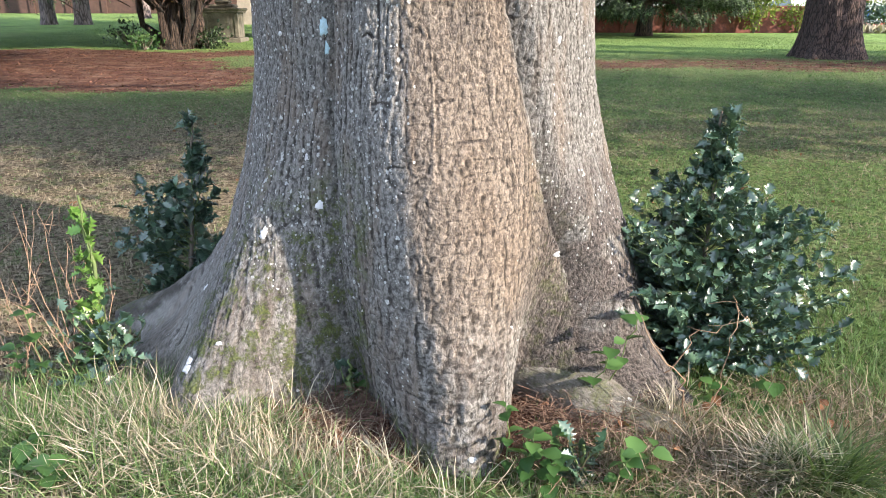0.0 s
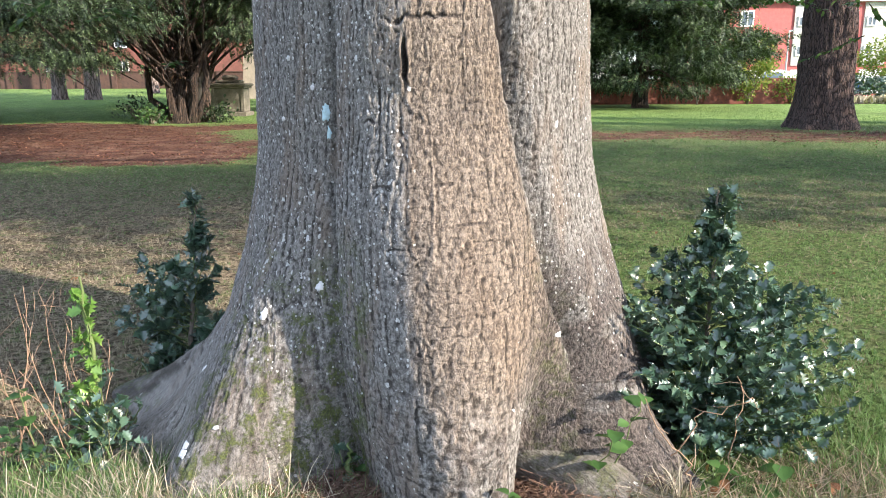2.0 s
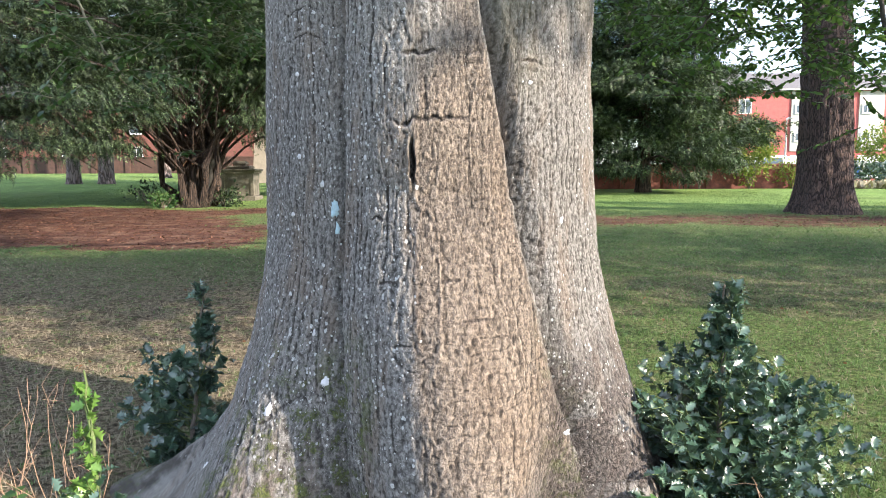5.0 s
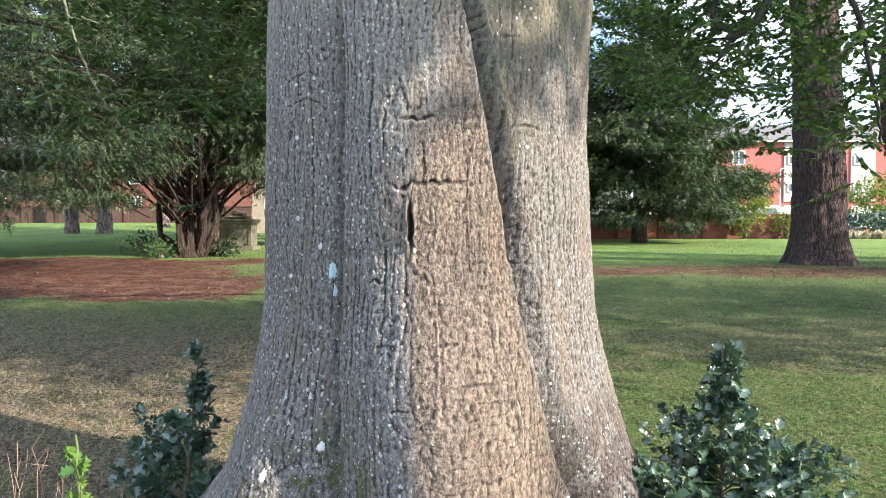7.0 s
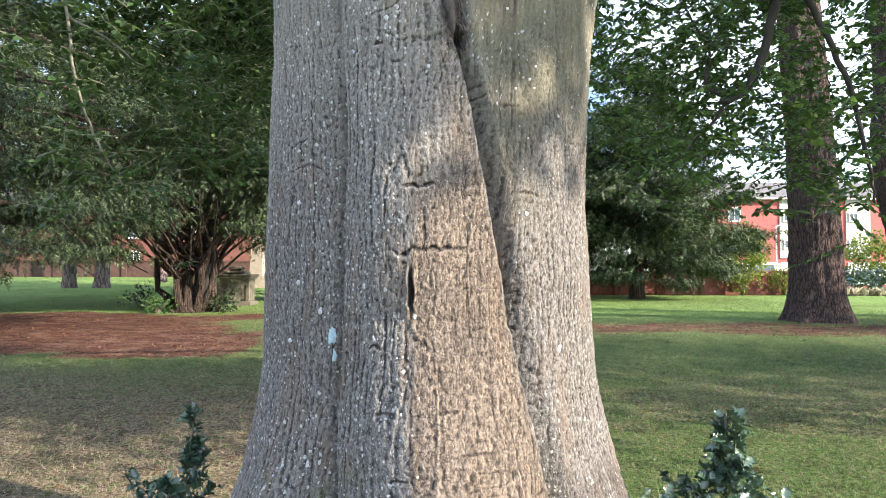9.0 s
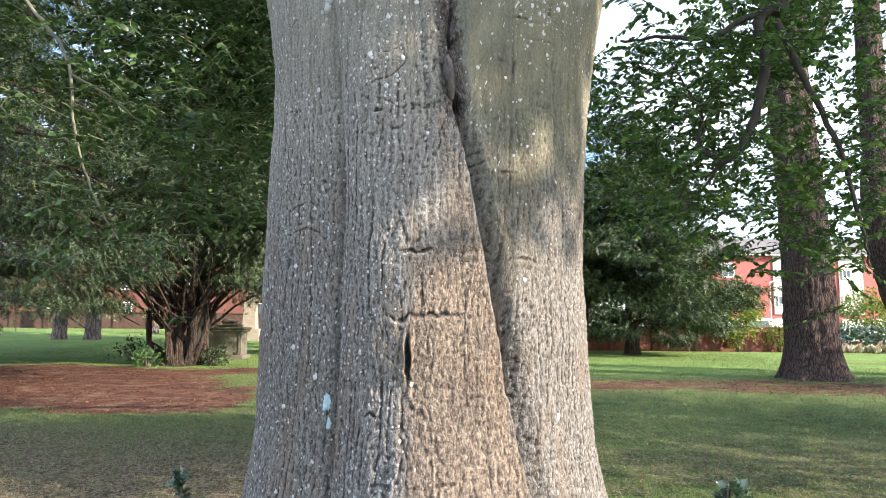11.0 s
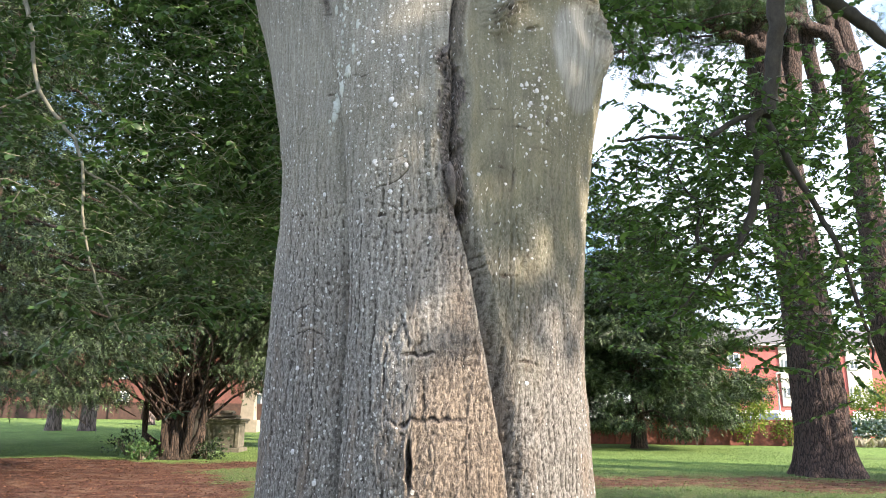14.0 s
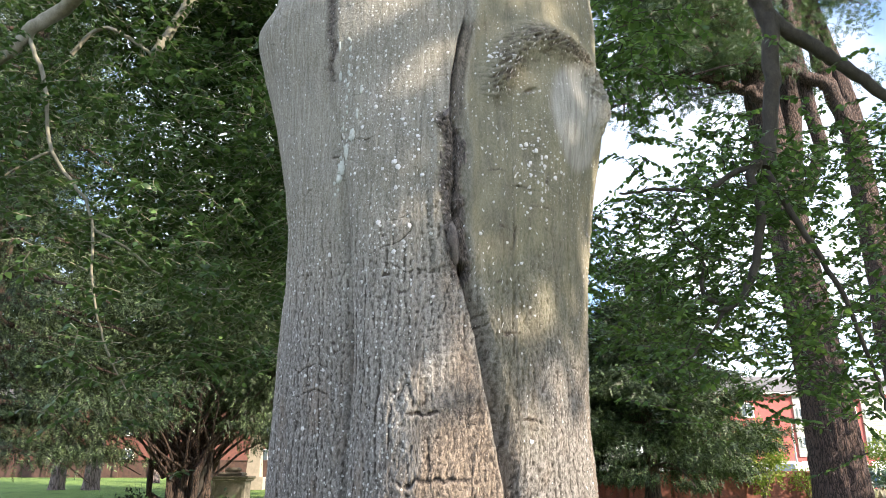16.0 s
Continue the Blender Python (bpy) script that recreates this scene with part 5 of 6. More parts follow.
house("terraced_house", "red brick terrace with pale cladding and grey roof", 27.6, 62.0, 70, 0.6, 9.5, 11.6,
      [(4.2, "brick"), (3.3, "brick"), (2.9, "clad"), (3.9, "brick"), (2.6, "clad"), (3.4, "brick"), (2.6, "clad"), (4.0, "brick"), (2.6, "clad"), (4.5, "brick")], BRICK_PALE)
house("brick_house", "red brick house behind the pines, partly hidden", -62, -6, 72, 1.6, 8.5, 11.0,
      [(4.0, "brick"), (3.0, "brick")] * 8, BRICK_DULL, False)


def lamp_post():
    x, y, z = 33.1, 66.5, 0.5
    ob = thing("street_lamp", "slim pale metal street lamp behind the wall", "lamp", at=(x, y, z))
    g = Geo()
    g.tube([(x, y, z), (x, y, 3), (x, y, 6.25)], [0.11, 0.09, 0.06], 10)
    part("pole", g, GALVANISED, ob)
    g = Geo()
    g.tube([(x - 0.05, y, 6.25), (x + 0.3, y, 6.36), (x + 0.75, y, 6.38)], [0.09, 0.12, 0.05], 8)
    part("head", g, GALVANISED, ob)


lamp_post()


def vehicle(name, label, x, y, length, height, paint, boxy):
    z = 0.55
    ob = thing(name, label, "car", at=(x, y, z))
    prof = [(0, 0.3), (0, 0.85), (0.14, 0.95), (0.27, 1.0 if not boxy else 1.7), (0.34, height - z * 0), (0.78 if not boxy else 0.98, height), (0.98, 1.0), (1.0, 0.85), (1.0, 0.3)]
    v = [(x + p * length, y + s * 0.86 * (1 - 0.12 * (h > 1.2)), z + h) for s in (-1, 1) for p, h in prof]
    n = len(prof)
    g = Geo()
    g.add(v, [(i, i + 1, n + i + 1, n + i) for i in range(n - 1)])
    for base, flip in ((0, 1), (n, -1)):
        g.faces.append(np.array([[base + q for q in range(n)][::flip]]))
    part("body", g, paint, ob, soft=False)
    for px in (0.18, 0.82):
        for s in (-1, 1):
            w = Geo()
            w.tube([(x + px * length, y + s * 0.72, z + 0.33), (x + px * length, y + s * 0.9, z + 0.33)], 0.33, 18)
            part("wheel", w, RUBBER, ob)
    g = Geo()
    g.add([(x + (0.36 if not boxy else 0.3) * length, y - 0.90, z + 1.02), (x + 0.74 * length, y - 0.90, z + 1.02), (x + 0.70 * length, y - 0.80, z + height - 0.12), (x + 0.40 * length, y - 0.80, z + height - 0.12)], [(0, 1, 2, 3)])
    part("side_window", g, GLASS, ob, soft=False)


vehicle("parked_car", "blue car parked beyond the wall", 33.7, 62.5, 4.1, 1.5, CAR_BLUE, False)
vehicle("parked_van", "white van parked beyond the wall", 27.4, 63.5, 5.2, 2.1, VAN_WHITE, True)


def chest_tomb():
    x, y = -8.15, 27.3
    z = gz(x, y)
    ob = thing("pedestal_tomb", "weathered grey stone pedestal tomb with moulded cap", "tomb", at=(x, y, z))

    def slab(name, half, low, high, chamfer, label=""):
        g = Geo()
        rings = [(half - chamfer, low), (half, low + chamfer), (half, high - chamfer), (half - chamfer, high)]
        v = [(x + sx * h, y + sy * h * 0.9, z + q) for h, q in rings for sx, sy in ((-1, -1), (1, -1), (1, 1), (-1, 1))]
        f = [(4 * r + i, 4 * r + (i + 1) % 4, 4 * r + 4 + (i + 1) % 4, 4 * r + 4 + i) for r in range(3) for i in range(4)]
        g.add(v, f + [(12, 13, 14, 15), (3, 2, 1, 0)])
        part(name, g, STONE, ob, label, soft=False)

    slab("plinth", 0.72, -0.1, 0.16, 0.03)
    slab("body", 0.60, 0.16, 1.08, 0.015)
    slab("cornice", 0.70, 1.08, 1.16, 0.03)
    slab("cap", 0.76, 1.16, 1.27, 0.04)
    slab("upper_step", 0.46, 1.27, 1.40, 0.05)
    slab("finial_block", 0.28, 1.40, 1.58, 0.08)
    for s in (-1, 1):
        g = Geo()
        g.box(x + s * 0.585 - 0.06, y - 0.575, z + 0.18, x + s * 0.585 + 0.06, y - 0.50, z + 1.07)
        part("corner_pilaster", g, STONE, ob, soft=False)


chest_tomb()


def obelisk():
    x, y = -11.2, 43
    z = gz(x, y)
    ob = thing("obelisk", "pale stone obelisk monument beside the tomb", "monument", at=(x, y, z))
    g = Geo()
    g.box(x - 0.7, y - 0.7, z - 0.1, x + 0.7, y + 0.7, z + 0.7)
    part("base", g, PALE_STONE, ob, soft=False)
    g = Geo()
    v = [(x + sx * h, y + sy * h, z + q) for h, q in ((0.42, 0.7), (0.30, 2.9), (0.02, 3.3)) for sx, sy in ((-1, -1), (1, -1), (1, 1), (-1, 1))]
    g.add(v, [(4 * r + i, 4 * r + (i + 1) % 4, 4 * r + 4 + (i + 1) % 4, 4 * r + 4 + i) for r in range(2) for i in range(4)])
    part("shaft", g, PALE_STONE, ob, soft=False)


obelisk()


# ---- boughs of the beech ----
LIMB = plain("limb_bark", (0.065, 0.056, 0.046), (0.022, 0.019, 0.015), 0.85, 14, 0.6, 0.006, (1, 1, 0.5))
PALE_LIMB = plain("pale_limb_bark", (0.22, 0.21, 0.16), (0.10, 0.095, 0.07), 0.85, 14, 0.5, 0.005, (1, 1, 0.5))


def limb(points, r0, r1, mat=None, sides=10, wander=0.008):
    p = knotty(points, 6, wander)
    geo = Geo()
    geo.tube(p, np.linspace(r0, r1, len(p)) * (1 + 0.08 * rng.random(len(p))), sides, 0.08)
    part("limb", geo, mat or LIMB, beech)
    return p


def leafy_twigs(anchors, length, per, size, twigs, leaves, template=None, flat=0.35, mean=(0, 0, -0.15), twig_r=0.004):
    """Twigs from each anchor with leaves set left and right in a nearly level, drooping plane."""
    n = len(anchors)
    a = rng.random(n) * 2 * np.pi
    way = np.stack([np.cos(a), np.sin(a), 0.35 * rng.normal(size=n)], -1) + np.asarray(mean)
    way /= np.linalg.norm(way, axis=1)[:, None]
    for i in range(n):
        reach = length * (0.6 + 0.8 * rng.random())
        pts = bend(anchors[i], anchors[i] + way[i] * reach + (0, 0, -0.12 * reach), -0.05, 5, 0.08)
        twigs.tube(pts, np.linspace(twig_r * 1.6, twig_r * 0.5, 5), 3, 0, False)
        t = np.linspace(0.08, 1.0, per)
        at = np.stack([np.interp(t * 4, np.arange(5), pts[:, k]) for k in range(3)], -1)
        side = np.cross(way[i], (0, 0, 1.0))
        side /= np.linalg.norm(side) + 1e-9
        sgn = np.where(np.arange(per) % 2 == 0, 1, -1)[:, None]
        out = way[i] * 0.5 + side * sgn * 0.9 + rng.normal(size=(per, 3)) * 0.28 + np.array((0, 0, -0.28))
        up = np.array((0, 0, 1.0)) + rng.normal(size=(per, 3)) * flat
        leaves.scatter(template or ROUND_T, at, turns(out, up), size * (0.7 + 0.6 * rng.random(per)))


def along(paths, many, spread):
    """Anchors strewn about the lines of some limbs."""
    pts = np.concatenate(paths)
    return pts[rng.integers(len(pts), size=many)] + rng.normal(size=(many, 3)) * spread


def in_box(many, lo, hi):
    return np.asarray(lo) + rng.random((many, 3)) * (np.asarray(hi) - np.asarray(lo))


def bunched(many, lo, hi, each=7, spread=0.22):
    """Anchors in loose bunches inside a box."""
    return np.repeat(in_box(many // each, lo, hi), each, 0) + rng.normal(size=(many // each * each, 3)) * (spread, spread, spread * 0.5)


def right_boughs():
    e = limb([(0.55, 1.3, 7.2), (1.8, 2.6, 7.4), (2.85, 3.4, 6.75), (3.06, 3.5, 6.10), (3.22, 3.5, 5.76), (3.50, 3.5, 5.54), (3.80, 3.5, 5.28), (4.13, 3.5, 4.97), (4.9, 3.6, 4.2)], 0.10, 0.042)
    a = limb([(3.08, 3.5, 6.05), (3.15, 3.5, 5.75), (3.11, 3.5, 5.3), (3.04, 3.5, 4.8), (2.95, 3.5, 4.28)], 0.085, 0.060)
    b = limb([(2.86, 3.5, 4.32), (2.78, 3.5, 4.18), (2.82, 3.5, 3.88), (2.74, 3.5, 3.47), (2.56, 3.5, 3.07), (2.36, 3.5, 2.99)], 0.045, 0.028)
    c = limb([(2.92, 3.5, 4.22), (3.09, 3.5, 3.83), (3.38, 3.5, 3.22), (3.55, 3.5, 2.55), (3.585, 3.45, 2.13)], 0.034, 0.009)
    d = limb([(2.86, 3.5, 4.25), (2.66, 3.5, 4.24), (2.38, 3.5, 4.05), (2.0, 3.55, 4.08), (1.63, 3.6, 4.06)], 0.030, 0.010)
    f = limb([(2.40, 3.5, 3.0), (2.25, 3.55, 3.15), (2.3, 3.6, 3.45), (2.1, 3.7, 3.9)], 0.022, 0.007)
    g = limb([(2.45, 3.5, 3.02), (2.2, 3.5, 2.7), (1.9, 3.5, 2.45)], 0.014, 0.006)
    h = limb([(3.45, 3.5, 2.95), (3.15, 3.6, 2.75), (2.9, 3.7, 2.45)], 0.013, 0.005)
    twigs, leaves = Geo(), Geo()
    low = along([b[-8:], d, f, g, h, c], 260, (0.30, 0.5, 0.25))
    mid = bunched(700, (1.35, 3.6, 2.55), (3.0, 6.5, 4.4))
    mid = mid[(mid[:, 2] > 3.1 - 0.25 * (mid[:, 0] - 1.3)) & (rng.random(len(mid)) < 0.62)]
    far = bunched(420, (2.9, 3.8, 2.3), (4.4, 6.8, 4.7))
    far = far[far[:, 2] > 2.2 + 0.75 * np.abs(far[:, 0] - 3.55 * (far[:, 1] + 2.3) / 6.2)]
    high = in_box(260, (2.7, 3.6, 4.2), (5.2, 5.5, 5.2))
    edge = in_box(120, (1.25, 2.4, 4.6), (1.9, 3.6, 5.9))
    for spots in (low, mid, far, high, edge):
        leafy_twigs(spots, 0.40, 19, 0.058, twigs, leaves)
    part("twig_spray", twigs, LIMB, beech, kind="stuff")
    # lighter leaf copy, sunlight put into its colour
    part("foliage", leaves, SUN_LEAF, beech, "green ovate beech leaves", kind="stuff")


def left_boughs():
    f = limb([(-0.6, 1.6, 6.6), (-2.6, 3.6, 7.6), (-4.40, 5, 7.12), (-4.81, 5, 6.71), (-5.02, 5, 6.38), (-5.6, 5, 5.9)], 0.11, 0.05, PALE_LIMB)
    g = limb([(-4.85, 5, 6.6), (-4.55, 5, 5.95), (-4.32, 5, 5.1), (-3.80, 5, 4.42), (-3.65, 5, 3.6), (-3.39, 5, 2.87), (-3.10, 5, 2.42)], 0.027, 0.006, PALE_LIMB)
    h = limb([(-3.3, 5.8, 8.2), (-3.46, 6, 7.7), (-3.82, 6, 6.97)], 0.085, 0.05, PALE_LIMB)
    k = limb([(-4.9, 6, 7.0), (-4.55, 6, 7.4), (-4.1, 6, 7.2), (-3.84, 6, 7.02)], 0.03, 0.02, PALE_LIMB)
    m = limb([(-3.72, 5, 4.2), (-3.3, 5.05, 3.95), (-2.85, 5.1, 3.62), (-2.2, 5.1, 3.55)], 0.014, 0.005, PALE_LIMB)
    o = limb([(-4.3, 5, 5.15), (-4.75, 4.9, 4.75), (-5.1, 4.8, 4.3)], 0.016, 0.006, PALE_LIMB)
    twigs, leaves = Geo(), Geo()
    low = along([g[14:], m], 120, (0.35, 0.5, 0.3))
    mid = bunched(1300, (-6.4, 4.6, 4.3), (-1.1, 7.5, 9.2))
    deep = np.concatenate([in_box(1300, (-5.0, 7.0, 4.6), (-1.6, 10.5, 10.5)), in_box(2500, (-5.6, 6.0, 8.0), (-1.6, 9.8, 14.0))])
    wing = in_box(170, (-3.6, 6.0, 2.9), (-1.6, 9.0, 4.6))
    edge = in_box(60, (-5.8, 4.2, 4.6), (-4.6, 5.6, 6.4))
    # the deep leaves take the darker copy, shade put into its colour
    shaded = Geo()
    for spots, template in ((low, ROUND_T), (mid, ROUND_T), (wing, ROUND_T), (edge, ROUND_T), (deep, SMALL_T)):
        leafy_twigs(spots, 0.45, 15, 0.080 if template is ROUND_T else 0.100, twigs, shaded if template is SMALL_T else leaves, template)
    part("foliage", shaded, SHADED_LEAF, beech, "beech leaves coloured darker for shade", kind="stuff")
    part("twig_spray", twigs, PALE_LIMB, beech, kind="stuff")
    part("foliage", leaves, BEECH_LEAF, beech, "green ovate beech leaves", kind="stuff")


def shading_crown():
    """The wide crown overhead, out of view: limbs and leaf masses added to shade lawn, trunk and trees and let the low
    sun in under them.
    """
    small = (np.array([(0, 0, 0), (-0.36, 0.5, 0.08), (0, 1, -0.1), (0.36, 0.5, 0.08)]), [(0, 1, 2), (0, 2, 3)])
    leaves = Geo()
    # unseen masses, set along the sun's way so their shadows fall where wanted
    masses = [((8.84, 0.08, 7.4), (3.4, 2.4, 2.6), 310, 0.30), ((13.1, 1.43, 7.0), (3.2, 2.6, 3.2), 190, 0.22), ((6.3, 0.97, 6.9), (2.4, 1.8, 1.5), 150, 0.30), ((2.9, 3.9, 9.8), (4.5, 4.0, 1.6), 90, 0.22),
              ((15.6, 5.55, 6.6), (3.4, 3.6, 3.0), 170, 0.22), ((7.6, -3.85, 6.95), (0.85, 0.55, 0.80), 34, 0.20), ((8.3, -3.4, 7.75), (0.9, 0.8, 0.5), 16, 0.2), ((12.0, 6.2, 15.5), (5.5, 4.5, 3.5), 120, 0.40), ((5.4, 3.15, 8.8), (3.4, 2.2, 1.4), 90, 0.22), ((5.6, 2.4, 11.2), (4.0, 3.2, 1.4), 90, 0.22)]
    for centre, radii, many, spread in masses:
        p, out = clumps(centre, radii, many, 20, spread, 0.1)
        leaves.scatter(small, p, turns(out, np.array((0, 0, 1.0)) + 0.6 * rng.normal(size=p.shape)), 0.17 * (0.7 + 0.6 * rng.random(len(p))))
        limb([(0.0, 1.4, 7.6), (np.array((0.0, 1.4, 8.4)) + np.array(centre)) / 2 + (0, 0, 0.9), centre], 0.16, 0.03, LIMB, 8, 0.05)
    part("high_foliage", leaves, BEECH_LEAF, beech, kind="stuff")


right_boughs()
left_boughs()
shading_crown()


def shrub(name, label, x, y, height, radius, many, leaf, size):
    z = gz(x, y)
    ob = thing(name, label, "shrub", at=(x, y, z))
    geo = Geo()
    for _ in range(9):
        a = rng.random() * 6.28
        geo.tube(bend((x, y, z - 0.05), (x + radius * 0.6 * np.cos(a), y + radius * 0.6 * np.sin(a), z + height * (0.6 + 0.3 * rng.random())), 0, 6), np.linspace(0.035, 0.01, 6), 5)
    part("stem", geo, BRANCH, ob)
    p, out = clumps((x, y, z + height * 0.58), (radius, radius, height * 0.45), many, 14, 0.16, 0.3)
    g = Geo()
    g.scatter(SMALL_T, p, turns(out), size * (0.6 + 0.8 * rng.random(len(p))))
    part("foliage", g, leaf, ob, kind="stuff")


shrub("yellow_shrub", "yellow-green shrub leaning over the brick wall", 19.9, 43.7, 4.3, 1.45, 300, YELLOW_LEAF, 0.17)
shrub("wall_creeper", "pale green creeper on the brick wall", 22.9, 44.1, 1.9, 1.2, 70, YELLOW_LEAF, 0.15)
shrub("small_tree", "small dark ivy-clad tree by the wall", 16.6, 43.4, 2.4, 0.5, 40, YEW_LEAF, 0.16)
shrub("round_shrub", "light green shrub behind the hedge", 32.0, 49.0, 4.2, 2.2, 340, YELLOW_LEAF, 0.17)
shrub("ground_shrub", "low grey-green shrub beside the yew", -10.9, 24.6, 0.7, 0.8, 15, YEW_LEAF, 0.10)
shrub("ivy_clump", "pale ivy clump at the foot of the yew", -9.6, 22.6, 0.40, 0.5, 22, WEED_LEAF, 0.10)
shrub("rust_shrub", "rust-red low shrub by a pine", -17.6, 48.5, 1.5, 0.9, 50, DEAD_LEAF, 0.16)
shrub("nettle_clump", "green weeds at the foot of the yew", -7.7, 23.4, 0.5, 0.6, 40, YEW_LEAF, 0.12)


def hedge():
    geo = Geo()
    n = 5200
    p = np.column_stack([25.4 + 18 * rng.random(n), 45.2 + 1.4 * rng.random(n), 0.2 + 1.75 * rng.random(n) ** 0.7])
    geo.scatter(SMALL_T, p, turns(rng.normal(size=p.shape) + (0, -0.8, 0.2)), 0.22 * (0.6 + 0.8 * rng.random(n)))
    single("hedge", geo, HOLLY, "dense dark green clipped hedge beyond the cedar", "hedge")
    geo = Geo()
    n = 900
    p = np.column_stack([24.6 + 14 * rng.random(n), 43.2 + 1.6 * rng.random(n), 0.2 + 0.1 * rng.random(n)])
    geo.scatter(SMALL_T, p, turns(rng.normal(size=p.shape) * 0.5 + (0, 0, 1.0)), 0.5 * (0.5 + 0.8 * rng.random(n)))
    single("rough_grass", geo, STRAW, "rough dry grass along the hedge", "grass", kind="stuff")


hedge()


def broad_tree(x, y, height, radius, low, many, label, leaf, stem=0.35):
    """A broad-leaved tree with a high crown of many leaf clumps."""
    z = gz(x, y)
    ob = thing("broadleaf_tree", label, "tree", at=(x, y, z))
    part("trunk", bole([(x, y, z - 0.3), (x + 0.1, y, low), (x, y, height * 0.8)], [stem, stem * 0.8, stem * 0.3], 24, 0.3, 5, 0.06, 40), LIMB, ob)
    geo = Geo()
    for _ in range(30):
        a, h = rng.random() * 6.28, low * 0.9 + (height * 0.7 - low) * rng.random()
        geo.tube(bend((x, y, z + h), (x + radius * 0.8 * np.cos(a), y + radius * 0.8 * np.sin(a), z + h + 1.5 * rng.random()), -0.05, 6, 0.1), np.linspace(0.08, 0.015, 6), 5)
    part("branchwork", geo, LIMB, ob, kind="stuff")
    g = Geo()
    for centre, radii, count in (((x, y, z + (low + height) / 2), (radius, radius, (height - low) / 2), many), ((x, y, z + low + 1.0), (radius * 0.9, radius * 0.9, 1.4), many // 3)):
        p, out = clumps(centre, radii, count, 34, 0.5, 0.35)
        g.scatter(SMALL_T, p, turns(out + (0, 0, -0.4), np.array((0, 0, 1.0)) + 0.5 * rng.normal(size=p.shape)), 0.18 * (0.7 + 0.6 * rng.random(len(p))))
    part("crown", g, leaf, ob, kind="stuff")


broad_tree(-11.5, 34.0, 30, 8.0, 6.0, 1650, "broad green tree behind the beech", SHADED_LEAF)
# two trees out of view, added for their shade on cedar and lawn
broad_tree(23.5, 14.3, 15, 5.0, 3.6, 300, "unseen broad green tree added to shade the cedar", BEECH_LEAF)
broad_tree(18.3, 4.6, 11, 4.6, 3.4, 230, "broad green tree that shades the lawn", BEECH_LEAF)


def far_trees():
    """A belt of woodland that closes the view."""
    for i, (x, y, h, r) in enumerate(((-75, 95, 17, 9), (-55, 100, 19, 10), (-36, 98, 16, 9), (-16, 102, 18, 10), (2, 98, 17, 10), (20, 104, 19, 10), (72, 96, 18, 9), (90, 92, 17, 9))):
        z = 0.5
        ob = thing("far_tree", "distant broad green tree", "tree", "far trees", at=(x, y, z))
        part("trunk", bole([(x, y, z - 0.5), (x, y, h * 0.7)], [0.5, 0.2], 12, 0.2, 5, 0.05, 12), BRANCH, ob)
        g = spray_crown([((x, y, z + h * 0.58), (r, r, h * 0.42), 260, 8), ((x + 2, y, z + h * 0.8), (r * 0.6, r * 0.6, h * 0.25), 90, 8)], SMALL_T, 1.1, 0.2, 0.8)
        part("crown", g, BEECH_LEAF, ob, kind="stuff")


far_trees()


# ---- plants round the foot of the beech ----
HOLLY_MESH, HOLLY_YOUNG_MESH, WEED_MESH = Geo(), Geo(), Geo()
HOLLY_MESH.add(*HOLLY_T)
HOLLY_YOUNG_MESH.add(*HOLLY_T)
WEED_MESH.add(*WEED_T)
HOLLY_MESH, HOLLY_YOUNG_MESH = HOLLY_MESH.mesh("leaf", HOLLY), HOLLY_YOUNG_MESH.mesh("leaf", HOLLY_YOUNG)
WEED_MESH = WEED_MESH.mesh("leaf", WEED_LEAF)
DEAD_MESH = Geo()
DEAD_MESH.add(*ovate(curl=0.5, width=0.36))
DEAD_MESH = DEAD_MESH.mesh("leaf", DEAD_LEAF)


# every other row of the spiny leaf, for the hidden ones
LEAN_ROWS = [3 * i + k for i in (0, 2, 3, 4, 5, 6, 8) for k in range(3)]
LEAN_FACES = [f for i in range(6) for a in (3 * i,) for f in ((a, a + 1, a + 4), (a, a + 4, a + 3), (a + 1, a + 2, a + 5), (a + 1, a + 5, a + 4))]


def lay_leaves(ob, mesh, template, mat, pos, turn, size, most=300):
    """The leaves nearest the lawn's front as pieces, the rest joined."""
    order = np.argsort(pos[:, 1] - 0.4 * pos[:, 2])
    for i in order[:most]:
        leaf = new("leaf", mesh)
        leaf.parent = ob
        m = Matrix(turn[i].tolist()).to_4x4()
        m = Matrix.Translation(Vector(pos[i]) - ob.matrix_basis.translation) @ m @ Matrix.Scale(float(size[i]), 4)
        leaf.matrix_basis = m
    rest = order[most:]
    if len(rest):
        g = Geo()
        g.scatter((template[0][LEAN_ROWS], LEAN_FACES) if template is HOLLY_T else template, pos[rest], turn[rest], size[rest])
        part("foliage", g, mat, ob, kind="stuff")


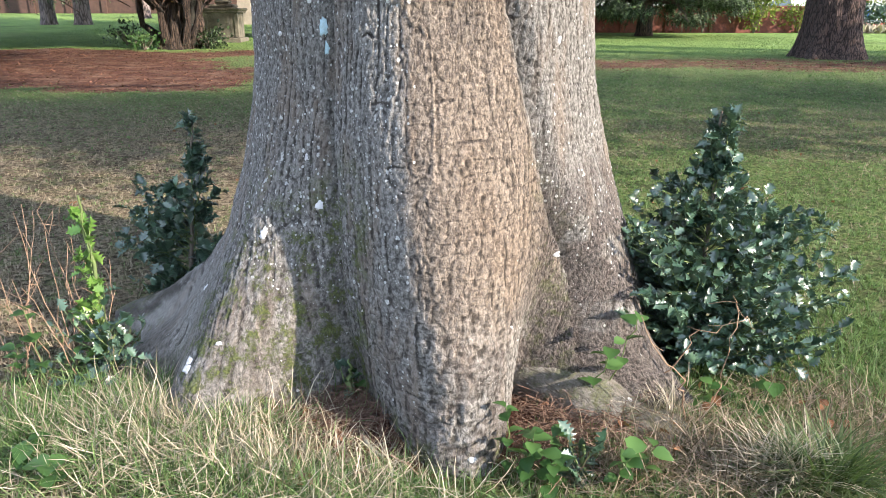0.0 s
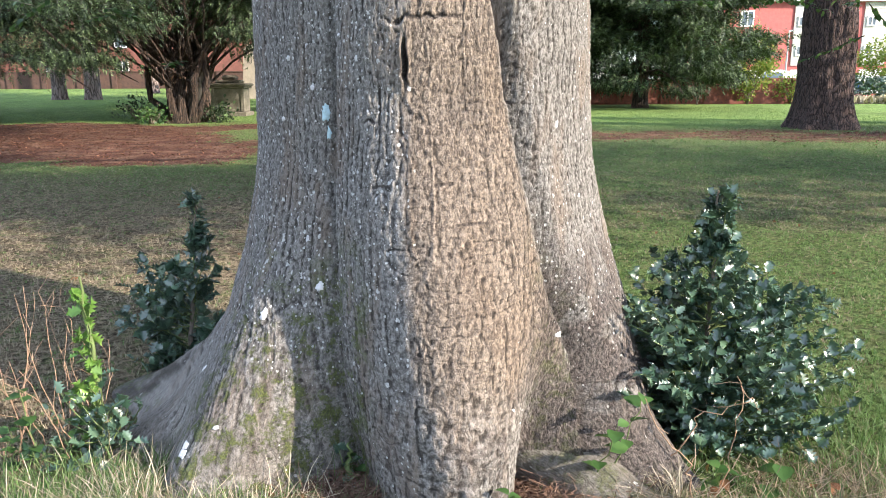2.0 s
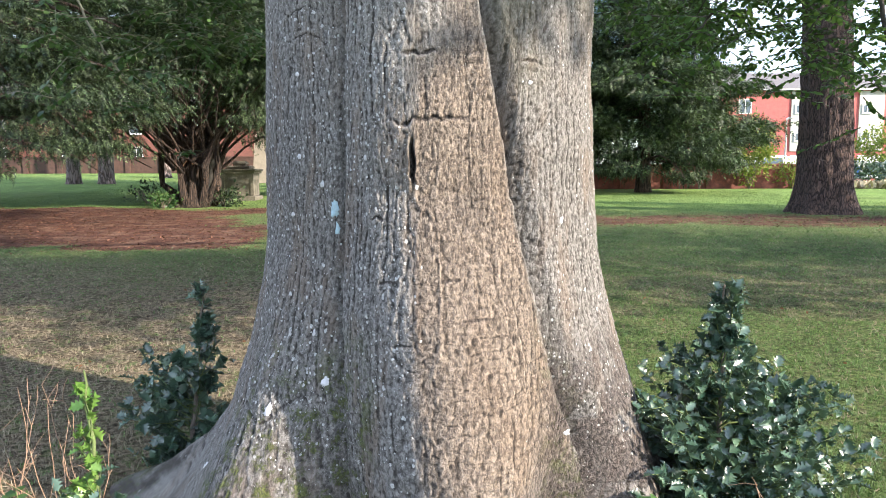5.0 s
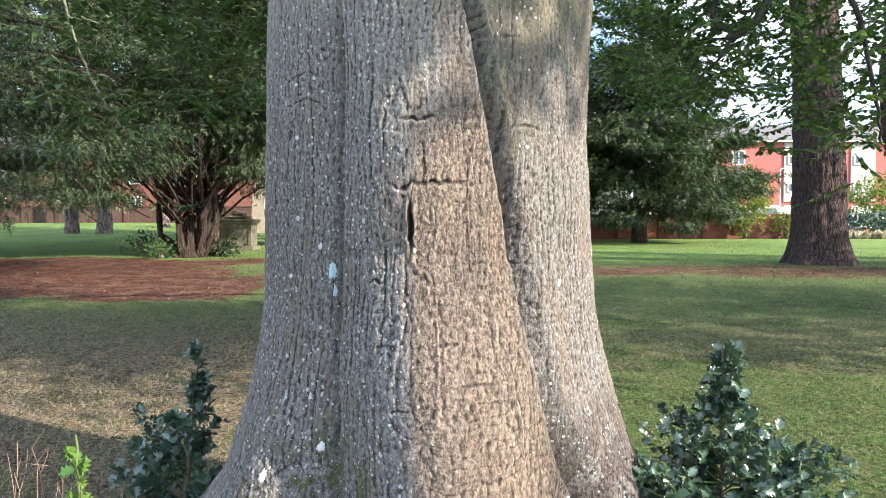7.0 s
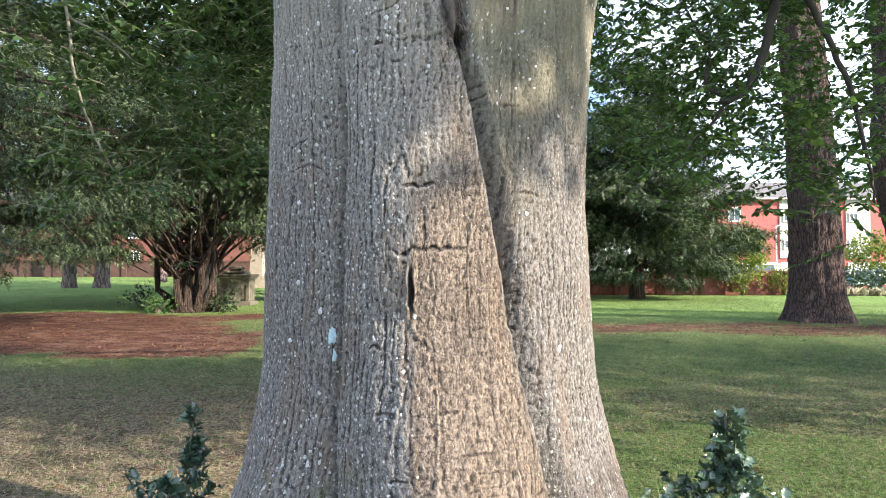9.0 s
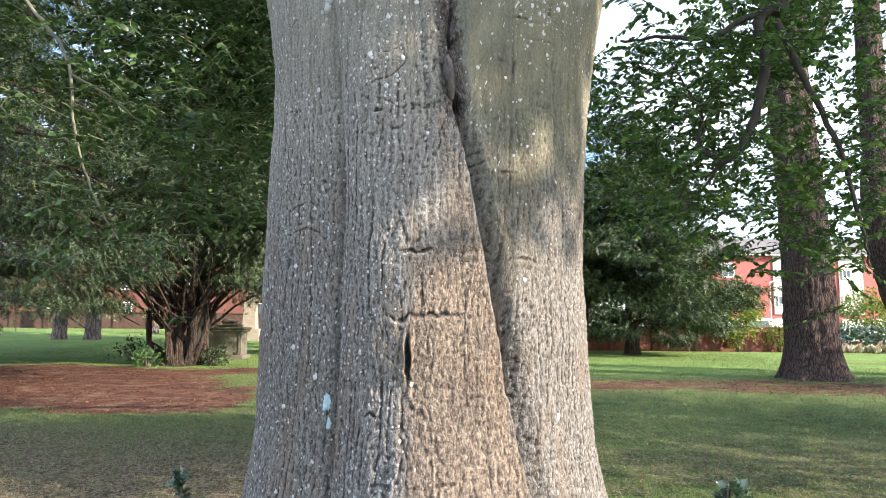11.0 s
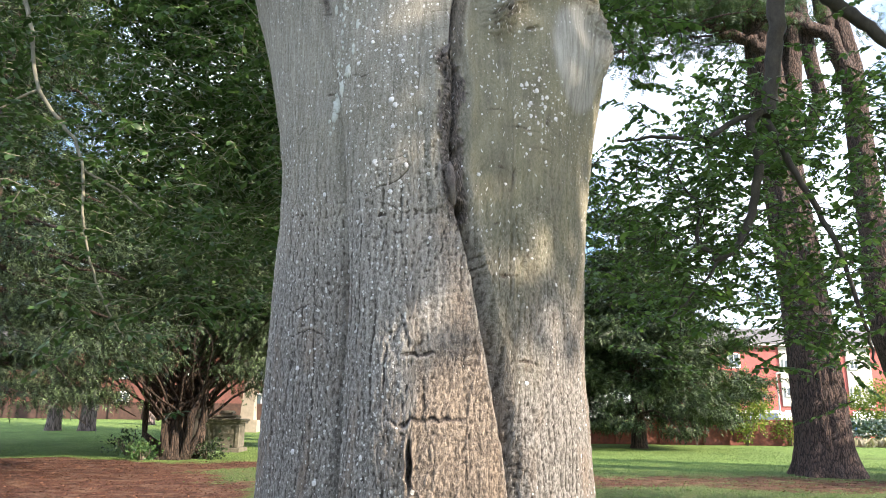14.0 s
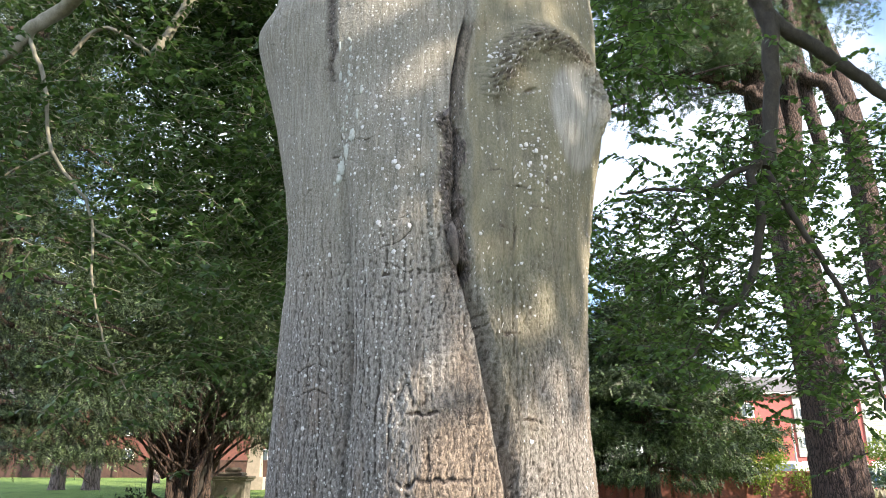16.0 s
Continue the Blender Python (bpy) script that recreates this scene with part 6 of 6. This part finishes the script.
def holly(name, label, x, y, outline, many, per, size, mat, mesh, depth=0.8, lean=0.0, extra=()):
    """A holly bush. outline: heights with the reach to both sides in x."""
    z0 = gz(x, y)
    ob = thing(name, label, "bush", "holly bushes", at=(x, y, z0))
    hs, lo, hi = (np.array(c) for c in zip(*outline))
    top = hs[-1]
    axis = np.array([(x, y, z0 - 0.03), (x + 0.3 * lean, y, z0 + top * 0.4), (x + lean, y, z0 + top)])
    g = Geo()
    g.tube(knotty(axis, 6, 0.006), np.linspace(0.016, 0.004, 13), 7)
    part("stem", g, GREEN_STEM if top < 0.8 and many < 30 else BRANCH, ob)
    branches, pos, way = Geo(), [], []
    fine = np.linspace(0, top, 200)
    share = np.cumsum(np.interp(fine, hs, hi - lo) + 0.06)
    levels = np.interp((np.arange(many) + rng.random(many)) / many * share[-1], share, fine)
    for i in range(many):
        h = float(levels[i])
        a = rng.random() * 2 * np.pi
        reach_lo, reach_hi = np.interp(h, hs, lo), np.interp(h, hs, hi)
        mid, half = (reach_lo + reach_hi) / 2, (reach_hi - reach_lo) / 2
        q = 0.35 + 0.75 * rng.random()
        end = np.array((mid + half * q * np.cos(a), y + half * q * depth * np.sin(a), z0 + h + 0.05 * rng.normal()))
        t = max(0.0, h - 0.30 * half - 0.06)
        start = np.array((x + lean * t / top, y, z0 + t))
        line = bend(start, end, 0.03, 6, 0.06)
        branches.tube(line, np.linspace(0.004, 0.0015, 6), 4, 0, False)
        t = np.linspace(0.28 + 0.1 * rng.random(), 1.0, per)
        p = np.stack([np.interp(t * 5, np.arange(6), line[:, k]) for k in range(3)], -1)
        along_ = (end - start) / (np.linalg.norm(end - start) + 1e-6)
        w = along_ * 0.45 + rng.normal(size=(per, 3)) * 0.75 + (0, 0, 0.1)
        pos.append(p)
        way.append(w)
    for start, end, count in extra:
        line = bend(start, end, 0.02, 6, 0.05)
        branches.tube(line, np.linspace(0.006, 0.002, 6), 4, 0, False)
        t = np.linspace(0.1, 1.0, count)
        pos.append(np.stack([np.interp(t * 5, np.arange(6), line[:, k]) for k in range(3)], -1))
        way.append(rng.normal(size=(count, 3)) * 0.7 + (np.array(end) - np.array(start)))
    part("branchwork", branches, GREEN_STEM, ob, kind="stuff")
    pos, way = np.concatenate(pos), np.concatenate(way)
    up = np.array((0.1, -0.25, 1.0)) + 0.7 * rng.normal(size=way.shape)
    lay_leaves(ob, mesh, HOLLY_T, mat, pos, turns(way, up), size * (0.6 + 0.75 * rng.random(len(pos))))
    return ob


holly("holly_bush", "large glossy dark green holly bush against the beech", 1.14, 0.48,
      [(0.0, 0.95, 1.45), (0.08, 0.74, 1.66), (0.25, 0.64, 1.72), (0.45, 0.60, 1.69), (0.60, 0.66, 1.62), (0.68, 0.80, 1.46), (0.74, 0.96, 1.28), (0.82, 1.02, 1.20), (0.90, 1.10, 1.22), (1.02, 1.12, 1.22)],
      250, 17, 0.050, HOLLY, HOLLY_MESH, 0.85, 0.0, [((1.0, 0.40, 0.45), (0.60, 0.30, 0.60), 26), ((1.0, 0.40, 0.5), (0.68, 0.34, 0.66), 20), ((1.05, 0.35, 0.35), (0.66, 0.22, 0.40), 24)])
holly("holly_bush", "dark green young holly bush behind the beech's roots", -1.20, 1.18,
      [(0.0, -1.36, -1.08), (0.12, -1.52, -1.0), (0.35, -1.56, -0.92), (0.52, -1.48, -0.90), (0.60, -1.28, -0.97), (0.68, -1.20, -1.03), (0.80, -1.16, -1.06), (0.90, -1.14, -1.09)],
      74, 13, 0.058, HOLLY, HOLLY_MESH, 0.8, 0.09)
holly("holly_sapling", "upright pale green holly sapling in the sun", -1.27, 0.36,
      [(0.0, -1.40, -1.16), (0.25, -1.38, -1.20), (0.45, -1.36, -1.22), (0.60, -1.34, -1.24), (0.72, -1.31, -1.27)],
      26, 5, 0.055, HOLLY_YOUNG, HOLLY_YOUNG_MESH, 0.8, -0.02)
holly("holly_seedling", "low dark holly shoots among the grass", -1.22, 0.28,
      [(0.0, -1.55, -1.02), (0.12, -1.50, -1.05), (0.28, -1.34, -1.14)], 30, 6, 0.048, HOLLY, HOLLY_MESH, 0.7, 0.0)
holly("holly_seedling", "small holly shoot at the root of the beech", 0.50, -0.36,
      [(0.0, 0.42, 0.58), (0.06, 0.40, 0.60), (0.12, 0.44, 0.56)], 8, 4, 0.055, HOLLY, HOLLY_MESH, 0.7, 0.0)
holly("holly_seedling", "tiny holly shoot in the hollow between two roots", -0.27, 0.10,
      [(0.0, -0.31, -0.23), (0.10, -0.32, -0.22), (0.16, -0.29, -0.25)], 5, 3, 0.045, HOLLY, HOLLY_MESH, 0.7, 0.0)


def weed(x, y, height, count, size, label, lean=(0, 0), bend_=0.02):
    """A soft-leaved weed: a thin stem with leaves in pairs."""
    z0 = gz(x, y)
    ob = thing("weed", label, "weed", "weeds at the root", at=(x, y, z0))
    line = knotty([(x, y, z0 - 0.01), (x + lean[0] * 0.4, y + lean[1] * 0.4, z0 + height * 0.5), (x + lean[0], y + lean[1], z0 + height)], 5, bend_ * 0.3)
    g = Geo()
    g.tube(line, np.linspace(0.0035, 0.0015, len(line)), 5)
    part("stem", g, GREEN_STEM, ob)
    t = np.linspace(0.25, 1, count)
    p = np.stack([np.interp(t * (len(line) - 1), np.arange(len(line)), line[:, k]) for k in range(3)], -1)
    a = rng.random() * 6 + np.arange(count) * 2.1
    out = np.stack([np.cos(a), np.sin(a), 0.25 + 0.2 * rng.normal(size=count)], -1)
    lay_leaves(ob, WEED_MESH, WEED_T, WEED_LEAF, p, turns(out, np.array((0, 0, 1.0)) + 0.3 * rng.normal(size=out.shape)), size * (0.7 + 0.6 * rng.random(count)))


for args in ((0.60, 0.02, 0.30, 7, 0.060, "thin pale green weed climbing beside a root", (0.05, -0.08)), (0.66, 0.05, 0.36, 6, 0.055, "thin pale green weed with small leaves", (0.10, -0.02)),
             (0.33, -0.36, 0.20, 12, 0.052, "broad-leaved green weed in the litter", (0.0, -0.05)), (0.28, -0.33, 0.24, 9, 0.045, "broad-leaved green weed in the litter", (-0.02, 0.0)),
             (0.38, -0.42, 0.14, 10, 0.055, "broad-leaved green weed in the litter", (0.03, -0.03)), (0.58, -0.42, 0.14, 8, 0.062, "broad-leaved green weed in the litter", (0.06, -0.02)),
             (0.66, -0.40, 0.12, 6, 0.066, "broad-leaved green weed in the litter", (0.05, 0.02)), (0.44, -0.30, 0.13, 7, 0.045, "broad-leaved green weed in the litter", (0.0, 0.03)),
             (-1.12, -0.40, 0.07, 6, 0.080, "low broad-leaved weed in long grass", (0.0, 0.0)), (-1.25, -0.28, 0.08, 6, 0.07, "low broad-leaved weed in long grass", (0.0, 0.0)),
             (-1.45, 0.22, 0.34, 8, 0.05, "spindly green weed among dry stems", (-0.04, 0.0)), (-1.38, 0.30, 0.16, 9, 0.06, "low green weed beside the sapling", (0.05, 0.0)), (-1.6, 0.3, 0.14, 9, 0.06, "low green weed among dry stems", (0, 0)),
             (0.98, -0.02, 0.10, 4, 0.075, "lone green dock leaf by a root", (0.04, 0)), (1.22, 0.02, 0.10, 4, 0.08, "lone green dock leaf under the holly", (0.04, 0)), (-0.24, 0.12, 0.10, 5, 0.04, "tiny weed in the hollow between roots", (0, 0))):
    weed(*args)


def dry_stems():
    ob = thing("dead_weed", "tall dry brown weed stems beside the sapling", "dead stems", at=(-1.55, 0.35, gz(-1.55, 0.35)))
    for _ in range(15):
        x, y = -1.72 + 0.42 * rng.random(), 0.22 + 0.35 * rng.random()
        z = gz(x, y)
        h = 0.35 + 0.35 * rng.random()
        line = bend((x, y, z - 0.02), (x - 0.14 + 0.2 * rng.random(), y + 0.1 * rng.normal(), z + h), 0, 8, 0.05)
        g = Geo()
        g.tube(line, np.linspace(0.0028, 0.0012, 8), 4)
        for _ in range(4):
            q = line[int(rng.integers(3, 8))]
            g.tube(bend(q, q + rng.normal(size=3) * 0.05 + (0, 0, 0.05), 0, 4, 0.05), np.linspace(0.0016, 0.0008, 4), 3)
        part("stem", g, STEM, ob)


dry_stems()


def bramble_stems():
    for pts in ([(0.98, -0.05, 0.03), (1.06, -0.02, 0.24), (1.08, 0.0, 0.45)], [(0.86, 0.08, 0.04), (0.96, 0.02, 0.30), (1.12, 0.0, 0.40)], [(0.92, -0.10, 0.03), (0.86, -0.12, 0.22), (0.74, -0.05, 0.42)]):
        g = Geo()
        line = knotty(pts, 6, 0.012)
        g.tube(line, np.linspace(0.003, 0.0015, len(line)), 5)
        for _ in range(4):
            q = line[int(rng.integers(4, len(line)))]
            g.tube(bend(q, q + rng.normal(size=3) * 0.04, 0, 4, 0.08), np.linspace(0.0018, 0.001, 4), 3)
        single("dry_twig", g, STEM, "thin dry upright stem in front of the holly", "twig", "dry twigs")


bramble_stems()


def outside_trunk(p, clear=0.0):
    """Keeps the places that lie outside the trunk where they meet the ground."""
    z = ground_z(p[:, 0], p[:, 1])
    dx, dy = p[:, 0] - CX, CY - p[:, 1]
    th = np.degrees(np.arctan2(dx, dy))
    return p[np.hypot(dx, dy) > trunk_form(th, z + 0.01) + clear]


BLADE = (np.array([(-0.5, 0, 0), (0.5, 0, 0), (-0.38, 0.5, 0.0), (0.38, 0.5, 0.0), (0, 1.0, -0.12)]) * (0.055, 1, 1), [(0, 1, 3), (0, 3, 2), (2, 3, 4)])
BENT = (np.array([(-0.5, 0, 0), (0.5, 0, 0), (-0.42, 0.35, 0.02), (0.42, 0.35, 0.02), (-0.3, 0.7, -0.10), (0.3, 0.7, -0.10), (0, 1.0, -0.34)]) * (0.024, 1, 1), [(0, 1, 3), (0, 3, 2), (2, 3, 5), (2, 5, 4), (4, 5, 6)])


def grass(name, label, mat, xy, template, height, lay, z_lift=0.0):
    xy = outside_trunk(xy, 0.005)
    n = len(xy)
    p = np.column_stack([xy, ground_z(xy[:, 0], xy[:, 1]) - 0.004 + z_lift])
    a = rng.random(n) * 2 * np.pi
    lean = lay * np.abs(rng.normal(size=n))
    way = np.column_stack([np.cos(a) * lean, np.sin(a) * lean, np.ones(n)])
    geo = Geo()
    geo.scatter(template, p, turns(way), height * (0.5 + 0.9 * rng.random(n)))
    return single(name, geo, mat, label, "grass", kind="stuff")


def strewn(n, x0, x1, y0, y1):
    return np.column_stack([x0 + (x1 - x0) * rng.random(n), y0 + (y1 - y0) * rng.random(n)])


def tuft(blades, width, seed):
    """A small tuft of single blades about 1 high."""
    r = np.random.default_rng(seed)
    v, f = [], []
    for _ in range(blades):
        a, lean, tall = r.random() * 6.28, 0.25 + 0.75 * r.random(), 0.6 + 0.5 * r.random()
        d, q = np.array((np.cos(a), np.sin(a), 0)), r.random(3) * (0.5, 0.5, 0) - (0.25, 0.25, 0)
        side = np.array((-d[1], d[0], 0)) * width
        n = len(v)
        v += [q - side, q + side, q + d * lean * tall + (0, 0, tall * (1 - 0.4 * lean))]
        f.append((n, n + 1, n + 2))
    return np.array(v)[:, [0, 2, 1]] * (1, 1, -1), f


TUFT, FLAT_TUFT = tuft(6, 0.08, 3), tuft(6, 0.06, 4)


def lawn_blades():
    fan = strewn(460000, -9.5, 9.5, -0.9, 13.0)
    fan = fan[np.abs(fan[:, 0]) < 0.70 * (fan[:, 1] + 2.6)]
    fan = fan[rng.random(len(fan)) < np.clip(1.5 / (fan[:, 1] + 1.4), 0.14, 1)]
    dry, litter = ground_weights(fan[:, 0], fan[:, 1])
    u = rng.random(len(fan))
    fan, dry, u = fan[u > litter], dry[u > litter], rng.random((u > litter).sum())
    grass("lawn_grass", "short green blades of the lawn", GRASS, fan[u > 0.15 + 0.75 * dry], TUFT, 0.034, 0.15)
    grass("dry_lawn_grass", "short straw-coloured blades of the dry lawn", DRY_TURF, fan[u < 0.15 + 0.65 * dry], FLAT_TUFT, 0.036, 0.5)


def long_grass():
    def blob(n, x, y, sx, sy):
        return np.column_stack([x + sx * rng.normal(size=n), y + sy * rng.normal(size=n)])

    left = np.concatenate([blob(4600, -0.98, -0.10, 0.28, 0.17), blob(2600, -0.45, -0.42, 0.25, 0.07), blob(2200, -1.35, -0.1, 0.20, 0.22), blob(300, -0.66, -0.14, 0.08, 0.05)])
    grass("long_grass", "long green grass over the roots", GRASS, left, BENT, 0.105, 2.2)
    grass("long_dry_grass", "matted straw-coloured grass over the roots", STRAW, np.concatenate([blob(3600, -0.88, -0.12, 0.28, 0.15), blob(1300, -0.45, -0.36, 0.20, 0.08), blob(500, -0.2, -0.45, 0.2, 0.06)]), BENT, 0.135, 3.4)
    front = blob(2600, -0.12, -0.48, 0.32, 0.07)
    grass("front_grass", "short lush grass in front of the root", GRASS, front, BENT, 0.055, 1.5)
    right = np.concatenate([blob(1500, 1.75, -0.22, 0.25, 0.16), blob(700, 1.3, -0.55, 0.3, 0.06)])
    grass("side_grass", "green grass beyond the tussock", TUSSOCK, right, BENT, 0.085, 2.0)
    straw = np.concatenate([blob(2000, 0.98, -0.34, 0.18, 0.12), blob(2600, 1.55, -0.08, 0.22, 0.16), blob(700, 0.62, -0.33, 0.16, 0.08), blob(400, 0.90, -0.18, 0.08, 0.08)])
    grass("matted_straw", "matted dry grass beside the tussock", MATTED, straw, BENT, 0.12, 5.0)
    tuft_ = np.concatenate([blob(2600, 2.0, 0.40, 0.25, 0.35), blob(900, 1.85, 0.05, 0.15, 0.2)])
    grass("verge_grass", "longer green grass beyond the holly", GRASS, tuft_, BENT, 0.085, 1.5)
    for x, y, n, tall, mat, label in ((1.22, -0.44, 620, 0.26, TUSSOCK, "arching green grass tussock by the root"), (1.10, -0.40, 300, 0.22, STRAW, "dry arching grass tussock by the root"), (0.86, -0.06, 90, 0.16, STRAW, "wisp of dry grass beside a root"), (-0.50, -0.16, 90, 0.14, GRASS, "wisp of green grass on a root"), (-0.62, -0.10, 60, 0.13, STRAW, "wisp of dry grass on a root")):
        a = rng.random(n) * 2 * np.pi
        reach = np.abs(rng.normal(size=n)) * 0.9 + 0.15
        way = np.column_stack([np.cos(a) * reach, np.sin(a) * reach, np.ones(n)])
        p = np.column_stack([x + 0.045 * rng.normal(size=n), y + 0.03 * rng.normal(size=n), np.full(n, gz(x, y) - 0.005)])
        geo = Geo()
        geo.scatter(BENT, p, turns(way, np.column_stack([-np.cos(a), -np.sin(a), 1 + 0 * a])), tall * (0.55 + 0.6 * rng.random(n)))
        single("grass_tussock", geo, mat, label, "grass", kind="stuff")


def litter_heap():
    n = 5000
    xy = np.concatenate([np.column_stack([-0.27 + 0.10 * rng.normal(size=n // 2), 0.0 + 0.13 * rng.normal(size=n // 2)]), np.column_stack([0.52 + 0.14 * rng.normal(size=n // 2), -0.06 + 0.15 * rng.normal(size=n // 2)])])
    xy = outside_trunk(xy, -0.03)
    p = np.column_stack([xy, ground_z(xy[:, 0], xy[:, 1]) + 0.05 * rng.random(len(xy))])
    way = rng.normal(size=p.shape) * (1, 1, 0.35)
    geo = Geo()
    geo.scatter((np.array([(-0.016, 0, 0), (0.016, 0, 0), (0.012, 1, 0), (-0.012, 1, 0)]), [(0, 1, 2), (0, 2, 3)]), p, turns(way), 0.06 * (0.5 + rng.random(len(p))))
    single("needle_litter", geo, plain("litter", (0.20, 0.125, 0.085), (0.05, 0.028, 0.02), 0.9, 40), "brown dry needles and stems in the hollows", "litter", kind="stuff")


def far_litter():
    """Fallen needles, twigs and leaves on the bare ground under the evergreens, and coarser grass round it."""
    p = strewn(60000, -16, 16, 8.5, 25)
    dry, litter = ground_weights(p[:, 0], p[:, 1])
    p = p[rng.random(len(p)) < 0.6 * litter][:20000]
    q = np.column_stack([p, ground_z(p[:, 0], p[:, 1]) + 0.015])
    geo = Geo()
    way = rng.normal(size=q.shape) * (1, 1, 0.3)
    geo.scatter((np.array([(-0.22, 0, 0), (0.22, 0, 0.1), (0, 1, 0.05)]), [(0, 1, 2)]), q, turns(way, np.array((0, 0, 1.0)) + 0.5 * rng.normal(size=q.shape)), 0.055 * (0.4 + rng.random(len(q))))
    single("leaf_litter", geo, leafy("litter_bits", (0.045, 0.020, 0.013), (0.25, 0.125, 0.085), 0.9, 0.1, 0.1, 0.35), "reddish dry needles and leaves under the evergreens", "litter", kind="stuff")
    p = strewn(40000, -18, 18, 12, 40)
    dry, litter = ground_weights(p[:, 0], p[:, 1])
    p = p[(rng.random(len(p)) > litter + 0.2) & (np.abs(p[:, 0]) > 0.2 * p[:, 1])][:15000]
    grass("coarse_grass", "coarser tufts on the far lawn", GRASS, p, TUFT, 0.055, 0.3)


lawn_blades()
far_litter()
long_grass()
litter_heap()


def fallen_leaves():
    spots = np.concatenate([strewn(22, -0.6, -0.25, -0.32, -0.05), strewn(26, 0.45, 0.85, -0.32, 0.05), strewn(10, -1.2, -0.9, 0.1, 0.5), strewn(16, 1.0, 1.5, -0.2, 0.15), strewn(70, -5, 5, 1.5, 9)])
    spots = outside_trunk(spots, 0.01)
    for x, y in spots:
        leaf = new("fallen_leaf", DEAD_MESH)
        leaf.matrix_basis = pose(x, y, gz(x, y) + 0.02 + 0.01 * rng.random(), rng.normal() * 25, rng.normal() * 25, rng.random() * 360) @ Matrix.Scale(0.026 + 0.022 * rng.random(), 4)
        tagged(leaf, "curled orange-brown fallen leaf", "leaf", "fallen leaves")
    big = new("fallen_leaf", DEAD_MESH)
    big.matrix_basis = pose(-0.32, -0.43, gz(-0.32, -0.43) + 0.03, 20, -10, 70) @ Matrix.Scale(0.075, 4)
    tagged(big, "large crumpled brown fallen leaf on grass", "leaf", "fallen leaves")


fallen_leaves()


def stick(a, b, r, label, mat, forks=2):
    pa, pb = np.array((*a, gz(*a) + 0.03)), np.array((*b, gz(*b) + 0.025))
    line = bend(pa, pb, 0, 9, 0.05)
    g = Geo()
    g.tube(line, np.linspace(r, r * 0.7, 9), 8, 0.25)
    for _ in range(forks):
        q = line[int(rng.integers(2, 8))]
        g.tube(bend(q, q + np.array((0.05 * rng.normal(), 0.05 * rng.normal(), 0.015)), 0, 4, 0.05), np.linspace(r * 0.5, r * 0.25, 4), 5)
    single("fallen_stick", g, mat, label, "stick", "fallen sticks")


stick((-0.60, -0.24), (-0.43, -0.41), 0.009, "lichen-grey fallen stick in grass", PALE_LIMB)
stick((-0.20, -0.17), (-0.115, -0.27), 0.009, "lichen-spotted broken stick by the root", PALE_LIMB)
stick((-0.39, -0.30), (-0.43, -0.42), 0.005, "short pale stick in grass", STEM, 0)
stick((-0.10, -0.28), (-0.01, -0.36), 0.004, "thin dry twig against the root", STEM, 1)


def cone():
    x, y = -0.19, -0.385
    ob = thing("pine_cone", "small weathered grey pine cone on grass", "cone", at=(x, y, gz(x, y)))
    g = Geo()
    line = np.array([(x - 0.02, y, gz(x, y) + 0.03), (x, y, gz(x, y) + 0.034), (x + 0.022, y, gz(x, y) + 0.03)])
    g.tube(line, [0.006, 0.010, 0.004], 8)
    n = 40
    t = np.linspace(0, 1, n)
    a = t * 40
    p = np.column_stack([x - 0.02 + 0.042 * t, y + 0.008 * np.cos(a), gz(x, y) + 0.032 + 0.008 * np.sin(a)])
    g.scatter(BEECH_T, p, turns(np.column_stack([0.5 + 0 * t, np.cos(a), np.sin(a)])), 0.012)
    part("scales", g, DEAD, ob)


cone()
